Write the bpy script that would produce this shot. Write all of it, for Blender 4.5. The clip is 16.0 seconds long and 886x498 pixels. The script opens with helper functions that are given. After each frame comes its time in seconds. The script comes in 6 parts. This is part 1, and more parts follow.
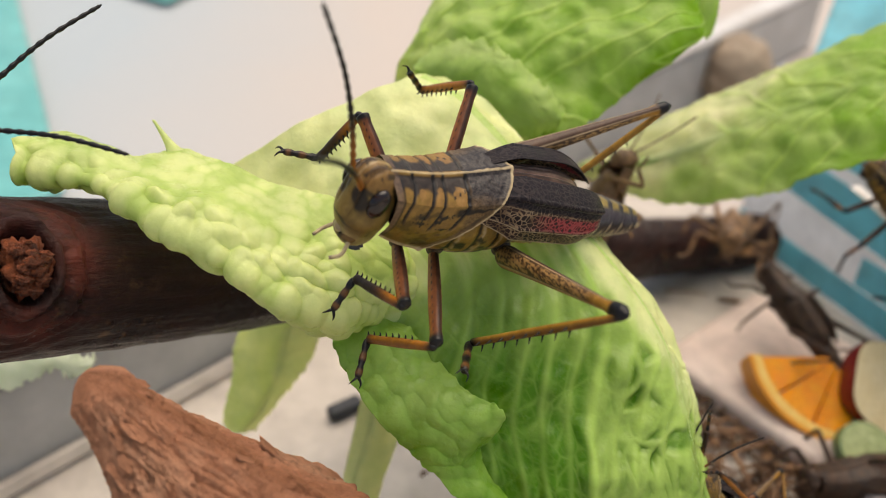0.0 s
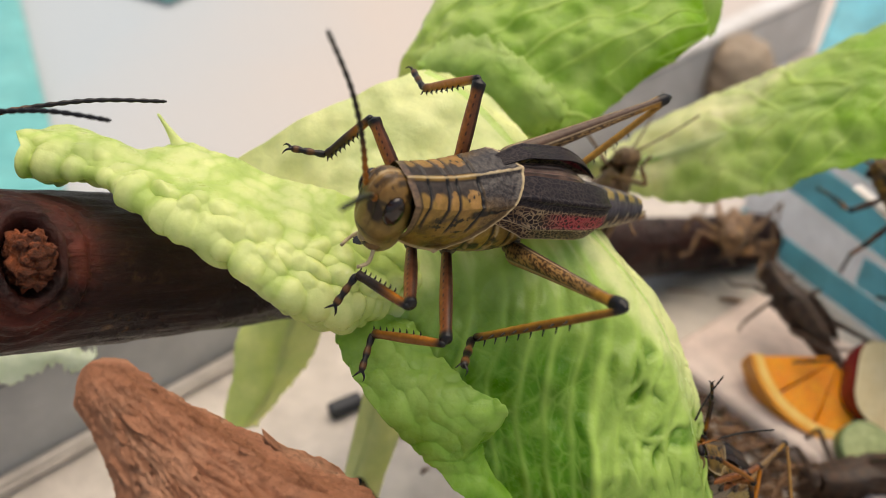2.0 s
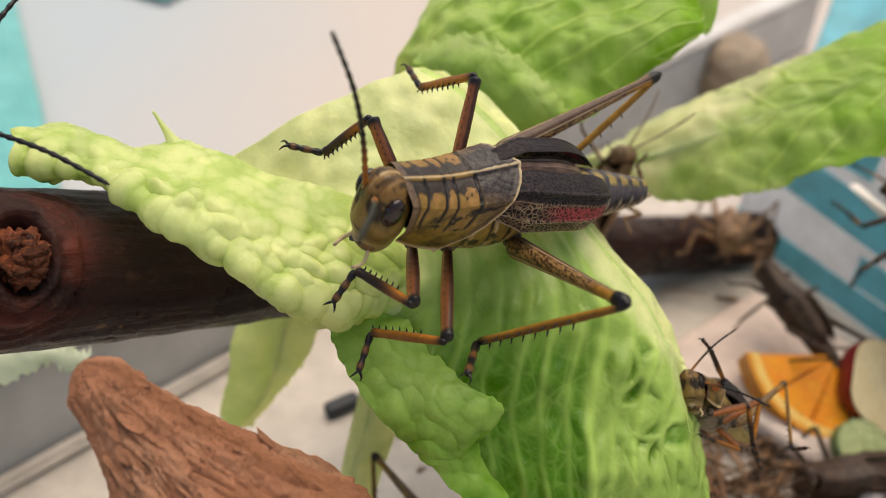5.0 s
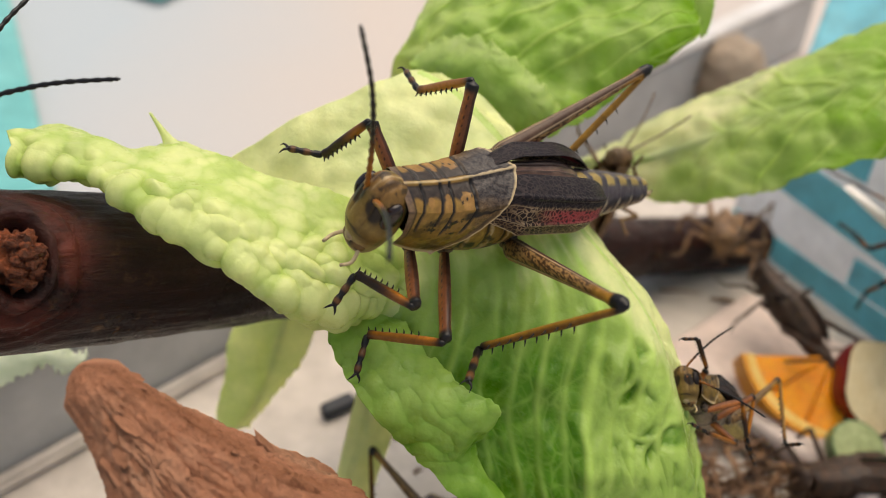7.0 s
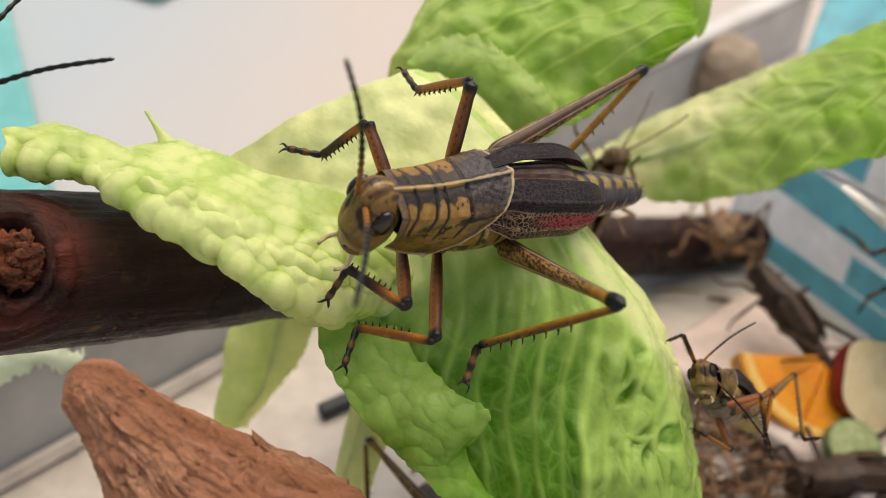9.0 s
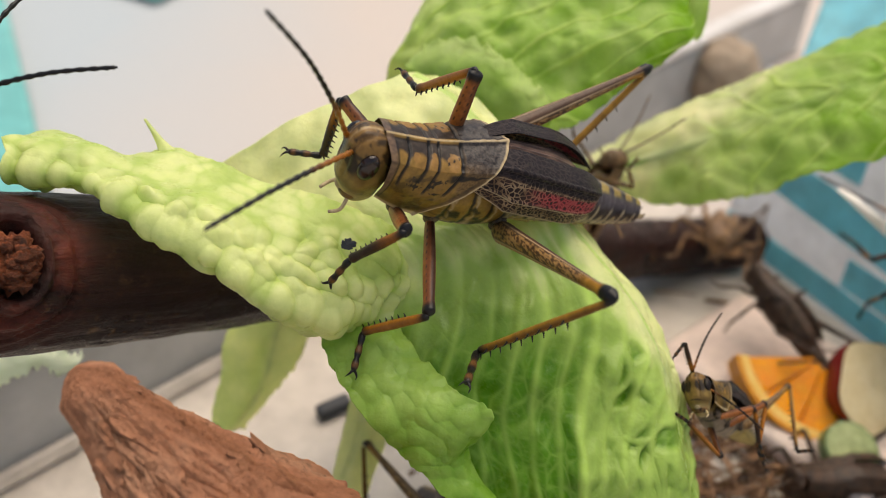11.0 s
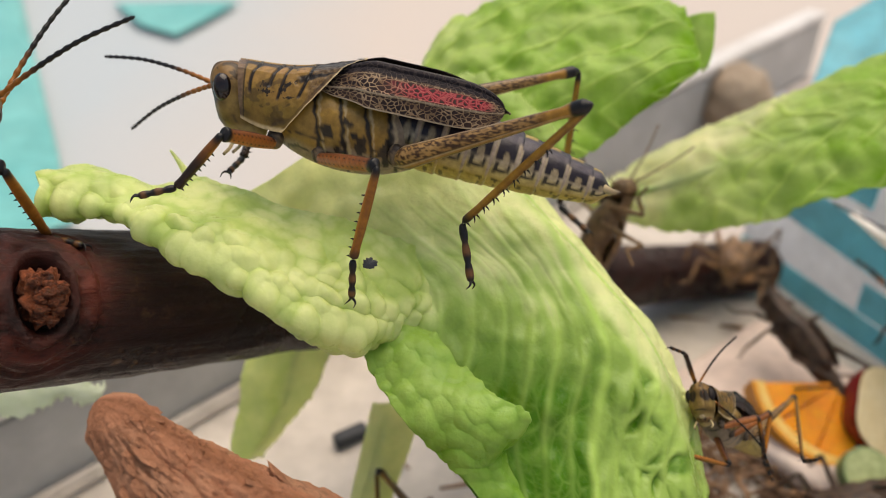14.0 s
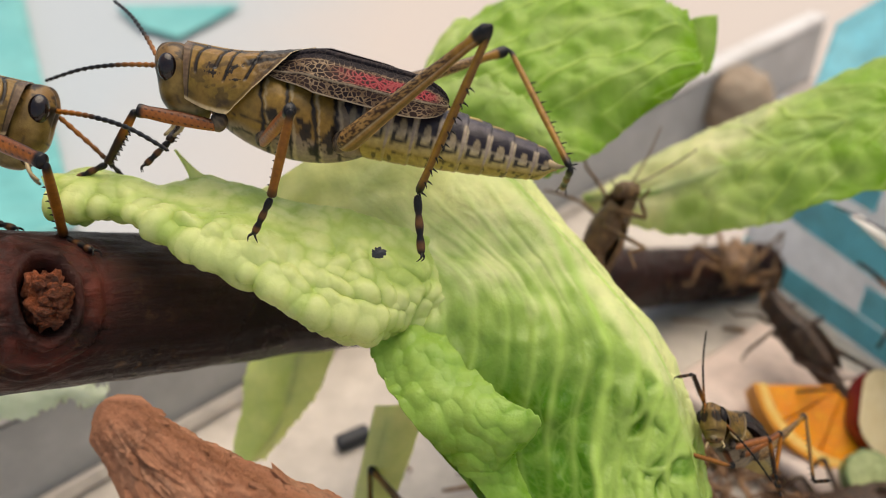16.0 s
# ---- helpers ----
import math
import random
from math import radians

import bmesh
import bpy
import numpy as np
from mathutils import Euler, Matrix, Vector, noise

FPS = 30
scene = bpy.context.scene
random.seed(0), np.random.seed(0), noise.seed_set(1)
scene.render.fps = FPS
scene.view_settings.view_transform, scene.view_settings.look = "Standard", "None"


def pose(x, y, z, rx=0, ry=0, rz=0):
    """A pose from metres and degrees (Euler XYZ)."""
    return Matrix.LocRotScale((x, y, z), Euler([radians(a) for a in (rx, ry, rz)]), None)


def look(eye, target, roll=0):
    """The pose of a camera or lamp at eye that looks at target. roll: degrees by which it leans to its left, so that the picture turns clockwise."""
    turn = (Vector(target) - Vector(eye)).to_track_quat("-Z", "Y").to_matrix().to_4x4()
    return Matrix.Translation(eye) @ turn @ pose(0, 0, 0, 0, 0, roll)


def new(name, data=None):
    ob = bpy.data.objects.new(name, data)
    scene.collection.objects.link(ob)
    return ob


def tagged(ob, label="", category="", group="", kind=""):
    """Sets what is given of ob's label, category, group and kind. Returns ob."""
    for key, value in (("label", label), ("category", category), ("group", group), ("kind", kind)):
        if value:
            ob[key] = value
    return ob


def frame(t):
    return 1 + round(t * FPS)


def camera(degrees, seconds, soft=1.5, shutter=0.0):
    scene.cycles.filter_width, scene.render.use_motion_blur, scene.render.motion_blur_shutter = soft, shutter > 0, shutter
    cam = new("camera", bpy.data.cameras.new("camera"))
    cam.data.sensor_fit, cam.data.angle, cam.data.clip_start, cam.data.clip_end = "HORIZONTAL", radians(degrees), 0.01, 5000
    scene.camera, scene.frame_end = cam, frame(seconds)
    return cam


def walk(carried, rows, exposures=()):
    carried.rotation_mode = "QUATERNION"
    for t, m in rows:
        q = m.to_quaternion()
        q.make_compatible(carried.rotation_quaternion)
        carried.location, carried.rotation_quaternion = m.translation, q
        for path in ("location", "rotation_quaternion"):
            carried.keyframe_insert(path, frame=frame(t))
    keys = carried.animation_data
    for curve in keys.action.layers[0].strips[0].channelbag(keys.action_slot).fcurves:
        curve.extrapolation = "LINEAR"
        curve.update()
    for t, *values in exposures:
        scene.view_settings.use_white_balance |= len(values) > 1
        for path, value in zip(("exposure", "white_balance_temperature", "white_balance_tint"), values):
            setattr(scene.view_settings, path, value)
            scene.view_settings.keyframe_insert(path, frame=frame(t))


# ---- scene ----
import functools
from mathutils import Quaternion
CM = 0.01
# The set-up is described in a frame that leans 35 degrees with the view: across, away, up, in centimetres.
LEAN = pose(0, 0, 0.185, -35)


def V(x, d, u):
    """A place of the leaning frame, in metres of the world."""
    return LEAN @ (Vector((x, d, u)) * CM)


def stand(x, d, u, rx=0, ry=0, rz=0):
    """A pose in the leaning frame."""
    return LEAN @ pose(x * CM, d * CM, u * CM, rx, ry, rz)


# ---- camera ----
cam = camera(60, 16.0, 0.95)
cam.data.dof.use_dof = True
cam.data.dof.focus_distance = 0.124
cam.data.dof.aperture_fstop = 13.0
walk(cam, [
    (0.0, stand(0.067, -0.023, 0.096, -0.07, 0.27, 0.58) @ pose(0, 0, 0, 90)),
    (0.5, stand(0.058, -0.044, 0.074, -0.09, 0.13, 0.62) @ pose(0, 0, 0, 90)),
    (1.0, stand(0.026, -0.004, 0.019, 0.05, 0.01, 0.53) @ pose(0, 0, 0, 90)),
    (1.5, stand(0.011, 0.008, 0.004, 0.04, -0.02, 0.50) @ pose(0, 0, 0, 90)),
    (2.0, stand(0.008, -0.018, 0.011, -0.05, -0.05, 0.57) @ pose(0, 0, 0, 90)),
    (2.5, stand(0.029, -0.013, 0.003, -0.10, -0.07, 0.68) @ pose(0, 0, 0, 90)),
    (3.0, stand(0.030, -0.010, -0.023, -0.18, -0.10, 0.63) @ pose(0, 0, 0, 90)),
    (3.5, stand(-0.007, 0.030, -0.022, -0.12, -0.08, 0.56) @ pose(0, 0, 0, 90)),
    (4.0, stand(0.035, 0.018, -0.050, 0.05, 0.00, 0.50) @ pose(0, 0, 0, 90)),
    (6.5, stand(0.014, 0.020, 0.005, -0.13, -0.03, 0.08) @ pose(0, 0, 0, 90)),
    (7.0, stand(-0.000, 0.000, -0.000, 0.00, -0.00, 0.00) @ pose(0, 0, 0, 90)),
    (7.5, stand(0.009, 0.011, -0.001, 0.04, 0.07, -0.02) @ pose(0, 0, 0, 90)),
    (8.0, stand(0.026, -0.026, 0.033, -0.09, 0.05, 0.00) @ pose(0, 0, 0, 90)),
    (8.5, stand(0.017, 0.008, 0.021, -0.10, 0.05, -0.04) @ pose(0, 0, 0, 90)),
    (9.0, stand(0.015, -0.011, 0.010, -0.07, 0.02, -0.15) @ pose(0, 0, 0, 90)),
    (11.5, stand(0.001, -0.051, 0.035, 0.09, -0.05, -0.32) @ pose(0, 0, 0, 90)),
    (12.0, stand(-0.010, -0.044, 0.003, 0.23, -0.05, -0.31) @ pose(0, 0, 0, 90)),
    (12.5, stand(0.006, -0.060, 0.016, 0.26, -0.00, -0.17) @ pose(0, 0, 0, 90)),
    (13.0, stand(0.049, -0.183, 0.068, 0.67, 0.24, 0.13) @ pose(0, 0, 0, 90)),
    (13.5, stand(0.112, -0.346, 0.144, 1.33, 0.42, 0.69) @ pose(0, 0, 0, 90)),
    (14.0, stand(0.102, -0.386, 0.128, 1.94, 0.51, 0.97) @ pose(0, 0, 0, 90)),
    (14.5, stand(0.079, -0.381, 0.124, 2.09, 0.49, 0.96) @ pose(0, 0, 0, 90)),
    (15.0, stand(0.074, -0.383, 0.121, 2.06, 0.42, 0.94) @ pose(0, 0, 0, 90)),
    (15.5, stand(0.097, -0.417, 0.151, 1.98, 0.42, 1.03) @ pose(0, 0, 0, 90)),
    (16.0, stand(0.073, -0.411, 0.126, 2.13, 0.49, 1.08) @ pose(0, 0, 0, 90)),
], [(0.0, 0.07, 7650, 11), (16.0, 0.07, 7650, 11)])

# ---- light ----
world = bpy.data.worlds.new("overcast_sky")
scene.world = world
world.use_nodes = True
wn = world.node_tree.nodes
sky = wn.new("ShaderNodeTexSky")
sky.sky_type = 'NISHITA'
sky.sun_disc = False
sky.sun_elevation = radians(75)
sky.sun_rotation = radians(38)
sky.air_density, sky.dust_density, sky.ozone_density = 1.2, 2.5, 1.0
wn["Background"].inputs[1].default_value = 0.135
world.node_tree.links.new(sky.outputs[0], wn["Background"].inputs[0])
sun = new("sun", bpy.data.lights.new("sun", 'SUN'))
sun.data.energy = 2.72
sun.data.angle = radians(65)
sun.data.color = (1.0, 0.95, 0.88)
sun.matrix_world = look((0.16, 0.32, 1.0), (0, 0.12, 0.08))


# ---- materials ----
def mat(name, rough=0.5, metal=0.0, spec=0.5):
    m = bpy.data.materials.new(name)
    m.use_nodes = True
    b = m.node_tree.nodes["Principled BSDF"]
    b.inputs["Roughness"].default_value = rough
    b.inputs["Metallic"].default_value = metal
    b.inputs["Specular IOR Level"].default_value = spec
    return m, m.node_tree.nodes, m.node_tree.links, b


def coords(n, l, scale=(1, 1, 1), kind="Object"):
    tc = n.new("ShaderNodeTexCoord")
    mp = n.new("ShaderNodeMapping")
    mp.inputs["Scale"].default_value = scale
    l.new(tc.outputs[kind], mp.inputs["Vector"])
    return mp.outputs[0]


def noise_tex(n, l, vec, scale, detail=6, rough=0.6):
    t = n.new("ShaderNodeTexNoise")
    t.inputs["Scale"].default_value = scale
    t.inputs["Detail"].default_value = detail
    t.inputs["Roughness"].default_value = rough
    l.new(vec, t.inputs["Vector"])
    return t.outputs["Fac"]


def ramp(n, l, fac, stops):
    r = n.new("ShaderNodeValToRGB")
    e = r.color_ramp.elements
    while len(e) < len(stops):
        e.new(0.5)
    for k, (p, c) in zip(e, stops):
        k.position, k.color = p, (*c, 1)
    l.new(fac, r.inputs[0])
    return r.outputs[0]


def blend(n, l, fac, a, b, how='MIX'):
    x = n.new("ShaderNodeMix")
    x.data_type, x.blend_type = 'RGBA', how
    for sock, v in ((x.inputs[0], fac), (x.inputs[6], a), (x.inputs[7], b)):
        if isinstance(v, (int, float)):
            sock.default_value = v
        elif isinstance(v, tuple):
            sock.default_value = (*v, 1)
        else:
            l.new(v, sock)
    return x.outputs[2]


def relief(n, l, b, height, strength=0.4, dist=0.0005):
    k = n.new("ShaderNodeBump")
    k.inputs["Strength"].default_value = strength
    k.inputs["Distance"].default_value = dist
    l.new(height, k.inputs["Height"])
    l.new(k.outputs[0], b.inputs["Normal"])
    return k


def attr(n, name):
    a = n.new("ShaderNodeAttribute")
    a.attribute_name = name
    return a


def make_mottled(name, c1, c2, scale, rough=0.6, bump=0.3, dist=0.0004, stretch=(1, 1, 1), fine=6.0, spec=0.4):
    """Two-tone surface, mottled at a coarse and a fine scale, with fine relief."""
    m, n, l, b = mat(name, rough, spec=spec)
    v = coords(n, l, stretch)
    big = noise_tex(n, l, v, scale, 5)
    small = noise_tex(n, l, v, scale * fine, 8, 0.7)
    c = ramp(n, l, big, [(0.3, c1), (0.7, c2)])
    g = ramp(n, l, small, [(0.25, (0.72, 0.72, 0.72)), (0.75, (1.15, 1.15, 1.15))])
    l.new(blend(n, l, 1.0, c, g, 'MULTIPLY'), b.inputs["Base Color"])
    relief(n, l, b, small, bump, dist)
    return m


def make_leaf_material(name, green, pale, rib, gloss=0.32, passing=0.4, white=None):
    """Lettuce: 'pale' sets how far the blade bleaches towards the rib, plus painted light on its bumps, 'vein' where
    the veins run.
    """
    m, n, l, b = mat(name, gloss, spec=0.36)
    v = coords(n, l)
    p, ve = attr(n, "pale"), attr(n, "vein")
    mott = noise_tex(n, l, v, 120, 5)
    fine = noise_tex(n, l, v, 900, 4)
    base = blend(n, l, p.outputs["Fac"], green, pale)
    base = blend(n, l, ramp(n, l, p.outputs["Fac"], [(0.72, (0, 0, 0)), (0.98, (1, 1, 1))]), base, white or pale)
    dark = blend(n, l, 1.0, base, ramp(n, l, mott, [(0.3, (0.8, 0.86, 0.7)), (0.7, (1.1, 1.08, 1.05))]), 'MULTIPLY')
    col = blend(n, l, ve.outputs["Fac"], dark, rib)
    l.new(col, b.inputs["Base Color"])
    hm = n.new("ShaderNodeMath")
    hm.operation = 'ADD'
    l.new(mott, hm.inputs[0])
    l.new(fine, hm.inputs[1])
    k = relief(n, l, b, hm.outputs[0], 0.22, 0.0006)
    gl = noise_tex(n, l, v, 260, 4)
    l.new(ramp(n, l, gl, [(0.35, (gloss * 0.6,) * 3), (0.65, (gloss * 1.7,) * 3)]), b.inputs["Roughness"])
    tr = n.new("ShaderNodeBsdfTranslucent")
    l.new(blend(n, l, 1.0, col, (1.0, 1.02, 0.72), 'MULTIPLY'), tr.inputs[0])
    l.new(k.outputs[0], tr.inputs["Normal"])
    mx = n.new("ShaderNodeMixShader")
    mx.inputs[0].default_value = passing
    l.new(b.outputs[0], mx.inputs[1])
    l.new(tr.outputs[0], mx.inputs[2])
    l.new(mx.outputs[0], n["Material Output"].inputs[0])
    return m


def make_chitin(name, rough=0.46, fine=900, bump=0.5, spec=0.14, shade=1.0):
    """Insect shell whose colour is carried by the 'tint' attribute, with fine pits."""
    m, n, l, b = mat(name, rough, spec=spec)
    v = coords(n, l)
    t = attr(n, "tint")
    f = noise_tex(n, l, v, fine, 5)
    g = noise_tex(n, l, v, 160, 4)
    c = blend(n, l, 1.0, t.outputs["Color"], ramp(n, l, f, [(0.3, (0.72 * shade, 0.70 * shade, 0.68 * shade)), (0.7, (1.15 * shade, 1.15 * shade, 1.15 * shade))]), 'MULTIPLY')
    c = blend(n, l, 1.0, c, ramp(n, l, g, [(0.3, (0.78, 0.74, 0.70)), (0.7, (1.1, 1.1, 1.05))]), 'MULTIPLY')
    l.new(c, b.inputs["Base Color"])
    relief(n, l, b, f, bump, 0.00025)
    return m


def make_wing_material():
    """Net-veined wing cover: pale veins over dark cells, with rosy cells in the middle."""
    m, n, l, b = mat("wing_cover_net", 0.42, spec=0.07)
    v = coords(n, l, (1, 1, 1), "UV")
    wob = n.new("ShaderNodeTexNoise")
    wob.inputs["Scale"].default_value = 5
    l.new(v, wob.inputs["Vector"])
    sh = n.new("ShaderNodeMix")
    sh.data_type = 'VECTOR'
    sh.inputs[0].default_value = 0.06
    l.new(v, sh.inputs[4])
    l.new(wob.outputs["Color"], sh.inputs[5])
    mp = n.new("ShaderNodeMapping")
    mp.inputs["Scale"].default_value = (36, 17, 1)
    l.new(sh.outputs[1], mp.inputs["Vector"])
    vo = n.new("ShaderNodeTexVoronoi")
    vo.feature = 'DISTANCE_TO_EDGE'
    vo.inputs["Scale"].default_value = 1.0
    l.new(mp.outputs[0], vo.inputs["Vector"])
    vein = ramp(n, l, vo.outputs["Distance"], [(0.06, (1, 1, 1)), (0.11, (0, 0, 0))])
    t, d, ro, rim = attr(n, "tint"), attr(n, "veincol"), attr(n, "rose"), attr(n, "rim")
    wide = ramp(n, l, vo.outputs["Distance"], [(0.13, (1, 1, 1)), (0.23, (0, 0, 0))])
    rosy = n.new("ShaderNodeMath")
    rosy.operation = 'MULTIPLY'
    l.new(wide, rosy.inputs[0])
    l.new(ro.outputs["Fac"], rosy.inputs[1])
    cells = blend(n, l, rosy.outputs[0], t.outputs["Color"], (0.30, 0.030, 0.045))
    thin = n.new("ShaderNodeMath")
    thin.operation = 'MULTIPLY'
    inv = n.new("ShaderNodeMath")
    inv.operation = 'SUBTRACT'
    inv.inputs[0].default_value = 1.0
    damp = n.new("ShaderNodeMath")
    damp.operation = 'MULTIPLY'
    damp.inputs[1].default_value = 0.25
    l.new(ro.outputs["Fac"], damp.inputs[0])
    l.new(damp.outputs[0], inv.inputs[1])
    l.new(vein, thin.inputs[0])
    l.new(inv.outputs[0], thin.inputs[1])
    top = n.new("ShaderNodeMath")
    top.operation = 'MAXIMUM'
    l.new(thin.outputs[0], top.inputs[0])
    l.new(rim.outputs["Fac"], top.inputs[1])
    l.new(blend(n, l, top.outputs[0], cells, d.outputs["Color"]), b.inputs["Base Color"])
    relief(n, l, b, vein, 0.5, 0.0002)
    return m


def make_cloth():
    """Cream cloth whose weave turns bluish towards one end."""
    m, n, l, b = mat("two_tone_cloth", 0.8)
    v = coords(n, l)
    sep = n.new("ShaderNodeSeparateXYZ")
    l.new(v, sep.inputs[0])
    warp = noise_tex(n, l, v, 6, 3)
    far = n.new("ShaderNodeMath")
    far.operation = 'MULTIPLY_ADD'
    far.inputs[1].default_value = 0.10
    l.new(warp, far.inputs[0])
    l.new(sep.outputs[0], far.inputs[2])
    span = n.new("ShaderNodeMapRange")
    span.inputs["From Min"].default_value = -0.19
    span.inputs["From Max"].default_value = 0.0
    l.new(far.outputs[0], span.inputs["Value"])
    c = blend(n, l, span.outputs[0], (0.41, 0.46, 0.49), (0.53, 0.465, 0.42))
    weave = noise_tex(n, l, v, 900, 3)
    c = blend(n, l, 1.0, c, ramp(n, l, weave, [(0.3, (0.95, 0.95, 0.95)), (0.7, (1.03, 1.03, 1.03))]), 'MULTIPLY')
    l.new(c, b.inputs["Base Color"])
    relief(n, l, b, weave, 0.1, 0.0002)
    return m


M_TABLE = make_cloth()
M_TRAY = make_mottled("cream_plastic", (0.52, 0.46, 0.40), (0.62, 0.56, 0.50), 14, 0.45, 0.1, 0.0003)
M_TRAY_WALL = make_mottled("frosted_grey_plastic", (0.36, 0.36, 0.35), (0.50, 0.49, 0.48), 8, 0.35, 0.08, 0.0003)
M_RIM = make_mottled("white_plastic_rim", (0.66, 0.62, 0.58), (0.78, 0.75, 0.73), 20, 0.35, 0.05, 0.0002)
M_TEAL = make_mottled("teal_film", (0.10, 0.41, 0.40), (0.20, 0.55, 0.52), 12, 0.4, 0.2, 0.0006)
M_BLUE = make_mottled("turquoise_film", (0.24, 0.70, 0.80), (0.34, 0.78, 0.86), 12, 0.4, 0.2, 0.0006)


def let_through(m, share, tone=(1, 1, 1)):
    """Milky plastic: part of the light passes through."""
    n, l = m.node_tree.nodes, m.node_tree.links
    b = n["Principled BSDF"]
    tr = n.new("ShaderNodeBsdfTranslucent")
    l.new(blend(n, l, 1.0, b.inputs["Base Color"].links[0].from_socket, tone, 'MULTIPLY'), tr.inputs[0])
    mx = n.new("ShaderNodeMixShader")
    mx.inputs[0].default_value = share
    l.new(b.outputs[0], mx.inputs[1])
    l.new(tr.outputs[0], mx.inputs[2])
    l.new(mx.outputs[0], n["Material Output"].inputs[0])


M_PANEL = make_mottled("milky_film", (0.80, 0.82, 0.84), (0.88, 0.89, 0.91), 10, 0.3, 0.1, 0.0004)
let_through(M_PANEL, 0.6)
let_through(M_BLUE, 0.55)
M_LEAF = make_leaf_material("front_lettuce", (0.092, 0.265, 0.008), (0.66, 0.83, 0.26), (0.55, 0.77, 0.18), 0.22, 0.42, (0.89, 0.91, 0.54))
M_LEAF_FOLD = make_leaf_material("curled_lettuce", (0.18, 0.43, 0.030), (0.58, 0.77, 0.22), (0.46, 0.68, 0.12), 0.26, 0.40)
M_LEAF_TIP = make_leaf_material("yellow_green_lettuce", (0.43, 0.61, 0.11), (0.72, 0.82, 0.32), (0.73, 0.83, 0.34), 0.26, 0.42, (0.86, 0.90, 0.47))
M_LEAF_BACK = make_leaf_material("rear_lettuce", (0.31, 0.57, 0.020), (0.86, 0.88, 0.54), (0.64, 0.79, 0.24), 0.34, 0.56, (0.92, 0.90, 0.70))
M_LEAF_PALE = make_leaf_material("pale_lettuce", (0.76, 0.85, 0.38), (0.94, 0.93, 0.66), (0.88, 0.90, 0.60), 0.4, 0.55)
M_LEAF_WHITE = make_leaf_material("bleached_lettuce", (0.70, 0.76, 0.71), (0.82, 0.86, 0.81), (0.82, 0.86, 0.80))
M_CHITIN = make_chitin("patterned_shell", 0.38, 900, 0.45, 0.32, 0.80)
M_SMOOTH = make_chitin("smooth_shell", 0.18, 500, 0.05, 0.5)
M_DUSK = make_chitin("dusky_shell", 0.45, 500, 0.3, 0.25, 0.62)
M_RUST = make_mottled("rust_brown_shell", (0.016, 0.010, 0.007), (0.085, 0.042, 0.022), 260, 0.45, 0.4, 0.0004)
M_FAWN = make_mottled("fawn_shell", (0.075, 0.040, 0.022), (0.33, 0.180, 0.080), 220, 0.45, 0.4, 0.0004)
M_WING = make_wing_material()


# ---- mesh helpers ----
def sheet(name, nu, nv, fn, tint=None, wrap=False, floats=None, uv=False, colors=None):
    """A grid surface from fn(u, v) in centimetres, with point attributes."""
    pts, us = [], []
    cols = nv if wrap else nv + 1
    for i in range(nu + 1):
        for j in range(cols):
            u, v = i / nu, j / nv
            us.append((u, v))
            pts.append(fn(u, v))
    faces = []
    for i in range(nu):
        for j in range(nv):
            k = (j + 1) % cols if wrap else j + 1
            faces.append((i * cols + j, i * cols + k, (i + 1) * cols + k, (i + 1) * cols + j))
    me = bpy.data.meshes.new(name)
    me.from_pydata([(p[0] * CM, p[1] * CM, p[2] * CM) for p in pts], [], faces)
    layers = dict(colors or {})
    if tint:
        layers["tint"] = tint
    for key, f in layers.items():
        a = me.attributes.new(key, 'FLOAT_COLOR', 'POINT')
        a.data.foreach_set("color", [c for (u, v), p in zip(us, pts) for c in (*f(u, v, p), 1.0)])
    for key, f in (floats or {}).items():
        a = me.attributes.new(key, 'FLOAT', 'POINT')
        a.data.foreach_set("value", [f(u, v, p) for (u, v), p in zip(us, pts)])
    if uv:
        lay = me.uv_layers.new(name="UVMap")
        lay.data.foreach_set("uv", [c for poly in faces for k in poly for c in us[k]])
    me.polygons.foreach_set("use_smooth", [True] * len(faces))
    return me


def join_meshes(name, meshes):
    bm = bmesh.new()
    for m in meshes:
        bm.from_mesh(m)
    me = bpy.data.meshes.new(name)
    bm.to_mesh(me)
    bm.free()
    return me


def part(name, data, material, parent=None, label="", m=None):
    """Links a mesh or bmesh as one object, under its thing or part where given."""
    if isinstance(data, bmesh.types.BMesh):
        me = bpy.data.meshes.new(name)
        data.to_mesh(me)
        data.free()
        data = me
    if material and not data.materials:
        data.materials.append(material)
    ob = new(name, data)
    if parent:
        ob.parent = parent
    if m is not None:
        ob.matrix_basis = m
    if label:
        tagged(ob, label)
    return ob


def thing(name, label, category, m=None, group="", kind=""):
    return tagged(placed(new(name), m), label, category, group, kind)


def placed(ob, m):
    if m is not None:
        ob.matrix_basis = m
    return ob


def solid(ob, thick, offset=0.0):
    mod = ob.modifiers.new("thickness", 'SOLIDIFY')
    mod.thickness, mod.offset = thick * CM, offset
    return ob


def bevelled_box(sx, sy, sz, r=0.1, seg=3):
    """A rounded box on its base, sizes in centimetres."""
    bm = bmesh.new()
    bmesh.ops.create_cube(bm, size=1)
    bmesh.ops.scale(bm, vec=(sx * CM, sy * CM, sz * CM), verts=bm.verts)
    bmesh.ops.translate(bm, vec=(0, 0, sz * CM / 2), verts=bm.verts)
    bmesh.ops.bevel(bm, geom=bm.edges[:], offset=r * CM, segments=seg, profile=0.5, affect='EDGES')
    for f in bm.faces:
        f.smooth = True
    return bm


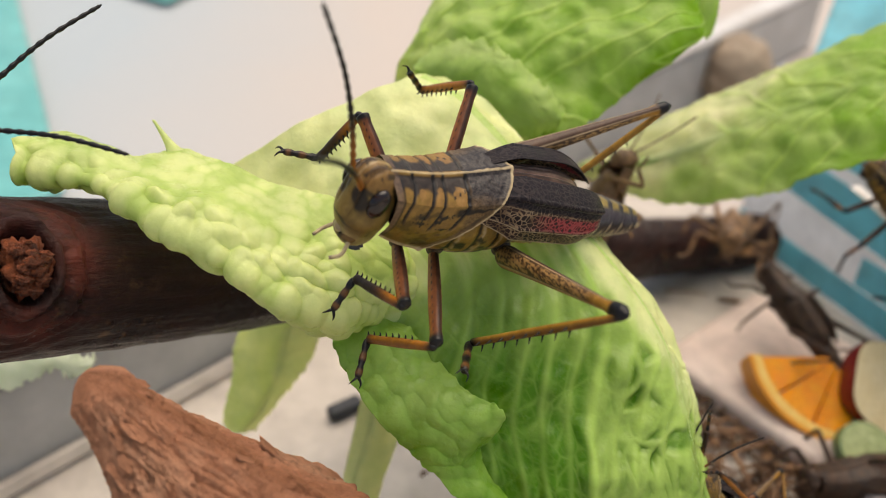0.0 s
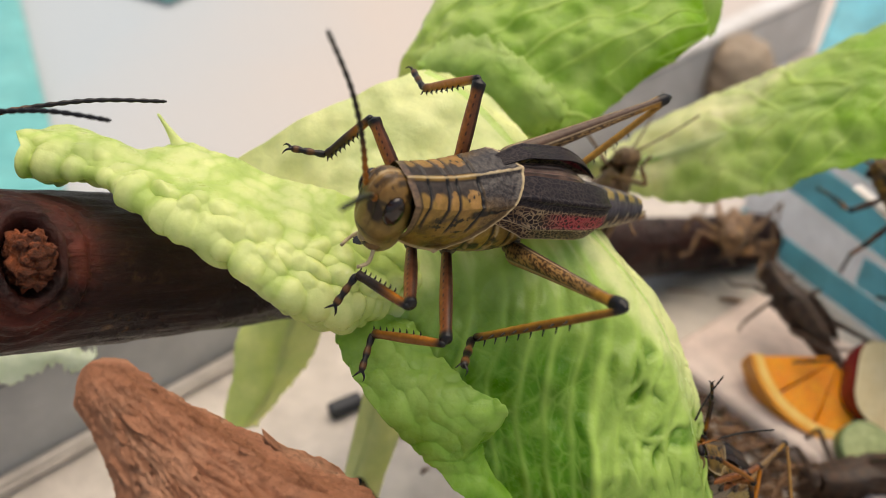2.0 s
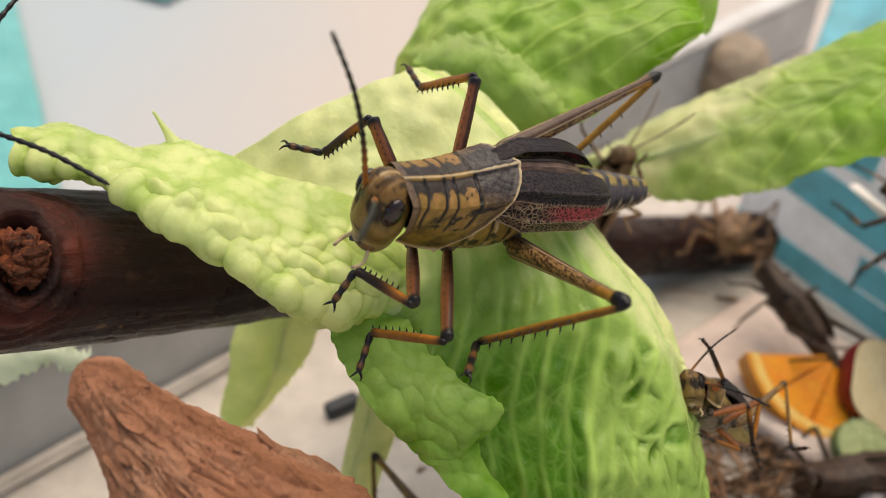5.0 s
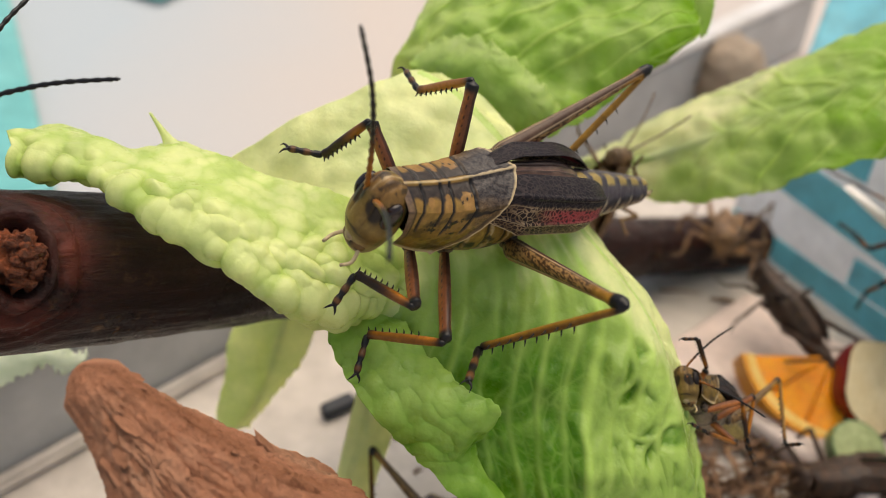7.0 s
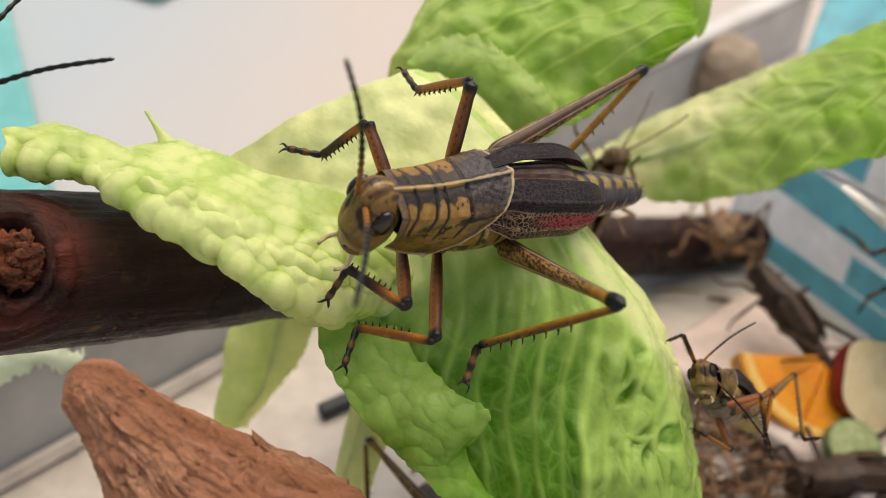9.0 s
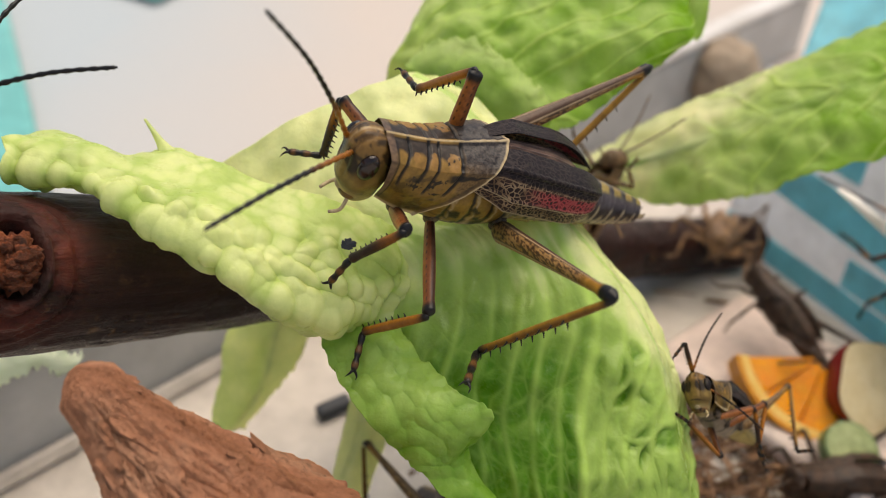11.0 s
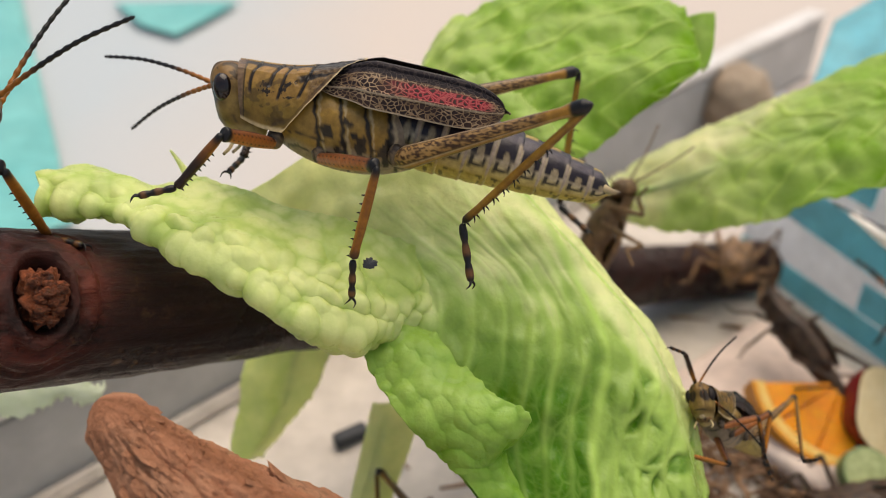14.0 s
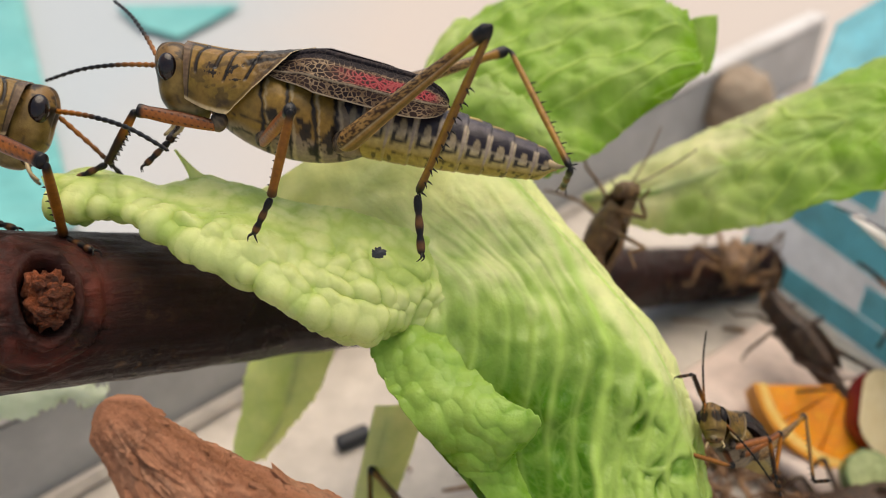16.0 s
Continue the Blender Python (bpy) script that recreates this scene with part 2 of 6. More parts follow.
def curve_through(pts, t):
    """A smooth curve through points; t from 0 to 1."""
    n = len(pts) - 1
    k = min(max(t, 0) * n, n - 1e-6)
    i = int(k)
    f = k - i
    g = [Vector(pts[min(max(i + o, 0), n)]) for o in (-1, 0, 1, 2)]
    return 0.5 * (2 * g[1] + (g[2] - g[0]) * f + (2 * g[0] - 5 * g[1] + 4 * g[2] - g[3]) * f * f + (3 * g[1] - g[0] - 3 * g[2] + g[3]) * f ** 3)


def tube(name, pts, radius, nu=24, nv=10, tint=None, squash=1.0, rough=0.0):
    """A tapered tube along a smooth curve, centimetres; radius(u)."""
    centre = [curve_through(pts, i / nu) for i in range(nu + 1)]
    frames = []
    ref = Vector((0.31, 0.17, 0.93))
    for i in range(nu + 1):
        d = (centre[min(i + 1, nu)] - centre[max(i - 1, 0)]).normalized()
        a = d.cross(ref).normalized()
        b = a.cross(d)
        ref = b
        frames.append((a, b))

    def fn(u, v):
        i = round(u * nu)
        a, b = frames[i]
        r = radius(u)
        w = 2 * math.pi * v
        o = a * math.cos(w) * r + b * math.sin(w) * r * squash
        if rough:
            o *= 1 + rough * noise.noise((centre[i] + o) * (2.2 / max(r, 0.05)))
        return centre[i] + o
    return sheet(name, nu, nv, fn, tint, wrap=True)


def mixc(a, b, f):
    f = min(max(f, 0.0), 1.0)
    return tuple(x + (y - x) * f for x, y in zip(a, b))


def step(x, a, b):
    f = min(max((x - a) / (b - a), 0.0), 1.0)
    return f * f * (3 - 2 * f)


# ---- the tray and what lies beyond it ----
def slab(name, corners, z0, z1, material, label, category="", kind="structure"):
    """An upright-sided slab over a plan outline, centimetres of the world."""
    bm = bmesh.new()
    low = [bm.verts.new((x * CM, y * CM, z0 * CM)) for x, y in corners]
    top = [bm.verts.new((x * CM, y * CM, z1 * CM)) for x, y in corners]
    bm.faces.new(top)
    bm.faces.new(low[::-1])
    for i in range(len(corners)):
        k = (i + 1) % len(corners)
        bm.faces.new((low[i], low[k], top[k], top[i]))
    bmesh.ops.recalc_face_normals(bm, faces=bm.faces)
    bmesh.ops.bevel(bm, geom=bm.edges[:], offset=0.12 * CM, segments=2, affect='EDGES')
    return tagged(part(name, bm, material), label, category, kind=kind)


WALL_DIR = Vector((0.717, 0.697))
WALL_OUT = Vector((-0.697, 0.717))
FAR_CORNER = Vector((9.03, 35.78))
SIDE_DIR = Vector((0.394, -0.919))
SIDE_OUT = Vector((0.919, 0.394))


def along(base, d, s, o, t):
    p = base + d * s + o * t
    return (p.x, p.y)


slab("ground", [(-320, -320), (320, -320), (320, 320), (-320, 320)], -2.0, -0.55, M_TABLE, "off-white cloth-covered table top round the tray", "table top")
slab("floor", [along(FAR_CORNER, WALL_DIR, -75, WALL_OUT, 0), along(FAR_CORNER, WALL_DIR, 0, WALL_OUT, 0), along(FAR_CORNER, SIDE_DIR, 70, SIDE_OUT, 0), (-20, -45)],
     -0.5, 0.0, M_TRAY, "cream plastic tray floor scattered with droppings", "tray floor")
slab("wall_north", [along(FAR_CORNER, WALL_DIR, -75, WALL_OUT, 0.5), along(FAR_CORNER, WALL_DIR, 22, WALL_OUT, 0.5), along(FAR_CORNER, WALL_DIR, 22, WALL_OUT, 0.05), along(FAR_CORNER, WALL_DIR, -75, WALL_OUT, 0.05)],
     -0.5, 3.4, M_TRAY_WALL, "frosted grey plastic tray wall", "tray wall")
slab("trim", [along(FAR_CORNER, WALL_DIR, -75, WALL_OUT, 1.3), along(FAR_CORNER, WALL_DIR, 22, WALL_OUT, 1.3), along(FAR_CORNER, WALL_DIR, 22, WALL_OUT, -0.1), along(FAR_CORNER, WALL_DIR, -75, WALL_OUT, -0.1)],
     3.42, 3.85, M_RIM, "white plastic rim of the tray", "tray rim")
slab("baseboard", [along(FAR_CORNER, WALL_DIR, -75, WALL_OUT, 0.02), along(FAR_CORNER, WALL_DIR, -0.5, WALL_OUT, 0.02), along(FAR_CORNER, WALL_DIR, -0.8, WALL_OUT, -0.55), along(FAR_CORNER, WALL_DIR, -75, WALL_OUT, -0.55)],
     0.004, 0.45, M_TRAY, "pale raised foot of the tray wall", "tray ledge")
slab("wall_east", [along(FAR_CORNER, SIDE_DIR, 8.5, SIDE_OUT, 0.05), along(FAR_CORNER, SIDE_DIR, 70, SIDE_OUT, 0.05), along(FAR_CORNER, SIDE_DIR, 70, SIDE_OUT, 0.55), along(FAR_CORNER, SIDE_DIR, 8.5, SIDE_OUT, 0.55)],
     -0.5, 7.5, M_PANEL, "milky plastic tray wall with turquoise tape", "tray wall")


def tape(name, s0, s1, z0, z1, material, label, slant=0.0, out=0.04):
    """A strip of film stuck on the east wall."""
    bm = bmesh.new()
    q = []
    for s, z in ((s0, z0), (s1, z0 + slant), (s1, z1 + slant), (s0, z1)):
        x, y = along(FAR_CORNER, SIDE_DIR, s, SIDE_OUT, 0.05)
        q.append(bm.verts.new((x * CM, y * CM, z * CM)))
    f = bm.faces.new(q)
    r = bmesh.ops.extrude_face_region(bm, geom=[f])
    bmesh.ops.translate(bm, vec=(-SIDE_OUT.x * out * CM, -SIDE_OUT.y * out * CM, 0), verts=[v for v in r["geom"] if isinstance(v, bmesh.types.BMVert)])
    bmesh.ops.recalc_face_normals(bm, faces=bm.faces)
    return tagged(part(name, bm, material), label, "tape")


tape("tape_strip", 8.6, 40.0, 0.05, 1.15, M_BLUE, "turquoise tape strip along the foot of the milky wall")
tape("tape_strip", 8.7, 17.5, 3.3, 4.9, M_BLUE, "broad turquoise tape patch on the milky wall", -0.6)
tape("tape_strip", 18.0, 30.0, 2.6, 4.6, M_BLUE, "wide turquoise tape sheet on the milky wall", -0.8)
tape("tape_strip", 14.6, 19.5, 1.25, 2.45, M_BLUE, "short turquoise tape piece above the foot strip", 0.1)
tape("tape_strip", 11.0, 14.0, 5.2, 7.4, M_BLUE, "upper turquoise tape on the milky wall", 0.0, 0.08)


def film_sheet(name, pts, material, label, lift=0.35):
    """A thin wrinkled film lying over the table beyond the tray; plan points in centimetres."""
    bm = bmesh.new()
    vs = [bm.verts.new((x * CM, y * CM, z * CM)) for x, y, z in pts]
    bm.faces.new(vs)
    bmesh.ops.triangulate(bm, faces=bm.faces[:])
    bmesh.ops.subdivide_edges(bm, edges=bm.edges[:], cuts=14, use_grid_fill=True)
    for v in bm.verts:
        v.co.z += lift * CM * (0.6 + noise.noise(v.co * 14)) * 0.8
    for f in bm.faces:
        f.smooth = True
    ob = solid(part(name, bm, material), 0.05)
    return tagged(ob, label, "plastic film")


film_sheet("teal_film_sheet", [(-23.90, 27.31, 0.00), (-18.18, 31.10, 0.00), (-23.64, 41.32, 0.00), (-33.19, 59.07, 0.00), (-46.00, 83.08, 0.00), (-62.21, 74.15, 0.00)], M_TEAL, "translucent teal plastic film lying beyond the tray")
film_sheet("teal_film_scrap", [(-30.83, 70.27, 0.00), (-19.28, 70.27, 0.00), (-20.66, 65.07, 0.00), (-22.15, 60.34, 0.00), (-26.23, 63.48, 0.00)], M_TEAL, "small torn piece of pale teal plastic film", 0.06)


def lean_pts(pts):
    return [tuple(V(*p) / CM) for p in pts]


film_sheet("turquoise_film_sheet", lean_pts([(15.97, 34.00, 8.04), (18.19, 36.00, 11.96), (20.57, 36.00, 13.28), (22.93, 34.00, 12.54), (21.59, 32.00, 7.09), (18.86, 33.00, 7.80)]), M_BLUE, "turquoise plastic film hanging over the tray corner")
film_sheet("white_film_strip", lean_pts([(12.74, 24.50, 1.91), (13.01, 24.50, 2.00), (13.78, 23.50, 0.80), (13.78, 23.50, 0.36)]), M_RIM, "glossy white plastic strip on the tray wall", 0.1)


# ---- grasshopper ----
BLACK, BROWN, CREAM, ORANGE = (0.009, 0.008, 0.009), (0.085, 0.052, 0.036), (0.66, 0.52, 0.31), (0.58, 0.205, 0.018)
YELLOW = (0.56, 0.40, 0.07)


def line_mask(u, at, width):
    return 1 - step(abs(u - at), width * 0.4, width)


def pronotum_mesh():
    """The saddle over the thorax: roof-shaped, keeled, with cross grooves and black marks."""
    def axial(u, w):
        """How far back a spot lies, whatever its height on the saddle."""
        return (0.26 * w ** 1.3 * (1 - u) + u * (2.14 - 1.12 * w ** 1.45)) / 2.14

    def groove(u, w):
        g = line_mask(u, 0.175 + 0.015 * math.sin(w * 9), 0.019) * step(0.72 - w, 0, 0.08)
        g = max(g, line_mask(u, 0.335 + 0.020 * math.sin(w * 6 + 1), 0.022) * step(0.60 - w, 0, 0.06))
        g = max(g, line_mask(u, 0.435 - 0.09 * max(w - 0.3, 0), 0.017) * step(0.74 - w, 0, 0.06))
        return max(g, line_mask(u, 0.615 - 0.20 * max(w - 0.42, 0), 0.021) * step(0.74 - w, 0, 0.08))

    def shape(u, v):
        a = (v - 0.5) * 2
        w = abs(a)
        x = 2.42 - 2.14 * axial(u, w)
        top = 0.55 + 0.10 * u + 0.30 * step(u, 0.2, 1.0) * u
        low = -0.40 - 0.10 * math.sin(min(u * 1.2, 1) * math.pi * 0.60)
        half = 0.50 + 0.18 * u
        roof = w / 0.40
        drop = 0.11 + 0.07 * u
        if w < 0.40:
            y, z = half * 0.88 * roof ** 0.97, top - drop * roof ** 1.4
        else:
            k = (w - 0.40) / 0.60
            y = half * (0.88 + 0.16 * math.sin(k * math.pi * 0.62) - 0.16 * k ** 2)
            z = top - drop - (top - drop - low) * k ** 0.95
        y = 0.45 * y + 0.55 * half * (1.05 * math.sin(min(w * 1.28, 1) * math.pi / 2) ** 0.85 - 0.17 * step(w, 0.75, 1.0))
        z = 0.5 * z + 0.5 * (top - (top - low) * w ** 2.0)
        z += 0.035 * (1 - step(w, 0.0, 0.05))
        g = 0.034 * groove(axial(u, w), w) * step(w, 0.01, 0.08)
        n = 0.010 * noise.noise(Vector((x, y, z)) * 11) * step(u, 0.5, 0.65)
        y = y * (1 - g * 0.9) + n
        z -= g * (1 - w) - n
        flare = step(u, 0.93, 1.0) * 0.035
        return (x, (y + flare * w) * (1 if a >= 0 else -1), z + flare * (1 - w))

    def tint(u, v, p):
        w = abs(v - 0.5) * 2
        back_edge, u = u, axial(u, w)
        n1 = noise.noise(Vector((u * 6, w * 7, 1.7)))
        n2 = noise.noise(Vector((u * 24, w * 19, 4.1)))
        n3 = noise.noise(Vector((u * 75, w * 55, 7.1)))
        c = mixc((0.36, 0.200, 0.052), (0.26, 0.165, 0.030), 0.3 + 0.6 * n1 + 0.7 * step(w, 0.5, 0.9))
        rear = step(u + 0.02 * n1, 0.60, 0.645)
        grit = 0.5 + 1.5 * n3
        back = mixc(mixc((0.020, 0.017, 0.021), (0.075, 0.060, 0.054), grit), mixc((0.17, 0.095, 0.035), (0.29, 0.180, 0.070), grit), step(w + 0.10 * n1, 0.22, 0.52))
        c = mixc(c, back, rear)
        # the dark roof on both sides of the keel, deepest on the front plates
        roof = step(0.25 + 0.05 * n1 + 0.035 * math.sin(u * 40) - w, -0.03, 0.04) * step(w, 0.02, 0.04)
        c = mixc(c, mixc((0.012, 0.010, 0.014), (0.050, 0.038, 0.036), 0.2 + 0.8 * n2), roof * (1 - rear) * 0.93)
        # tan windows within the roof
        for cu, cw, ru, rw in ((0.245, 0.26, 0.035, 0.09), (0.385, 0.27, 0.030, 0.10), (0.545, 0.28, 0.055, 0.13)):
            d = math.hypot((u - cu) / ru, (w - cw) / rw) + 0.5 * n2
            c = mixc(c, (0.40, 0.215, 0.065), (1 - step(d, 0.8, 1.05)) * 0.85)
        dots = step(math.cos(u * 150), 0.2, 0.55) * line_mask(w, 0.20 + (0.60 - u) * 0.9, 0.030) * step(u, 0.47, 0.49) * step(0.60 - u, 0, 0.02)
        c = mixc(c, BLACK, dots * 0.95)
        # black scribbles
        for cu, cw, ru, rw in ((0.275, 0.56, 0.050, 0.045), (0.30, 0.64, 0.055, 0.030), (0.455, 0.53, 0.050, 0.045), (0.42, 0.60, 0.035, 0.030), (0.50, 0.69, 0.045, 0.012), (0.28, 0.80, 0.030, 0.018)):
            d = math.hypot((u - cu) / ru, (w - cw) / rw) + 1.1 * n2 + 0.7 * n3
            c = mixc(c, BLACK, (1 - step(d, 0.75, 1.0)) * (0.95 if cw < 0.75 else 0.45))
        bar = line_mask(w, 0.47 + 0.10 * (0.6 - u) + 0.02 * n2, 0.060 * step(0.86 - u, 0, 0.30) + 0.004) * step(u, 0.50, 0.56) * step(0.86 - u, 0, 0.05)
        c = mixc(c, BLACK, bar * 0.95)
        c = mixc(c, BLACK, groove(u, w) * 0.97)
        collar = 1 - step(back_edge, 0.055, 0.075)
        c = mixc(c, mixc((0.10, 0.065, 0.055), (0.26, 0.17, 0.11), 0.5 + n2), collar * 0.85)
        c = mixc(c, BLACK, line_mask(back_edge, 0.075, 0.014) * 0.8 * step(w, 0.04, 0.1))
        c = mixc(c, (0.040, 0.024, 0.014), max(line_mask(w, 0.925, 0.05), line_mask(back_edge, 0.94, 0.035) * step(w, 0.3, 0.5)) * (0.45 + 0.6 * n1))
        c = mixc(c, (0.055, 0.032, 0.016), step(n1 + 0.6 * n2, 0.18, 0.42) * (1 - rear) * step(w, 0.35, 0.5) * 0.55)
        edge = max(step(w, 0.958, 0.985), step(back_edge, 0.972, 0.986), (1 - step(w, 0.006, 0.014)) * 0.9)
        return mixc(c, CREAM, edge * 0.90)
    return sheet("pronotum", 170, 230, shape, tint)


def thorax_mesh():
    def shape(u, v):
        x = 1.75 - 2.75 * u
        a = 2 * math.pi * v
        prof = math.sin(math.pi * min(max(0.06 + 0.86 * u, 0), 1)) ** 0.45
        z = -0.12 + (0.60 if math.cos(a) > 0 else 0.86) * math.cos(a) * prof
        s = u + 0.10 * z
        g = max(line_mask(s, k, 0.03) for k in (0.30, 0.46, 0.62, 0.76))
        y = 0.66 * math.sin(a) * prof * (1 - 0.05 * g)
        return (x, y, z)

    def tint(u, v, p):
        n1 = noise.noise(Vector((p[0] * 2.2, p[2] * 2.2, 3.0)))
        n2 = noise.noise(Vector((p[0] * 7, p[2] * 7, 8.0)))
        c = mixc((0.40, 0.235, 0.042), (0.26, 0.16, 0.045), 0.4 + n1)
        s = u + 0.10 * p[2]
        c = mixc(c, (0.36, 0.29, 0.24), max(step(-p[2] + 0.12 * n1, 0.52, 0.68), line_mask(s, 0.82, 0.09)) * 0.75)
        for k in (0.30, 0.46, 0.62, 0.76):
            c = mixc(c, BLACK, line_mask(s, k + 0.02 * n2, 0.017) * 0.95)
            c = mixc(c, CREAM, line_mask(s, k + 0.028 + 0.02 * n2, 0.011) * 0.7)
        for cs, cz, r in ((0.57, -0.42, 0.17), (0.44, -0.60, 0.13), (0.72, -0.50, 0.16), (0.62, -0.70, 0.12), (0.36, -0.35, 0.12), (0.50, -0.15, 0.10)):
            d = math.hypot((s - cs) * 3.2, p[2] - cz) / r + 1.8 * n2
            c = mixc(c, BLACK, (1 - step(d, 0.7, 1.0)) * 0.92)
        return mixc(c, BLACK, max(line_mask(p[2], -0.46 + 0.10 * n1, 0.016), line_mask(p[2], -0.70 + 0.10 * n2, 0.016)) * 0.8)
    return sheet("thorax", 90, 96, shape, tint, wrap=True)


def head_mesh():
    def shape(u, v):
        th = math.pi * u
        a = 2 * math.pi * v
        k = math.sin(th) ** 0.70
        z = -0.05 + 0.66 * math.cos(th)
        y = 0.385 * k * math.sin(a) * (1 - 0.24 * step(-z, 0.1, 0.6))
        x = 2.60 + (0.33 if math.cos(a) > 0 else 0.50) * k * math.cos(a) + 0.10 * z
        if math.cos(a) > 0.3:
            x += 0.05 * step(math.cos(a), 0.3, 0.9) * step(z, 0.0, 0.35)
            x -= 0.025 * line_mask(abs(y), 0.15, 0.04) * step(z, -0.3, 0.0)
        x -= 0.10 * step(-z, 0.25, 0.6)
        return (x - 0.12, y * 1.12, z * 1.08 - 0.10)

    def tint(u, v, p):
        p = (p[0] + 0.12, p[1] / 1.12, (p[2] + 0.10) / 1.08)
        n1 = noise.noise(Vector((p[0] * 5, p[1] * 5, p[2] * 5)))
        n2 = noise.noise(Vector((p[0] * 13, p[1] * 13, p[2] * 13)))
        c = mixc((0.17, 0.105, 0.024), (0.31, 0.205, 0.058), 0.5 + n1)
        c = mixc(c, (0.30, 0.165, 0.050), step(p[2], 0.20, 0.38) * 0.9)
        side = step(abs(p[1]), 0.13, 0.20)
        # black round the feeler sockets and ahead of the eyes
        d = math.hypot((abs(p[1]) - 0.17) / 0.13, (p[2] - 0.13) / 0.20) + 0.5 * n1
        c = mixc(c, (0.020, 0.013, 0.010), (1 - step(d, 0.75, 1.05)) * step(p[0], 2.66, 2.74) * 0.95)
        c = mixc(c, BLACK, line_mask(abs(p[1]), 0.21 + 0.05 * n1, 0.05) * step(p[2], 0.25, 0.33) * step(2.75 - p[0], 0, 0.1) * 0.8)
        c = mixc(c, CREAM, line_mask(abs(p[1]), 0.0, 0.03) * step(p[2], 0.3, 0.4) * 0.5)
        c = mixc(c, (0.05, 0.03, 0.02), line_mask(abs(p[1]), 0.10 + 0.03 * n1, 0.045) * step(p[2], 0.36, 0.46) * 0.75)
        c = mixc(c, BLACK, step(n2 + n1, 0.35, 0.48) * step(p[2], 0.10, 0.25) * 0.75)
        c = mixc(c, BLACK, line_mask(p[0] - 0.1 * p[2], 2.30 + 0.03 * n1, 0.035) * 0.85)
        c = mixc(c, (0.10, 0.055, 0.02), line_mask(abs(p[1]), 0.15, 0.020) * step(p[0], 2.7, 2.78) * step(p[2], -0.28, -0.1) * 0.7)
        c = mixc(c, BLACK, line_mask(p[2], -0.30 + 0.03 * n1, 0.026) * step(p[0], 2.55, 2.7) * (1 - 0.6 * side) * 0.9)
        c = mixc(c, (0.07, 0.04, 0.02), line_mask(p[0] - 0.3 * p[2], 2.62, 0.018) * step(-p[2], 0.12, 0.2) * 0.7)
        return mixc(c, (0.50, 0.38, 0.17), step(-p[2], 0.36, 0.46) * 0.7)
    return sheet("head", 60, 72, shape, tint, wrap=True)


def ball(name, c, r, color, seg=(16, 20), ring=None):
    def shape(u, v):
        th, a = math.pi * u, 2 * math.pi * v
        return (c[0] + r[0] * math.sin(th) * math.cos(a), c[1] + r[1] * math.sin(th) * math.sin(a), c[2] + r[2] * math.cos(th))
    return sheet(name, seg[0], seg[1], shape, lambda u, v, p: color if not ring else mixc(color, ring, step(abs(noise.noise(Vector(p) * 7)), 0.1, 0.4)), wrap=True)


SEGMENTS = 9


def abdomen_radius(k):
    return 0.62 * (1 - 0.62 * k ** 1.7) * (0.88 + 0.12 * step(k, 0, 0.15))


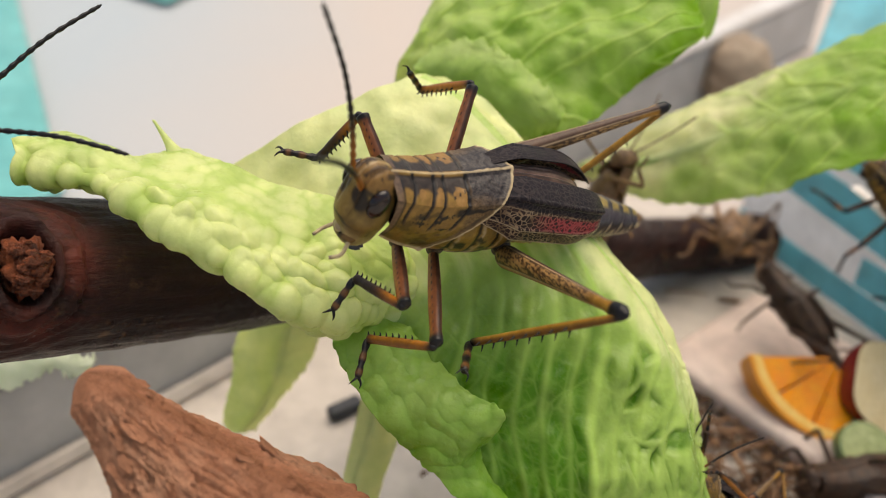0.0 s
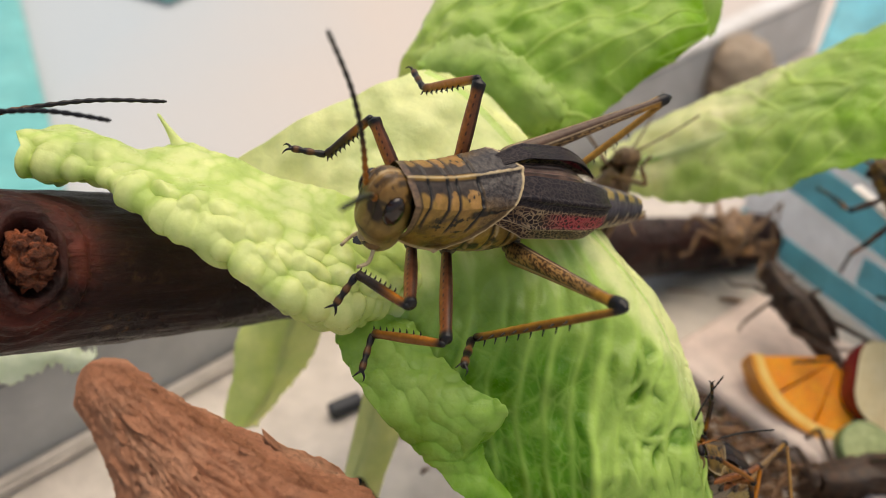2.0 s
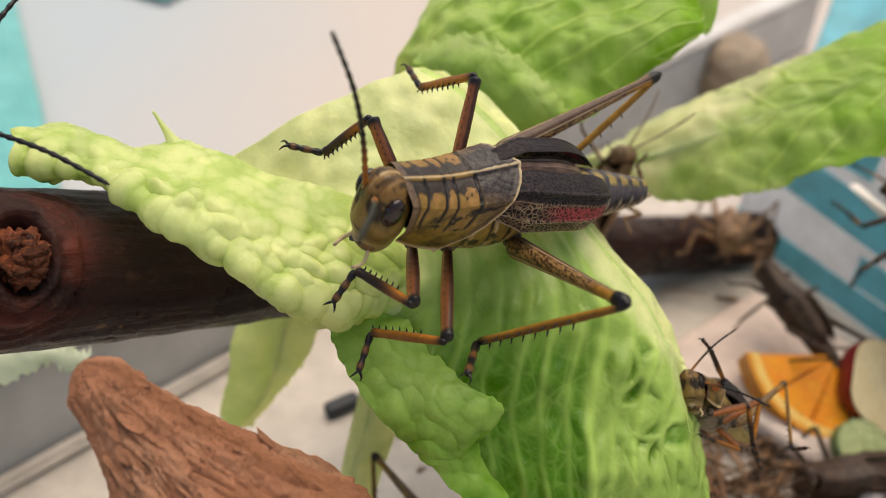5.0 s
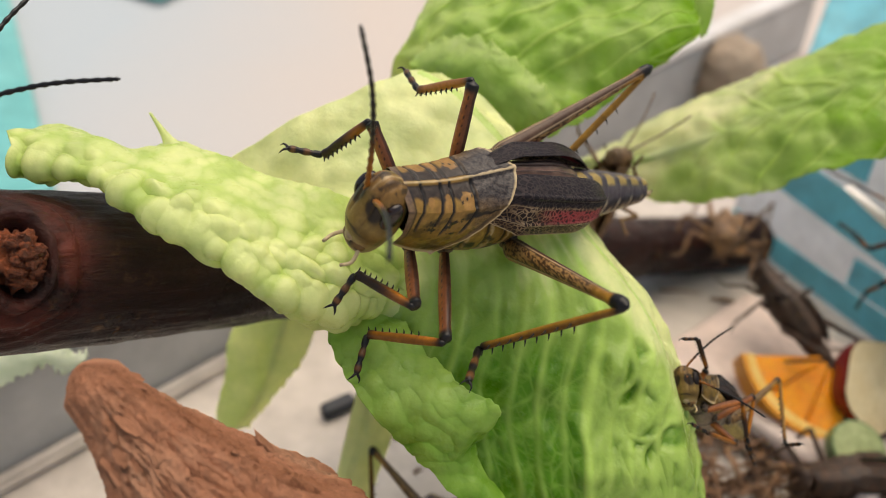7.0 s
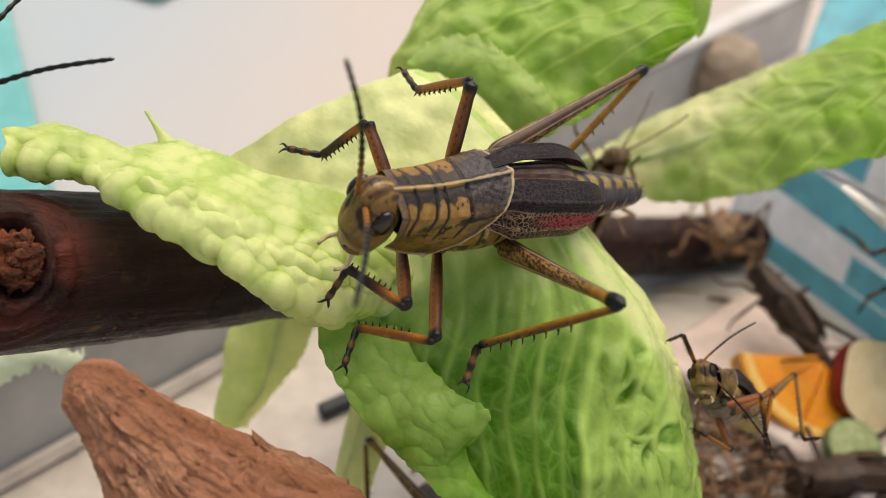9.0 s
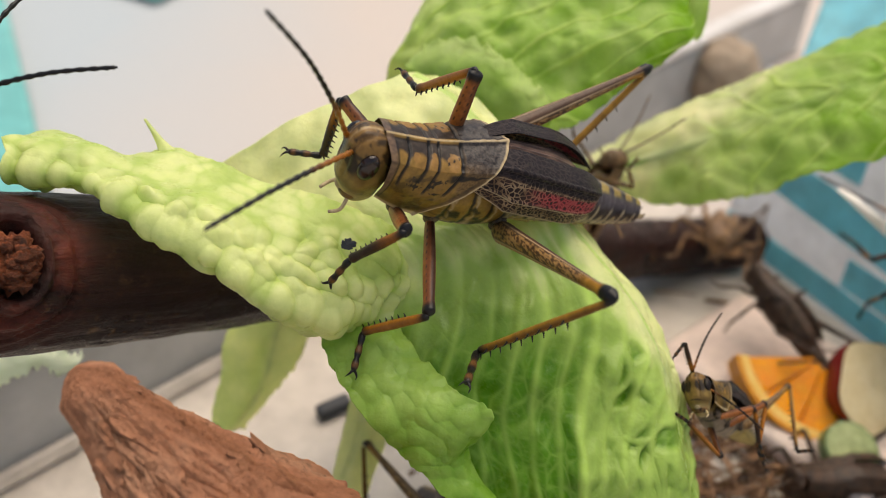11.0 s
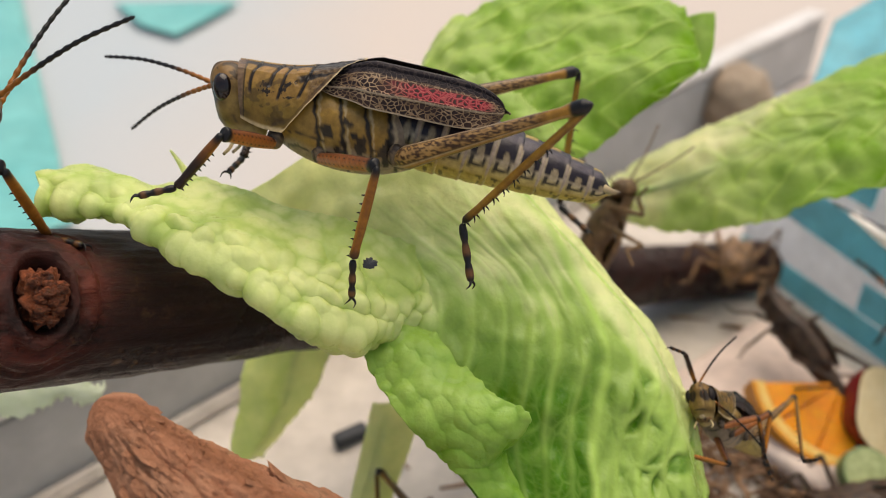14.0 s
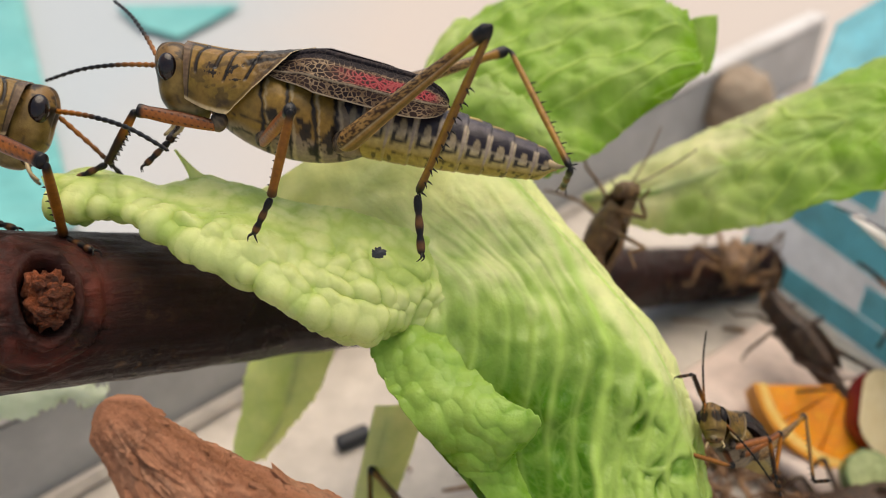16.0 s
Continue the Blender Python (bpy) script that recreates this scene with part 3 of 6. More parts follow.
def segment_mesh(i):
    """One ring of the abdomen: dark back, yellow belly, hooked black marks on its flank."""
    k0, k1 = i / SEGMENTS, (i + 1) / SEGMENTS

    def shape(u, v):
        k = k0 + (k1 - k0) * (u * 1.12 - 0.06)
        a = 2 * math.pi * v
        r = abdomen_radius(max(k, 0)) * (1 + 0.05 * math.sin(u * math.pi) + 0.045 * step(u, 0.70, 0.92) - 0.07 * step(u, 0.93, 1.0))
        if i == SEGMENTS - 1:
            r *= 1 - 0.75 * step(u, 0.35, 1.0)
        c = math.cos(a)
        keel = 0.05 * (1 - step(abs(math.sin(a)), 0.0, 0.25)) if c > 0 else 0
        fold = 0.04 * line_mask(c, -0.52, 0.10)
        return (-3.95 * k, r * (0.90 - fold) * math.sin(a), r * (1.0 + keel if c > 0 else 1.04) * c)

    def tint(u, v, p):
        h = math.cos(2 * math.pi * v)
        n1 = noise.noise(Vector((u * 2 + i * 3.1, h * 3, 0.5)))
        n2 = noise.noise(Vector((u * 5 + i * 1.7, h * 7, 2.5)))
        flank = mixc((0.56, 0.44, 0.17), (0.52, 0.43, 0.30), step(h, -0.45, -0.1))
        dark = step(h + 0.10 * n1, -0.12, 0.0)
        c = mixc(flank, (0.022, 0.016, 0.024), dark * step(u, 0.10, 0.16) * step(0.86 - u, 0, 0.06))
        spot = math.hypot((u - 0.50) / 0.15, (h - 0.05) / 0.20) + 0.3 * n2
        c = mixc(c, (0.40, 0.32, 0.20), (1 - step(spot, 0.7, 1.05)) * 0.9)
        c = mixc(c, (0.080, 0.068, 0.088), step(h + 0.1 * n1, 0.50, 0.62))
        hook = max(line_mask(h, -0.44 + 0.16 * u, 0.075) * step(u, 0.2, 0.3) * step(0.75 - u, 0, 0.08), line_mask(u, 0.28 + 0.12 * h, 0.10) * step(h, -0.52, -0.44) * step(-0.05 - h, 0, 0.1))
        hook = max(hook, line_mask(u, 0.70, 0.07) * step(h, -0.44, -0.36) * step(-0.05 - h, 0, 0.1))
        c = mixc(c, BLACK, min(hook + max(n2 - 0.3, 0) * step(h, -0.4, -0.2) * (1 - dark), 1) * 0.95)
        c = mixc(c, (0.42, 0.34, 0.28), line_mask(u, 0.91, 0.075) * 0.9 * step(0.70 - h, 0, 0.35))
        c = mixc(c, BLACK, line_mask(h, -0.72, 0.05) * 0.8 * step(u, 0.15, 0.3) * step(0.8 - u, 0, 0.1))
        c = mixc(c, YELLOW, step(-h, 0.50, 0.62) * 0.6)
        c = mixc(c, BLACK, step(n2, 0.25, 0.38) * step(-h, 0.62, 0.7) * 0.7)
        return mixc(c, (0.55, 0.40, 0.12), step(h, 0.93, 0.985) * step(0.60 - u, 0, 0.1) * 0.8)
    return sheet("segment", 24, 64, shape, tint, wrap=True)


def wing_mesh(s):
    """A short wing cover: a dark flat strip along the back, folding down over the flank; s = 1 left, -1 right."""
    far = 0.0 if s > 0 else 1.0

    def fold(u):
        return 0.79 - 0.08 * u

    def shape(u, v):
        x = 0.95 - 3.12 * u
        blunt = max(1 - max(0.0, (u - 0.70 + 0.15 * far) / (0.305 + 0.15 * far)) ** (2.4 - 0.4 * far), 0.0) ** (0.5 + 0.5 * far)
        f = min(1.0, ((u + 0.06) / 0.34)) ** 0.6 * blunt
        zc = 0.60 - 0.04 * u - 0.14 * (1 - step(u, 0.0, 0.25))
        yi, zt = 0.10 + 0.16 * u, zc + 0.40 * f
        yo = yi + (0.40 - 0.10 * far) * f
        if v < 0.34:
            k = v / 0.34
            y, z = yi + (yo - yi) * k, zt - 0.05 * k * k * f
        else:
            k = (v - 0.34) / 0.66
            y = yo + 0.20 * f * math.sin(k * math.pi * 0.62) + 0.10 * (1 - u) * k
            z = zt - 0.05 * f - (0.80 * f - 0.05) * k
        ridge = 0.030 * line_mask(v, 0.36, 0.04) + 0.032 * line_mask(v, fold(u), 0.03)
        return (x - 0.16 * u * far, s * (y + ridge), z + ridge * 0.5 + 0.09 * f * far)

    def tint(u, v, p):
        n1 = noise.noise(Vector((u * 5, v * 5, 2.2)))
        c = mixc((0.020, 0.015, 0.016), (0.060, 0.036, 0.030), 0.45 + 0.8 * n1)
        return mixc(c, (0.017, 0.015, 0.019), step(0.50 - v, 0, 0.03) * 0.9)

    def veincol(u, v, p):
        n1 = noise.noise(Vector((u * 9, v * 9, 5)))
        c = mixc((0.14, 0.088, 0.052), (0.31, 0.215, 0.135), 0.5 + 1.3 * n1)
        c = mixc(c, (0.38, 0.075, 0.080), rose(u, v, p) * 0.85)
        c = mixc(c, (0.034, 0.028, 0.031), step(0.50 - v, 0, 0.03) * 0.95)
        return mixc(c, (0.42, 0.33, 0.23), plain(u, v, p))

    def rose(u, v, p):
        low = fold(u)
        n = 0.5 + 0.8 * noise.noise(Vector((u * 6, v * 6, 9)))
        zone = step(u, 0.30, 0.55) * step(0.96 - u, 0, 0.08) * step(v, 0.50, 0.56) * step(low - v, -0.01, 0.03)
        return min(max(zone * (0.70 + 0.6 * n), 0), 1)

    def plain(u, v, p):
        return max(step(v, 0.970, 0.985), line_mask(v, 0.505, 0.008) * 0.4, line_mask(v, fold(u) + 0.014, 0.012))
    return sheet("wing_cover", 130, 100, shape, tint, uv=True, colors={"veincol": veincol}, floats={"rose": rose, "rim": plain})


def hindwing_mesh():
    """The folded hind wings, seen as a pleated strip between the wing covers."""
    def shape(u, v):
        a = (v - 0.5) * 2
        f = min(1.0, ((u + 0.06) / 0.34)) ** 0.6 * max(1 - max(0.0, (u - 0.55) / 0.455) ** 2.0, 0.0) ** 0.6
        z = 0.56 - 0.04 * u + 0.36 * f - 0.10 * a * a
        return (0.85 - 2.75 * u, (0.20 + 0.20 * u) * a, z + 0.020 * math.sin(a * 16))

    def tint(u, v, p):
        n1 = noise.noise(Vector((u * 9, v * 7, 3)))
        c = mixc((0.15, 0.085, 0.075), (0.32, 0.20, 0.16), 0.5 + 1.1 * n1)
        return mixc(c, (0.04, 0.025, 0.025), step(math.sin((v - 0.5) * 32 + n1), 0.3, 0.8) * 0.8)
    return sheet("hindwing", 60, 40, shape, tint)


def limb_mesh(name, length, prof, tint, flat=1.0, nu=26, nv=14, spines=0, spine=0.1, bend=0.0, out=-1):
    """A leg joint along x, profile radius by share of its length, with a double row of spines."""
    def spread(t):
        return 0.5 - 0.5 * math.cos(math.pi * t) if 0 < t < 1 else t

    def shape(t, v):
        u = spread(t)
        a = 2 * math.pi * v
        r = prof(u) * min(1.0, math.sqrt(u / 0.035) if u > 0 else 0.02, math.sqrt((1 - u) / 0.035) if u < 1 else 0.02)
        return (length * u, r * flat * math.cos(a), r * math.sin(a) + bend * math.sin(math.pi * u))
    ms = [sheet(name, nu, nv, shape, (lambda t, v, p: tint(spread(t), v, p)), wrap=True)]
    for k in range(spines):
        u = 0.32 + 0.66 * k / max(spines - 1, 1)
        for s in (-1, 1):
            x, r = length * u, prof(u)
            ms.append(tube("spine", [(x, s * r * 0.5 * flat, out * r * 0.7), (x + spine * 0.25, s * (r * 0.6 + spine * 0.3), out * (r + spine * 0.55)), (x + spine * 0.6, s * (r * 0.7 + spine * 0.5), out * (r + spine))],
                           lambda q: 0.017 * (1 - q) + 0.003, 4, 5, lambda u, v, p: BLACK))
    return ms[0] if len(ms) == 1 else join_meshes(name, ms)


LENGTH = {"F": (1.4, 1.25, 0.7), "M": (1.95, 1.7, 0.8), "H": (3.8, 3.2, 1.15)}
HIP = {"LF": (1.55, 0.35, -0.72), "LM": (0.75, 0.42, -0.80), "LH": (-0.53, 0.55, -0.58), "RF": (1.6, -0.3, -0.35), "RM": (0.7, -0.35, -0.2), "RH": (-0.2, -0.75, 0.2)}


def femur_tint(u, v, p):
    n = noise.noise(Vector((u * 16, math.sin(2 * math.pi * v) * 2.2, 0.3)))
    s = math.sin(2 * math.pi * v)
    c = mixc((0.46, 0.150, 0.035), (0.22, 0.075, 0.030), step(s, -0.1, 0.8))
    rows = max(line_mask(s, 0.42, 0.17), line_mask(s, -0.10, 0.13), line_mask(s, -0.60, 0.15))
    c = mixc(c, BLACK, rows * step(math.sin(u * 80 + 5 * s) + 0.6 * n, 0.15, 0.5) * 0.92)
    c = mixc(c, BLACK, step(s, 0.88, 0.97) * 0.75)
    return mixc(c, BLACK, step(u, 0.87, 0.94))


def tibia_tint(u, v, p):
    c = mixc(ORANGE, (0.16, 0.06, 0.02), step(math.sin(2 * math.pi * v), -0.2, 0.6) * 0.7)
    c = mixc(c, BLACK, 1 - step(u, 0.05, 0.22))
    return mixc(c, BLACK, step(u, 0.15, 0.60) * 0.93)


def middle_tibia_tint(u, v, p):
    c = mixc(ORANGE, (0.20, 0.08, 0.02), step(math.sin(2 * math.pi * v), -0.2, 0.6) * 0.6)
    c = mixc(c, BLACK, 1 - step(u, 0.04, 0.16))
    return mixc(c, BLACK, step(u, 0.82, 0.98) * 0.9)


def hind_femur_tint(u, v, p):
    s = math.sin(2 * math.pi * v)
    n = noise.noise(Vector((u * 30, s * 4, 0.7)))
    c = mixc((0.44, 0.24, 0.075), (0.48, 0.30, 0.13), 0.5 + 0.5 * s)
    d, _ = noise.voronoi(Vector((u * 30, s * 3.6, 2.0 if math.cos(2 * math.pi * v) > 0 else 9.0)))
    c = mixc(c, (0.050, 0.020, 0.012), step(d[1] - d[0] + 0.10 * n, 0.10, 0.19) * step(0.66 - abs(s), 0, 0.06) * 0.95)
    c = mixc(c, (0.045, 0.022, 0.016), line_mask(abs(s), 0.70, 0.05) * 0.8)
    c = mixc(c, (0.55, 0.42, 0.28), line_mask(abs(s), 0.80, 0.06) * 0.8)
    c = mixc(c, (0.075, 0.036, 0.026), step(s, 0.84, 0.89) * 0.92)
    c = mixc(c, BLACK, step(-s, 0.94, 0.98) * 0.5)
    c = mixc(c, (0.50, 0.25, 0.035), step(u, 0.74, 0.84) * step(0.7 - abs(s), -0.2, 0.1) * 0.85)
    return mixc(c, BLACK, step(u, 0.905, 0.925))


def hind_tibia_tint(u, v, p):
    c = mixc((0.40, 0.205, 0.028), (0.22, 0.10, 0.02), step(math.sin(2 * math.pi * v), 0.1, 0.7))
    c = mixc(c, BLACK, 1 - step(u, 0.05, 0.09))
    return mixc(c, BLACK, step(u, 0.88, 0.96))


def tarsus_tint(u, v, p):
    return mixc(BLACK, (0.22, 0.095, 0.03), max(line_mask(u, 0.45, 0.14), line_mask(u, 0.85, 0.10)) * 0.75)


def foot_mesh(length, r):
    """Three pads and a pair of hooked claws."""
    def prof(u):
        return r * (0.75 + 0.35 * abs(math.sin(u * math.pi * 3))) * (1 if u < 0.97 else 0.6)
    ms = [limb_mesh("tarsus", length * 0.86, prof, tarsus_tint, 1.0, 18, 10)]
    for s in (-1, 1):
        x = length * 0.82
        ms.append(tube("claw", [(x, 0, 0), (x + 0.09, s * 0.07, 0.02), (x + 0.15, s * 0.10, -0.06)], lambda q: 0.028 * (1 - q) + 0.004, 5, 6, lambda u, v, p: BLACK))
    return join_meshes("tarsus", ms)


def hind_profile(u):
    belly = (0.232 - 0.164 * u ** 0.75) * step(u, -0.06, 0.10)
    return belly + 0.040 * step(u, 0.86, 0.94) * (1 - 0.35 * step(u, 0.96, 1.0))


def slim_profile(r, knee=1.35):
    return lambda u: r * (0.8 + 0.25 * math.sin(math.pi * u)) * (1 + (knee - 1) * step(u, 0.84, 0.95)) * (1 - 0.5 * step(u, 0.97, 1.0))


def feeler_mesh():
    """A beaded feeler along x, ochre at its base and black beyond."""
    pts = [(0, 0, 0), (0.9, 0, 0.10), (1.9, 0, 0.12), (2.9, 0, 0.0)]

    def tint(u, v, p):
        return mixc((0.40, 0.145, 0.022), BLACK, step(u, 0.20, 0.42))
    return tube("antenna", pts, lambda u: (0.043 - 0.013 * u) * (1 + 0.18 * math.sin(u * 2.9 * 38)) * (1 if u < 0.98 else 0.5), 110, 8, tint)


MESH = {}
MESH["pronotum"] = pronotum_mesh()
MESH["thorax"] = thorax_mesh()
MESH["head"] = head_mesh()
MESH["eye"] = [ball("eye", (2.56, s * 0.365, 0.10), (0.160, 0.130, 0.240), (0.010, 0.006, 0.006), (20, 26), (0.022, 0.011, 0.008)) for s in (1, -1)]
MESH["segment"] = [segment_mesh(i) for i in range(SEGMENTS)]
MESH["wing"] = [wing_mesh(1), wing_mesh(-1)]
MESH["hindwing"] = hindwing_mesh()
MESH["antenna"] = feeler_mesh()
MESH["mandible"] = ball("mandible", (2.44, 0, -0.66), (0.16, 0.27, 0.15), (0.24, 0.13, 0.04), ring=BLACK)
MESH["labrum"] = ball("labrum", (2.60, 0, -0.58), (0.07, 0.11, 0.12), (0.46, 0.36, 0.22))
MESH["palp"] = [tube("palp", [(2.46, s * 0.20, -0.70), (2.54, s * 0.30, -0.90), (2.68, s * 0.26, -1.02)], lambda q: 0.034 - 0.006 * q, 10, 7,
                     lambda u, v, p: mixc(CREAM, BLACK, line_mask(u, 0.95, 0.07))) for s in (1, -1)]
MESH["cercus"] = [tube("cercus", [(-3.70, s * 0.12, 0.05), (-3.95, s * 0.13, 0.02), (-4.10, s * 0.07, 0.06)], lambda q: 0.085 * (1 - q) + 0.01, 8, 8,
                       lambda u, v, p: mixc(CREAM, BROWN, u)) for s in (1, -1)]
for kind, (a, b, c) in LENGTH.items():
    if kind == "H":
        MESH["H"] = (limb_mesh("femur", a, hind_profile, hind_femur_tint, 0.95, 110, 40),
                     limb_mesh("tibia", b, slim_profile(0.066, 1.25), hind_tibia_tint, 1.0, 40, 14, 9, 0.075, out=1), foot_mesh(c, 0.066))
    else:
        MESH[kind] = (limb_mesh("femur", a, slim_profile(0.118, 1.22), femur_tint, 0.8, 90, 30),
                      limb_mesh("tibia", b, slim_profile(0.076, 1.25), tibia_tint if kind == "F" else middle_tibia_tint, 1.0, 34, 14, 8, 0.042), foot_mesh(c, 0.058))
MESH["coxa"] = ball("coxa", (0, 0, 0.10), (0.15, 0.13, 0.20), (0.22, 0.16, 0.10), (14, 18), (0.05, 0.035, 0.03))


def segment_pose(a, b, up):
    """The pose of a joint that starts at a and points to b, its back towards up."""
    x = (b - a).normalized()
    y = Vector(up).cross(x)
    y = y.normalized() if y.length > 1e-6 else Vector((0, 1, 0))
    z = x.cross(y)
    m = Matrix((x, y, z)).transposed().to_4x4()
    m.translation = a * CM
    return m


def bend_leg(hip, knee, ankle, l1, l2):
    """Knee and ankle for joints of fixed lengths, with the knee drawn towards its hint."""
    d = ankle - hip
    r = min(max(d.length, abs(l1 - l2) + 0.01), l1 + l2 - 0.005)
    d.normalize()
    ankle = hip + d * r
    c = (l1 * l1 + r * r - l2 * l2) / (2 * r)
    h = math.sqrt(max(l1 * l1 - c * c, 0))
    side = knee - hip
    side -= d * side.dot(d)
    side.normalize()
    return hip + d * c + side * h, ankle


# joints of a resting insect in its own frame: knee, ankle, claw
REST = {"LF": ((1.9, 1.4, -0.3), (2.6, 1.6, -1.2), (3.2, 1.8, -1.3)), "RF": ((2.0, -1.4, -0.3), (2.5, -1.7, -1.2), (3.0, -2.1, -1.3)),
        "LM": ((0.7, 1.9, 0.1), (0.6, 2.4, -1.3), (0.3, 3.0, -1.35)), "RM": ((0.7, -1.9, 0.1), (0.8, -2.4, -1.3), (0.6, -3.0, -1.35)),
        "LH": ((-3.0, 1.7, 1.6), (-1.9, 2.0, -1.2), (-1.3, 2.5, -1.35)), "RH": ((-3.1, -1.6, 1.5), (-2.0, -2.0, -1.2), (-1.4, -2.6, -1.35))}
FEELERS = {"AL": (5.2, 1.3, 1.0), "AR": (5.3, -1.0, 1.3)}


def grasshopper(label, m, joints=REST, feelers=FEELERS, tail=0.0, group="grasshoppers", coat=None):
    """A lubber grasshopper in all its parts; returns the thing and its moving parts."""
    g = thing("grasshopper", label, "grasshopper", m, group)
    moving = {}
    part("thorax", MESH["thorax"], M_CHITIN, g, "ochre thorax with black sutures")
    part("pronotum", MESH["pronotum"], M_CHITIN, g, "keeled ochre and black saddle with pale edge")
    h = part("head", MESH["head"], M_CHITIN, g)
    moving["head"] = h
    for e in MESH["eye"]:
        part("eye", e, M_SMOOTH, h, "glossy dark brown eye")
    part("mandible", MESH["mandible"], M_CHITIN, h)
    part("labrum", MESH["labrum"], M_CHITIN, h)
    for e in MESH["palp"]:
        part("palp", e, M_CHITIN, h)
    ab = part("abdomen", MESH["segment"][0], M_CHITIN, g, "plum and yellow ringed abdomen")
    ab.matrix_basis = pose(-0.4 * CM, 0, 0.02 * CM, 0, tail, 0)
    moving["abdomen"] = ab
    for e in MESH["segment"][1:]:
        part("segment", e, M_CHITIN, ab)
    for e in MESH["cercus"]:
        part("cercus", e, M_CHITIN, ab)
    for s in (0, 1):
        solid(part("wing_cover", MESH["wing"][s], M_WING, g, "net-veined dark wing cover flushed with rose"), 0.02)
    part("hindwing", MESH["hindwing"], M_CHITIN, g, "pleated pinkish brown folded hind wings")
    for key, tip in feelers.items():
        base = Vector((2.80, 0.13 if key == "AL" else -0.13, 0.16))
        moving[key] = part("antenna", MESH["antenna"], M_CHITIN, g, m=segment_pose(base, Vector(tip), (0, 0, 1)))
    for key, (k, a, c) in joints.items():
        hip = Vector(HIP[key])
        l1, l2, l3 = LENGTH[key[1]]
        knee, ankle = bend_leg(hip, Vector(k), Vector(a), l1, l2)
        names = ("femur", "tibia", "tarsus")
        ends = ((hip, knee), (knee, ankle), (ankle, Vector(c)))
        for i in range(3):
            up = (0, 0, 1) if i == 0 else (-(ankle - hip).normalized() if i == 1 else (0, 0, 1))
            moving[key + str(i)] = part(names[i], MESH[key[1]][i], M_CHITIN, g, m=segment_pose(*ends[i], up))
        part("coxa", MESH["coxa"], M_CHITIN, g, m=pose(hip.x * CM, hip.y * CM * 0.9, hip.z * CM))
    if coat:
        for o in g.children_recursive:
            o.material_slots[0].link = 'OBJECT'
            o.material_slots[0].material = coat
    return g, moving


# ---- branch and cork wood ----
def make_bark():
    """Smooth dark bark: violet-brown, finely lined along its length, with rusty flecks."""
    m, n, l, b = mat("dark_bark", 0.40, spec=0.20)
    v = coords(n, l, (1, 1, 1))
    st = coords(n, l, (0.16, 1, 1))
    big = noise_tex(n, l, v, 45, 5)
    grain = noise_tex(n, l, st, 420, 8, 0.7)
    fleck = noise_tex(n, l, v, 260, 6, 0.75)
    patch = noise_tex(n, l, coords(n, l, (0.5, 1, 1)), 55, 4, 0.6)
    c = ramp(n, l, big, [(0.28, (0.008, 0.003, 0.003)), (0.5, (0.024, 0.009, 0.007)), (0.75, (0.050, 0.018, 0.012))])
    c = blend(n, l, 1.0, c, ramp(n, l, grain, [(0.25, (0.45, 0.45, 0.45)), (0.75, (1.5, 1.4, 1.35))]), 'MULTIPLY')
    near = attr(n, "knot")
    spot = n.new("ShaderNodeMath")
    spot.operation = 'MULTIPLY'
    l.new(ramp(n, l, fleck, [(0.56, (0, 0, 0)), (0.70, (1, 1, 1))]), spot.inputs[0])
    l.new(ramp(n, l, patch, [(0.50, (0, 0, 0)), (0.66, (1, 1, 1))]), spot.inputs[1])
    c = blend(n, l, spot.outputs[0], c, (0.20, 0.105, 0.045))
    rust = noise_tex(n, l, coords(n, l, (0.5, 1, 1)), 150, 7, 0.7)
    red = n.new("ShaderNodeMath")
    red.operation = 'MULTIPLY'
    l.new(ramp(n, l, rust, [(0.42, (0, 0, 0)), (0.62, (1, 1, 1))]), red.inputs[0])
    l.new(near.outputs["Fac"], red.inputs[1])
    c = blend(n, l, red.outputs[0], c, (0.13, 0.028, 0.018))
    l.new(c, b.inputs["Base Color"])
    l.new(ramp(n, l, big, [(0.35, (0.22, 0.22, 0.22)), (0.65, (0.42, 0.42, 0.42))]), b.inputs["Roughness"])
    ad = n.new("ShaderNodeMath")
    ad.operation = 'ADD'
    l.new(grain, ad.inputs[0])
    l.new(rust, ad.inputs[1])
    relief(n, l, b, ad.outputs[0], 0.8, 0.0010)
    return m


def make_cork():
    m, n, l, b = mat("terracotta_cork_wood", 0.85, spec=0.2)
    v = coords(n, l, (0.18, 1, 1))
    w = coords(n, l)
    grain = noise_tex(n, l, v, 330, 8, 0.75)
    streak = noise_tex(n, l, v, 110, 6)
    pit = noise_tex(n, l, w, 600, 6, 0.8)
    c = ramp(n, l, streak, [(0.28, (0.46, 0.185, 0.090)), (0.5, (0.72, 0.325, 0.185)), (0.75, (0.84, 0.46, 0.29))])
    c = blend(n, l, 1.0, c, ramp(n, l, grain, [(0.28, (0.45, 0.42, 0.40)), (0.42, (0.95, 0.95, 0.95)), (0.8, (1.25, 1.25, 1.25))]), 'MULTIPLY')
    c = blend(n, l, 1.0, c, ramp(n, l, pit, [(0.30, (0.55, 0.5, 0.5)), (0.45, (1, 1, 1))]), 'MULTIPLY')
    l.new(c, b.inputs["Base Color"])
    ad = n.new("ShaderNodeMath")
    ad.operation = 'ADD'
    l.new(grain, ad.inputs[0])
    l.new(pit, ad.inputs[1])
    relief(n, l, b, ad.outputs[0], 1.0, 0.0022)
    return m


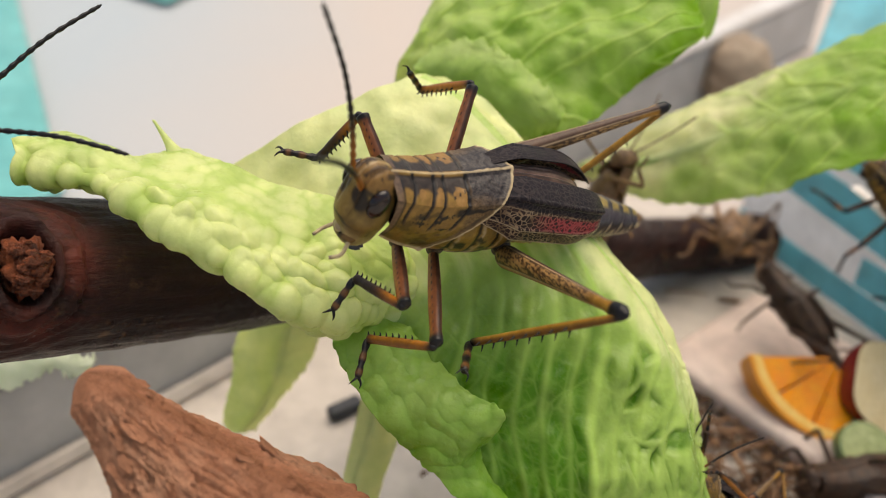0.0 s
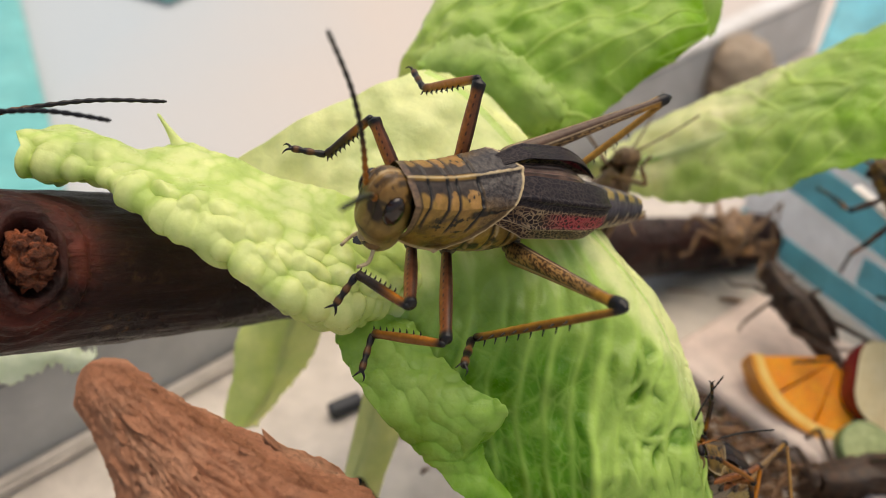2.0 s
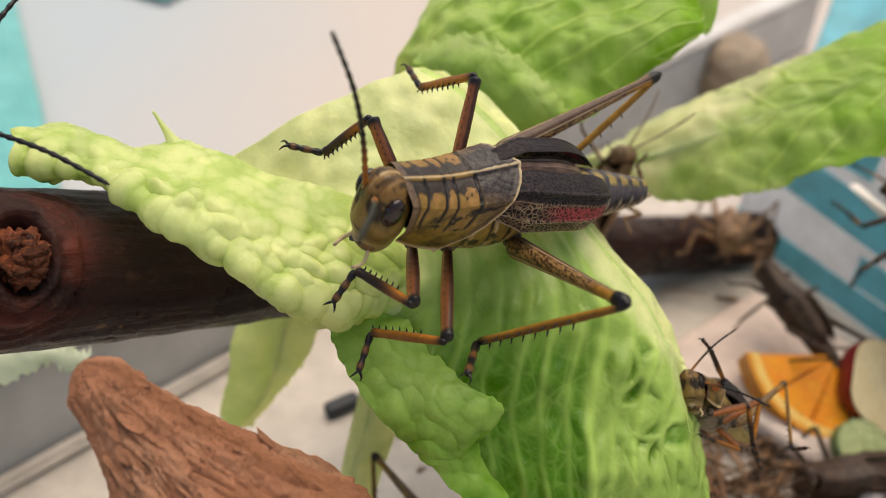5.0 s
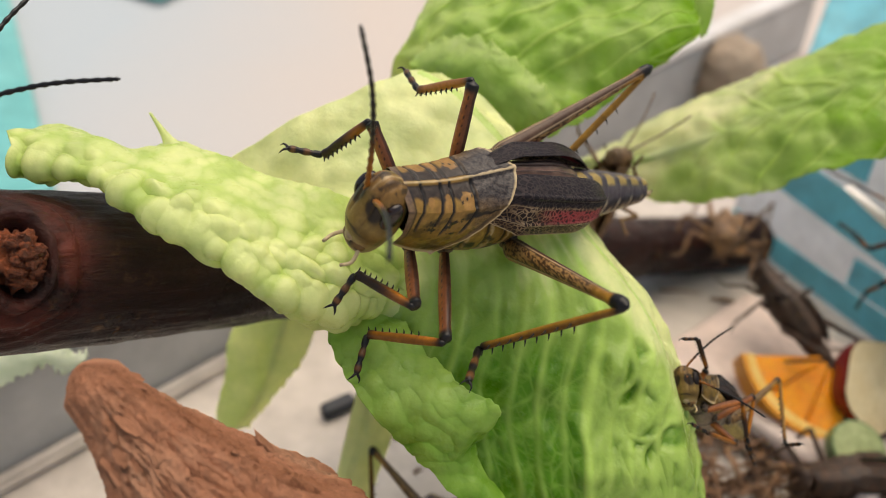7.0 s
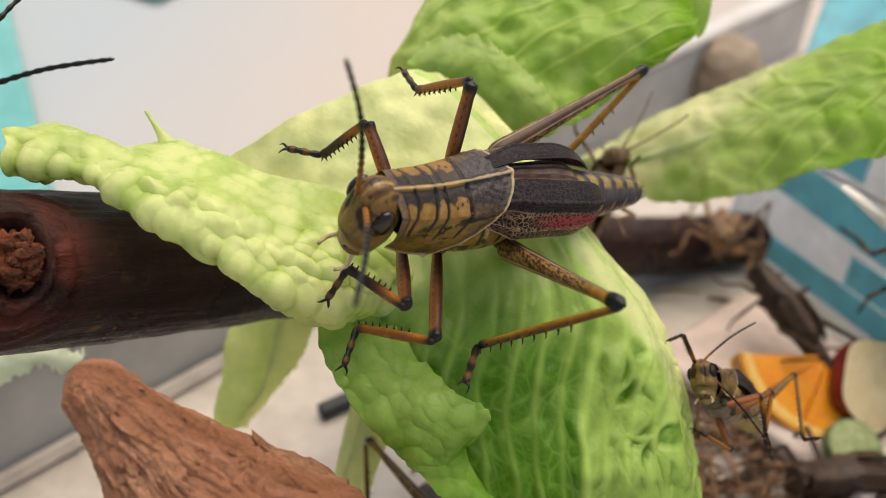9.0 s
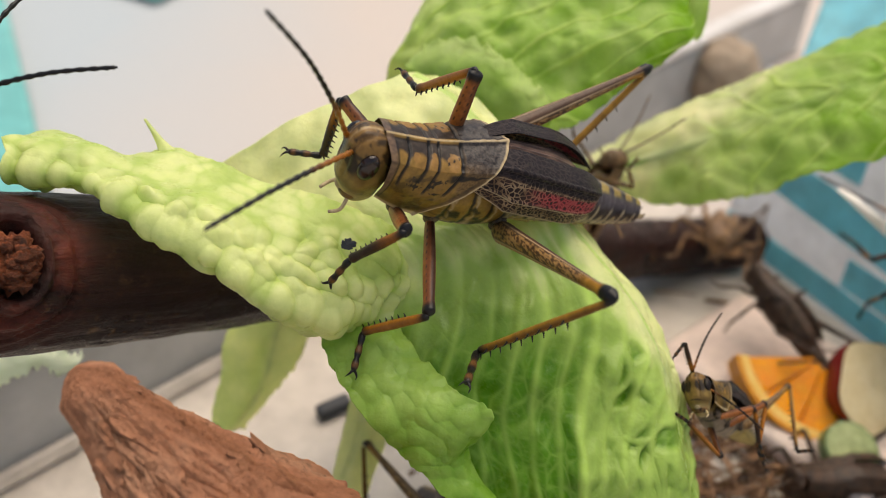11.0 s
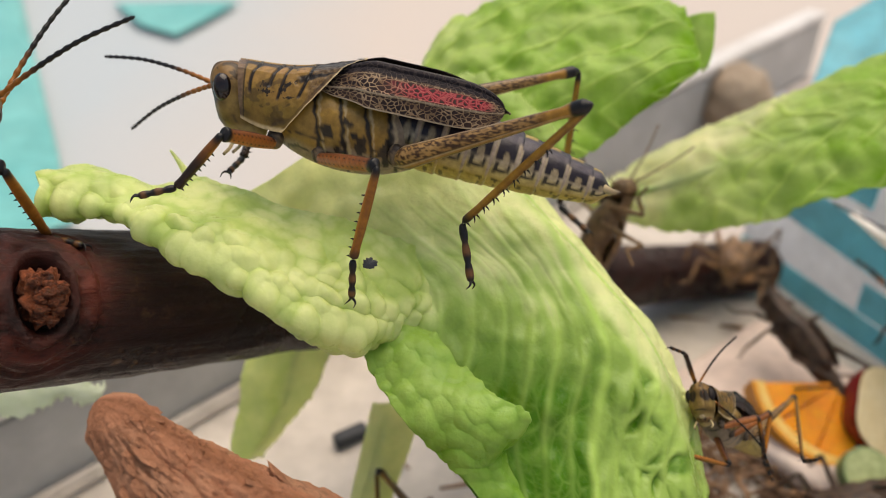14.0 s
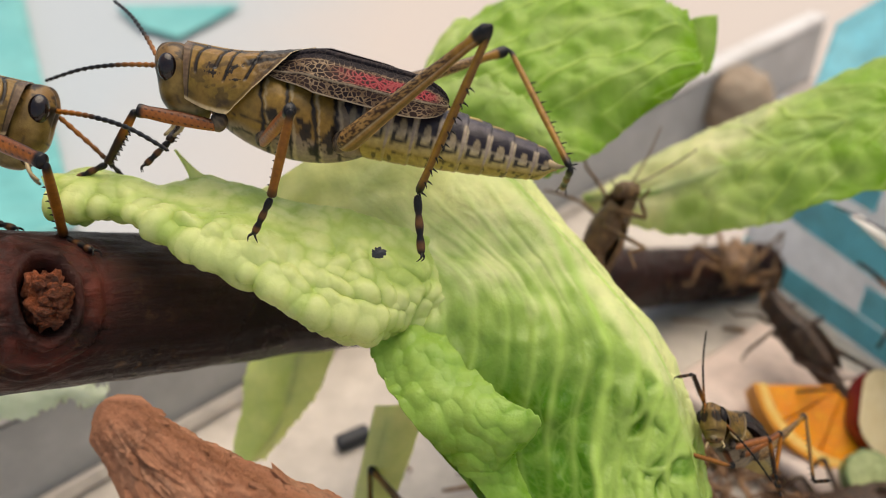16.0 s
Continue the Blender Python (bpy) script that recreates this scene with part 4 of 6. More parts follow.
M_BARK = make_bark()
M_CORK = make_cork()
M_KNOT = make_mottled("red_rotten_knot", (0.010, 0.003, 0.003), (0.62, 0.17, 0.065), 300, 0.45, 1.0, 0.0030, fine=3)


def rough_log(name, pts, radius, nu, nv, disp, squash=1.0, floats=None):
    """A log along a curve in its own frame (x along its length), displaced by disp(along, angle, r)."""
    a, b = Vector(pts[0]), Vector(pts[-1])
    x = (b - a).normalized()
    y = x.cross(Vector((0, 0, 1))).normalized()
    y = -y if y.y > 0 else y
    z = x.cross(y)
    rot = Matrix((x, y, z)).transposed()
    inv = rot.inverted()
    local = [inv @ (Vector(p) - a) for p in pts]

    def fn(u, v):
        c = curve_through(local, u)
        w = 2 * math.pi * v
        r = radius(u, c.x)
        r += disp(c.x, w, r, u)
        return (c.x, c.y + r * math.cos(w), c.z + r * math.sin(w) * squash)
    m = rot.to_4x4()
    m.translation = a * CM
    return sheet(name, nu, nv, fn, wrap=True, floats=floats), LEAN @ m


def crumb(name, r, bumps, seed):
    def shape(u, v):
        th, a = math.pi * u, 2 * math.pi * v
        d = Vector((math.sin(th) * math.cos(a), math.sin(th) * math.sin(a), math.cos(th)))
        k = r * (1 + bumps * noise.noise(d * 2.3 + Vector((seed, 0, 0))) + bumps * 0.6 * noise.noise(d * 6 + Vector((seed, 3, 0))))
        return d * k
    return sheet(name, *((34, 44) if r > 0.2 else (8, 10)), shape, wrap=True)


KNOT = (10.1, -0.16)


def knot_distance(x, w, r):
    a = math.atan2(math.sin(w), math.cos(w))
    d = math.hypot((x - KNOT[0]) * 1.45, (a - KNOT[1]) * r * 1.0)
    return d * (1 + 0.16 * noise.noise(Vector((x * 1.5, a * 2, 6))))


def branch_disp(x, w, r, u):
    d = knot_distance(x, w, r)
    o = 0.26 * math.exp(-((d - 0.70) / 0.16) ** 2) + 0.12 * math.exp(-((d - 1.08) / 0.12) ** 2) + 0.05 * math.cos(min(d, 2.2) * 26) * math.exp(-((d - 1.1) / 0.5) ** 2) - 0.62 * (1 - step(d, 0.36, 0.64))
    p = Vector((x * 0.5, math.cos(w) * r * 1.3, math.sin(w) * r * 1.3))
    lines = noise.noise(Vector((x * 0.7 + 0.9 / (0.3 + d), math.cos(w) * 11, math.sin(w) * 11)))
    near = math.exp(-((d - 0.8) / 0.4) ** 2)
    return o + near * 0.07 * noise.noise(Vector((x * 5, w * 7, 2))) + 0.06 * noise.noise(p) + 0.03 * noise.noise(Vector((x * 1.2, w * 4.0, 3))) + 0.022 * lines + 0.010 * noise.noise(Vector((x * 7, math.cos(w) * 16, math.sin(w) * 16)))


def knot_redness(u, v, p):
    d = math.hypot((p[0] - KNOT[0]) * 1.45, p[2] + 0.25)
    return (1 - step(d, 0.9, 2.2)) * (0.35 + 0.65 * step(d, 0.75, 1.05)) * step(p[1], -0.2, 0.3)


branch_pts = [(-14.2, 5.15, -0.62), (-7.07, 13.00, -0.38), (-3.53, 16.90, -0.25), (1.96, 23.00, -0.08), (8.17, 29.50, 0.09), (12.46, 31.00, 0.39)]
me, bm_pose = rough_log("branch", branch_pts, lambda u, x: (1.46 - 0.42 * u) * (1 if u < 0.985 else 0.75), 460, 150, branch_disp, floats={"knot": knot_redness})
branch = tagged(part("branch", me, M_BARK, m=bm_pose), "dark red-brown glossy branch with a rotten knot", "branch")
tagged(branch, kind="")


part("knot_core", crumb("knot_core", 0.35, 0.42, 4.0), M_KNOT, branch, "crumbling red-brown knot heart", m=Matrix.Translation((KNOT[0] * CM, 0.78 * CM, -0.20 * CM)) @ Matrix.Diagonal((0.95, 0.60, 1.25, 1)))
rnd = random.Random(5)
for i in range(30):  # loose crumbs in the knot
    a, k = rnd.uniform(0, 6.28), rnd.uniform(0.05, 0.34)
    part("knot_crumb", crumb("knot_crumb", rnd.uniform(0.04, 0.10), 0.7, i * 2.3), M_KNOT, branch, m=Matrix.Translation(((KNOT[0] + 0.85 * k * math.cos(a)) * CM, (1.02 - 0.9 * k * k) * CM, (-0.20 + 1.2 * k * math.sin(a)) * CM)) @ Matrix.Diagonal((1.3, 0.8, 0.9, 1)))


def cork_disp(x, w, r, u):
    p = Vector((x * 0.35, math.cos(w) * 1.6, math.sin(w) * 1.6))
    g = Vector((x * 0.8, w * 5.5, 0))
    rid = (1 - step(abs(noise.noise(g + Vector((0, 0.8 * noise.noise(Vector((x * 1.3, w, 4))), 0)))), 0.0, 0.12)) * 0.11
    rid = 0.7 * rid + (1 - step(abs(noise.noise(Vector((x * 1.7, w * 9 + 0.6 * noise.noise(Vector((x * 2, w * 2, 8))), 9)))), 0.0, 0.16)) * 0.07
    k = min(r, 1.0)
    return (0.24 * noise.noise(p * 1.3) + 0.10 * noise.noise(Vector((x * 1.6, math.cos(w) * 3, math.sin(w) * 3)))) * k - rid * k + 0.05 * k * noise.noise(Vector((x * 4, w * 11, 2))) + 0.022 * noise.noise(Vector((x * 9, w * 20, 5))) + 0.014 * noise.noise(Vector((x * 22, w * 30, 5)))


cork_pts = [(-4.95, 10.40, -1.59), (-4.49, 10.45, -2.16), (-4.07, 10.60, -2.74), (-3.22, 11.10, -3.96), (-1.95, 12.40, -6.11), (0.18, 15.20, -9.84)]
me, cork_pose = rough_log("cork_bark", cork_pts, lambda u, x: min(0.36 * math.sqrt(min(max(x, 0.0) / 0.28, 1)) + 0.25 * max(x, 0.0) ** 1.33, 1.8), 420, 260, cork_disp, 1.0)
cork = tagged(part("cork_bark", me, M_CORK, m=cork_pose), "terracotta-coloured rough cork wood chunk with cracks", "wood")
rnd = random.Random(11)
spots = [v for v in me.vertices if v.normal.y > 0.2 and 0.004 < v.co.x < 0.05]
for i in range(26):
    v = rnd.choice(spots)
    y = v.normal.cross(Vector((1, 0.2 * rnd.uniform(-1, 1), 0))).normalized()
    m = Matrix((y.cross(v.normal), y, v.normal)).transposed().to_4x4()
    m.translation = v.co
    k = rnd.uniform(0.5, 1.4)
    part("bark_flake", crumb("bark_flake", 0.08, 0.8, i * 1.7), M_CORK, cork, m=m @ Matrix.Diagonal((2.2 * k, 0.8 * k, 0.22, 1)))


# ---- lettuce ----
M_RIB_PALE = make_leaf_material("pale_lettuce_rib", (0.68, 0.82, 0.33), (0.8, 0.86, 0.5), (0.72, 0.84, 0.44), 0.28, 0.42)
M_RIB = make_leaf_material("lettuce_rib", (0.54, 0.71, 0.27), (0.8, 0.86, 0.5), (0.72, 0.84, 0.44), 0.3, 0.45)


def leaf(name, rows, label, material, nu=150, nv=110, bulge=0.4, blister=0.05, size=0.5, pale=None, wave=0.1, thick=0.045, roll=0.0, frill=0.0, seed=0.0, parent=None,
         net=0.3, mesh=0.45, plane=None, lat=None, ruck=None, pit=None, dome_light=0.0, midribs=(), rib_material=None, about="", mottle=0.25):
    """A lettuce leaf: rows of its two edges in the leaning frame, blistered, net-veined and frilled.
    lat(u, v) gives the side veins, pit(u, v) how far the cells sink, plane(u, v) the flat map that the net follows.
    Blister tops and pits also carry painted light and shade."""
    left = [r[0] for r in rows]
    right = [r[1] for r in rows]

    def flat(u, v):
        a, b = curve_through(left, u), curve_through(right, u)
        p = a + (b - a) * v
        p.y += roll * step(v, 0.80, 1.0) ** 1.5
        return p

    def across(u, v):
        e = 0.004
        n = (flat(min(u + e, 1), v) - flat(max(u - e, 0), v)).cross(flat(u, min(v + e, 1)) - flat(u, max(v - e, 0))).normalized()
        return n if n.y < 0 else -n

    @functools.lru_cache(maxsize=None)
    def details(u, v):
        """Height over the flat blade, vein strength, dome of the nearest blister, depth of the nearest pit."""
        p = flat(u, v)
        q = p + Vector((0, 0, seed * 3.3))
        w1 = q + Vector((noise.noise(q * 1.4), noise.noise(q * 1.4 + Vector((9, 0, 0))), noise.noise(q * 1.4 + Vector((0, 9, 0))))) * 0.20
        d, _ = noise.voronoi(w1 / size + Vector((seed, seed * 0.7, 0)))
        dome = max(0.0, 1 - (d[0] * 1.2) ** 2)
        m = w1 if plane is None else plane(u, v) + Vector((noise.noise(q * 1.6), noise.noise(q * 1.6 + Vector((5, 0, 0))), 0)) * 0.16
        d2, _ = noise.voronoi(m / mesh + Vector((seed * 1.3, 2, 0)))
        d3, _ = noise.voronoi(m / (mesh * 0.42) + Vector((seed * 0.4, 7, 0)))
        edge = d2[1] - d2[0]
        lines = (1 - step(edge, 0.0, 0.17)) * (0.55 + 0.6 * noise.noise(q * 0.9 + Vector((4, 4, 4))))
        lines = max(lines, 0.34 * (1 - step(d3[1] - d3[0], 0.0, 0.2)))
        n = net(u, v) if callable(net) else net
        bl = blister(u, v) if callable(blister) else blister
        h = bl * dome * (0.85 + 0.5 * noise.noise(q * 1.1 + Vector((3, 3, 3))))
        h += n * mesh * (0.10 * step(edge, 0.0, 0.5) * (1 + noise.noise(q * 1.3)) + 0.05 * lines)
        h += wave * (noise.noise(q * 0.9) + 0.45 * noise.noise(q * 2.3)) + bl * 0.25 * noise.noise(q * 5.5)
        vein = n * max(lines, 0.0)
        if lat:
            k = lat(u, v)
            h += 0.055 * k
            vein = max(vein, k)
        if ruck:
            h += ruck(u, v)
        hole = 0.0
        if pit:
            hole = pit(u, v) * step(edge, 0.08, 0.5) * step(noise.noise(q * 1.9 + Vector((8, 1, 0))), -0.40, 0.0)
            h -= 0.13 * hole
        for k, r0, r1 in midribs:
            h *= 1 - 0.85 * math.exp(-((v - k - 0.02 * math.sin(u * 6 + k * 20)) / 0.03) ** 2)
        return h + bulge * math.sin(math.pi * v), min(max(vein, 0.0), 1.0), dome, hole

    def fn(u, v):
        p = flat(u, v)
        fr = math.exp(-min(v, 1 - v) * 14) * frill
        p = p + Vector((fr * 0.4 * noise.noise(Vector((u * 26, v * 3, seed))), 0, fr * (noise.noise(Vector((u * 22, v * 2, seed + 4))) + 0.5 * noise.noise(Vector((u * 60, v * 2, seed + 4))))))
        return p + across(u, v) * details(u, v)[0]

    def bleach(u, v, p):
        d = details(u, v)
        # blister tops lightened, hollows and pits darkened: shading put into the colour
        return min(max(pale(u, v, p) + mottle * noise.noise(Vector((p[0], p[2], seed)) * 1.7) + dome_light * (d[2] - 0.55) - 0.48 * d[3], 0), 1)

    me = sheet(name, nu, nv, fn, floats={"pale": bleach, "vein": lambda u, v, p: details(u, v)[1]})
    ob = solid(part(name, me, material, parent, about, m=None if parent else LEAN), thick)
    for k, r0, r1 in midribs:
        spots = [(0.02 + 0.95 * i / 59, k + 0.02 * math.sin((0.02 + 0.95 * i / 59) * 6 + k * 20)) for i in range(60)]
        line = [fn(a, b) - across(a, b) * (r0 + (r1 - r0) * a) * 0.80 for a, b in spots]
        part("midrib", tube("midrib", line, lambda q: (r0 + (r1 - r0) * q) * (1 + 0.12 * noise.noise(Vector((q * 9, k, seed)))), 90, 12, None, 1.0, 0.06), rib_material or M_RIB, ob, "pale fleshy leaf rib")
    return ob if parent else tagged(ob, label, "lettuce")


# the large leaf: its side veins leave the thick rolled rib on a slant
SIDE_VEINS = ((0.10, 0.4), (0.22, 0.5), (0.34, 0.4), (0.45, 0.55), (0.56, 0.45), (0.66, 0.5), (0.75, 0.55), (0.84, 0.45), (0.925, 1.25), (1.02, 0.5), (1.10, 0.65), (1.19, 0.4), (1.28, 0.6), (1.38, 0.4), (1.50, 0.5))


def slant(u, v):
    """The same along one side vein: it follows the leaf above and swings away from the rib below."""
    x = u - 0.40
    return v + 0.2 * u + 0.42 * (x + math.sqrt(x * x + 0.01)) + 0.030 * noise.noise(Vector((u * 4, v * 4, 3))) + 0.010 * noise.noise(Vector((u * 13, v * 13, 5)))


def blade_veins(u, v):
    w = slant(u, v)
    k = max(a * math.exp(-((w - c) / (0.012 if a < 0.9 else 0.017)) ** 2) for c, a in SIDE_VEINS)
    return k * step(0.93 - v, 0, 0.12) * step(u, 0.10, 0.35) * (0.70 + 0.4 * noise.noise(Vector((u * 6, v * 8, 1))))


def blade_rucks(u, v):
    """Soft puckers that run along the side veins."""
    w = slant(u, v)
    k = 0.075 * noise.noise(Vector((w * 11, u * 6, 2))) + 0.040 * noise.noise(Vector((w * 26, u * 16, 6)))
    return k * step(u, 0.18, 0.40) * (1 - 0.85 * step(v, 0.80, 0.92) * step(0.75 - u, 0, 0.2))


def crumpled(u, v):
    return step(slant(u, v), 0.92, 0.97) * step(u, 0.47, 0.60) * (0.35 + 0.65 * step(v, 0.55, 0.75))


def blade_pale(u, v, p):
    k = 1.15 - 0.27 * step(u, 0.14, 0.34) - 0.81 * step(u + 0.08 * noise.noise(Vector((v * 6, u * 2, 3))), 0.35, 0.60)
    k += 0.66 * step(v, 0.78, 0.97) * step(0.90 - u, 0, 0.40)
    k += 0.46 * step(slant(u, v), 0.90, 0.97) * step(u, 0.36, 0.52)
    k += 0.30 * step(0.30 - v, 0, 0.25) * step(0.60 - u, 0, 0.25)
    k -= 0.14 * step(u, 0.60, 0.85) * (1 - step(slant(u, v), 0.88, 0.95))
    w = slant(u, v)  # the blade is paler beside its side veins
    near = max(a * math.exp(-((w - c) / 0.030) ** 2) for c, a in SIDE_VEINS)
    return k + (0.28 * near - 0.10 + 0.16 * noise.noise(Vector((w * 15, u * 5, 2)))) * step(u, 0.22, 0.4) * step(0.95 - v, 0, 0.1)


leaf("lettuce_leaf", [
    ((-4.33, 15.00, 1.65), (-0.05, 15.30, 3.71)), ((-3.59, 14.60, 0.74), (0.90, 15.10, 3.07)), ((-2.47, 14.20, 0.09), (1.86, 14.80, 1.81)), ((-1.31, 13.80, -0.40), (3.14, 14.40, 0.12)),
    ((-1.02, 13.60, -1.49), (4.22, 14.10, -1.29)), ((-0.62, 13.50, -2.57), (4.67, 13.90, -2.55)), ((0.21, 13.40, -3.54), (4.87, 13.80, -3.75)), ((1.04, 13.30, -4.69), (4.99, 13.80, -4.97)), ((1.74, 13.40, -6.11), (5.08, 13.90, -6.34))],
    "large fresh green lettuce leaf with pale ribs", M_LEAF, 330, 270, bulge=0.40, size=0.42, wave=0.15, roll=0.8,
    blister=lambda u, v: 0.012 + 0.05 * step(0.25 - v, 0, 0.15) * step(u, 0.5, 0.6),
    net=lambda u, v: (0.32 + 0.30 * crumpled(u, v)) * (1 - 0.85 * step(v, 0.80, 0.90) * step(0.70 - u, 0, 0.2)) * step(u, 0.05, 0.3), mesh=0.36,
    plane=lambda u, v: Vector((5.0 * slant(u, v), 6.0 * u, 0)), midribs=((0.885, 0.34, 0.06),), rib_material=M_RIB_PALE, lat=blade_veins, ruck=blade_rucks, pit=crumpled, dome_light=0.10, mottle=0.12, pale=blade_pale, frill=0.02, seed=1.0)

tongue = leaf("lettuce_leaf", [
    ((-7.60, 13.50, 1.95), (-7.01, 12.60, 1.31)), ((-6.55, 13.60, 2.15), (-5.61, 12.30, 1.01)), ((-5.60, 13.60, 1.79), (-4.72, 12.00, 0.47)), ((-4.85, 13.60, 1.81), (-4.03, 11.80, -0.03)), ((-3.95, 13.60, 1.56), (-3.41, 11.80, -0.41)),
    ((-3.02, 13.50, 1.20), (-2.80, 11.90, -0.94)), ((-2.11, 13.40, 1.00), (-2.17, 12.35, -1.28)), ((-1.44, 13.60, 0.76), (-1.67, 12.85, -1.32)), ((-0.81, 14.00, 0.47), (-1.17, 13.65, -1.38)), ((-0.15, 14.80, 0.34), (-0.52, 14.40, -1.58))],
    "pale yellow-green blistered lettuce leaf draped over the branch", M_LEAF_TIP, 300, 180, bulge=0.30, size=0.30, wave=0.15, roll=0.55,
    blister=lambda u, v: 0.014 + 0.150 * step(v, 0.50, 0.72) + 0.12 * step(u, 0.50, 0.68) * step(v, 0.22, 0.42) * (1 - step(v, 0.52, 0.74)), net=0.20, mesh=0.75, dome_light=0.36,
    pale=lambda u, v, p: 0.80 - 0.10 * step(u, 0.7, 1.0) + 0.12 * step(v, 0.5, 0.7), frill=0.05, seed=5.0)

fold = leaf("lettuce_leaf", [
    ((-1.54, 14.50, -0.52), (-1.01, 14.60, -0.53)), ((-1.96, 13.60, -1.07), (-0.97, 14.00, -1.02)), ((-1.97, 13.25, -1.55), (-0.62, 13.50, -1.46)), ((-1.69, 13.05, -2.10), (-0.12, 13.05, -1.91)), ((-1.22, 12.80, -2.68), (0.39, 12.70, -2.33)), ((-0.65, 12.85, -3.30), (0.94, 12.65, -2.62)),
    ((-0.21, 12.90, -3.74), (0.52, 13.20, -3.39)), ((0.44, 13.00, -4.49), (1.27, 13.70, -4.48)), ((1.12, 13.10, -5.39), (2.20, 13.80, -5.58))],
    "curled bumpy margin of the lettuce leaf", M_LEAF_FOLD, 220, 130, bulge=0.16, blister=0.055, size=0.30, wave=0.15, pale=lambda u, v, p: 0.62 - 0.45 * step(u, 0.40, 0.85), net=0.30, mesh=0.4, dome_light=0.30, frill=0.10, seed=8.0)


def feathered(mid, count, lean, fade):
    """Side veins that leave a middle rib in pairs."""
    def lat(u, v):
        x = (u * count - abs(v - mid) * lean + 0.35 * noise.noise(Vector((u * 5, v * 4, count))))
        k = abs(x - round(x)) * 2
        return 1.15 * (1 - step(k, 0.0, 0.18)) * step(u, *fade) * (0.6 + 0.5 * noise.noise(Vector((u * 7, v * 6, 2))))
    return lat


top_leaf = leaf("lettuce_leaf", [
    ((-1.28, 18.50, 3.96), (-0.87, 18.50, 5.19)), ((-0.20, 18.20, 3.35), (0.22, 18.80, 6.66)), ((0.90, 17.60, 2.55), (2.16, 18.80, 7.35)), ((1.86, 17.30, 2.38), (3.74, 18.40, 7.33)), ((2.75, 17.20, 2.62), (5.25, 18.00, 6.77)), ((3.95, 17.40, 3.50), (5.78, 17.80, 6.04)), ((5.32, 17.80, 4.86), (5.82, 17.80, 5.65))],
    "bright green ruffled lettuce leaf curling over", M_LEAF_BACK, 210, 170, bulge=0.6, blister=0.012, size=0.6, wave=0.34, pale=lambda u, v, p: 0.30 + 0.45 * step(0.35 - u, 0, 0.35) - 0.5 * step(u, 0.70, 0.95), frill=0.14, seed=12.0,
    net=0.40, mesh=0.85, lat=feathered(0.25, 6, 4.5, (0.05, 0.2)))
leaf("margin", [
    ((-0.75, 17.60, 4.30), (-0.62, 17.60, 4.05)), ((-0.10, 17.30, 4.72), (0.05, 17.60, 3.55)), ((0.85, 17.00, 4.66), (0.70, 17.20, 2.95)), ((1.55, 16.80, 4.15), (1.35, 17.00, 2.62)), ((2.10, 16.70, 3.62), (1.85, 16.90, 2.55)), ((2.55, 16.80, 3.10), (2.35, 16.90, 2.70))],
    "", M_LEAF_BACK, 110, 60, bulge=0.30, blister=0.02, size=0.4, wave=0.22, pale=lambda u, v, p: 0.42 + 0.2 * step(0.3 - v, 0, 0.3), frill=0.20, seed=14.0, net=0.6, mesh=0.5, parent=top_leaf, about="frilled yellow-green margin folded over")

leaf("lettuce_leaf", [
    ((3.82, 22.00, 2.12), (3.99, 22.00, 2.53)), ((4.74, 21.40, 1.67), (4.81, 21.70, 2.97)), ((5.84, 20.80, 1.30), (5.82, 21.30, 3.54)), ((7.38, 19.60, 1.28), (7.83, 20.60, 4.46)), ((8.51, 18.60, 1.66), (9.20, 19.80, 4.86)), ((10.28, 17.80, 2.16), (11.04, 19.20, 5.70)), ((11.86, 17.20, 2.67), (12.55, 18.60, 6.04))],
    "long green lettuce leaf with a white rib base", M_LEAF_BACK, 200, 150, bulge=0.5, blister=0.012, size=0.6, wave=0.22, pale=lambda u, v, p: 1.2 - 0.58 * step(u - 0.45 * (v - 0.5), 0.30, 0.56) - 0.46 * step(u - 0.1 * v, 0.48, 0.82), frill=0.13, seed=17.0,
    net=lambda u, v: 0.10 + 0.45 * step(u, 0.3, 0.55), mesh=0.7, lat=feathered(0.5, 8, -3.0, (0.30, 0.6)), midribs=((0.5, 0.12, 0.05),))

leaf("lettuce_leaf", [
    ((-4.81, 19.00, -1.39), (-2.85, 19.00, -1.11)), ((-5.30, 19.00, -2.22), (-3.24, 19.20, -2.11)), ((-5.43, 19.20, -3.10), (-3.74, 19.60, -3.02)), ((-5.76, 19.60, -4.03), (-4.55, 20.00, -3.96)), ((-5.85, 19.90, -4.53), (-5.07, 20.00, -4.58))],
    "pale limp lettuce strip hanging under the branch", M_LEAF_PALE, 60, 40, bulge=0.3, blister=0.03, size=0.6, wave=0.1, pale=lambda u, v, p: 0.5 + 0.5 * step(v, 0.5, 0.6), frill=0.2, seed=21.0, midribs=((0.58, 0.07, 0.04),), rib_material=M_LEAF_PALE)

leaf("lettuce_leaf", [
    ((-1.91, 18.00, -2.90), (-0.58, 18.00, -2.64)), ((-2.29, 18.40, -4.32), (-1.07, 18.40, -4.05)), ((-2.64, 19.00, -5.72), (-1.67, 19.00, -5.72)), ((-2.86, 19.50, -7.02), (-2.00, 19.50, -7.02))],
    "whitish lettuce rib strip hanging low", M_LEAF_PALE, 60, 30, bulge=0.25, blister=0.02, size=0.6, wave=0.08, pale=lambda u, v, p: 0.95, frill=0.06, seed=25.0, midribs=((0.3, 0.07, 0.05),), rib_material=M_LEAF_PALE)

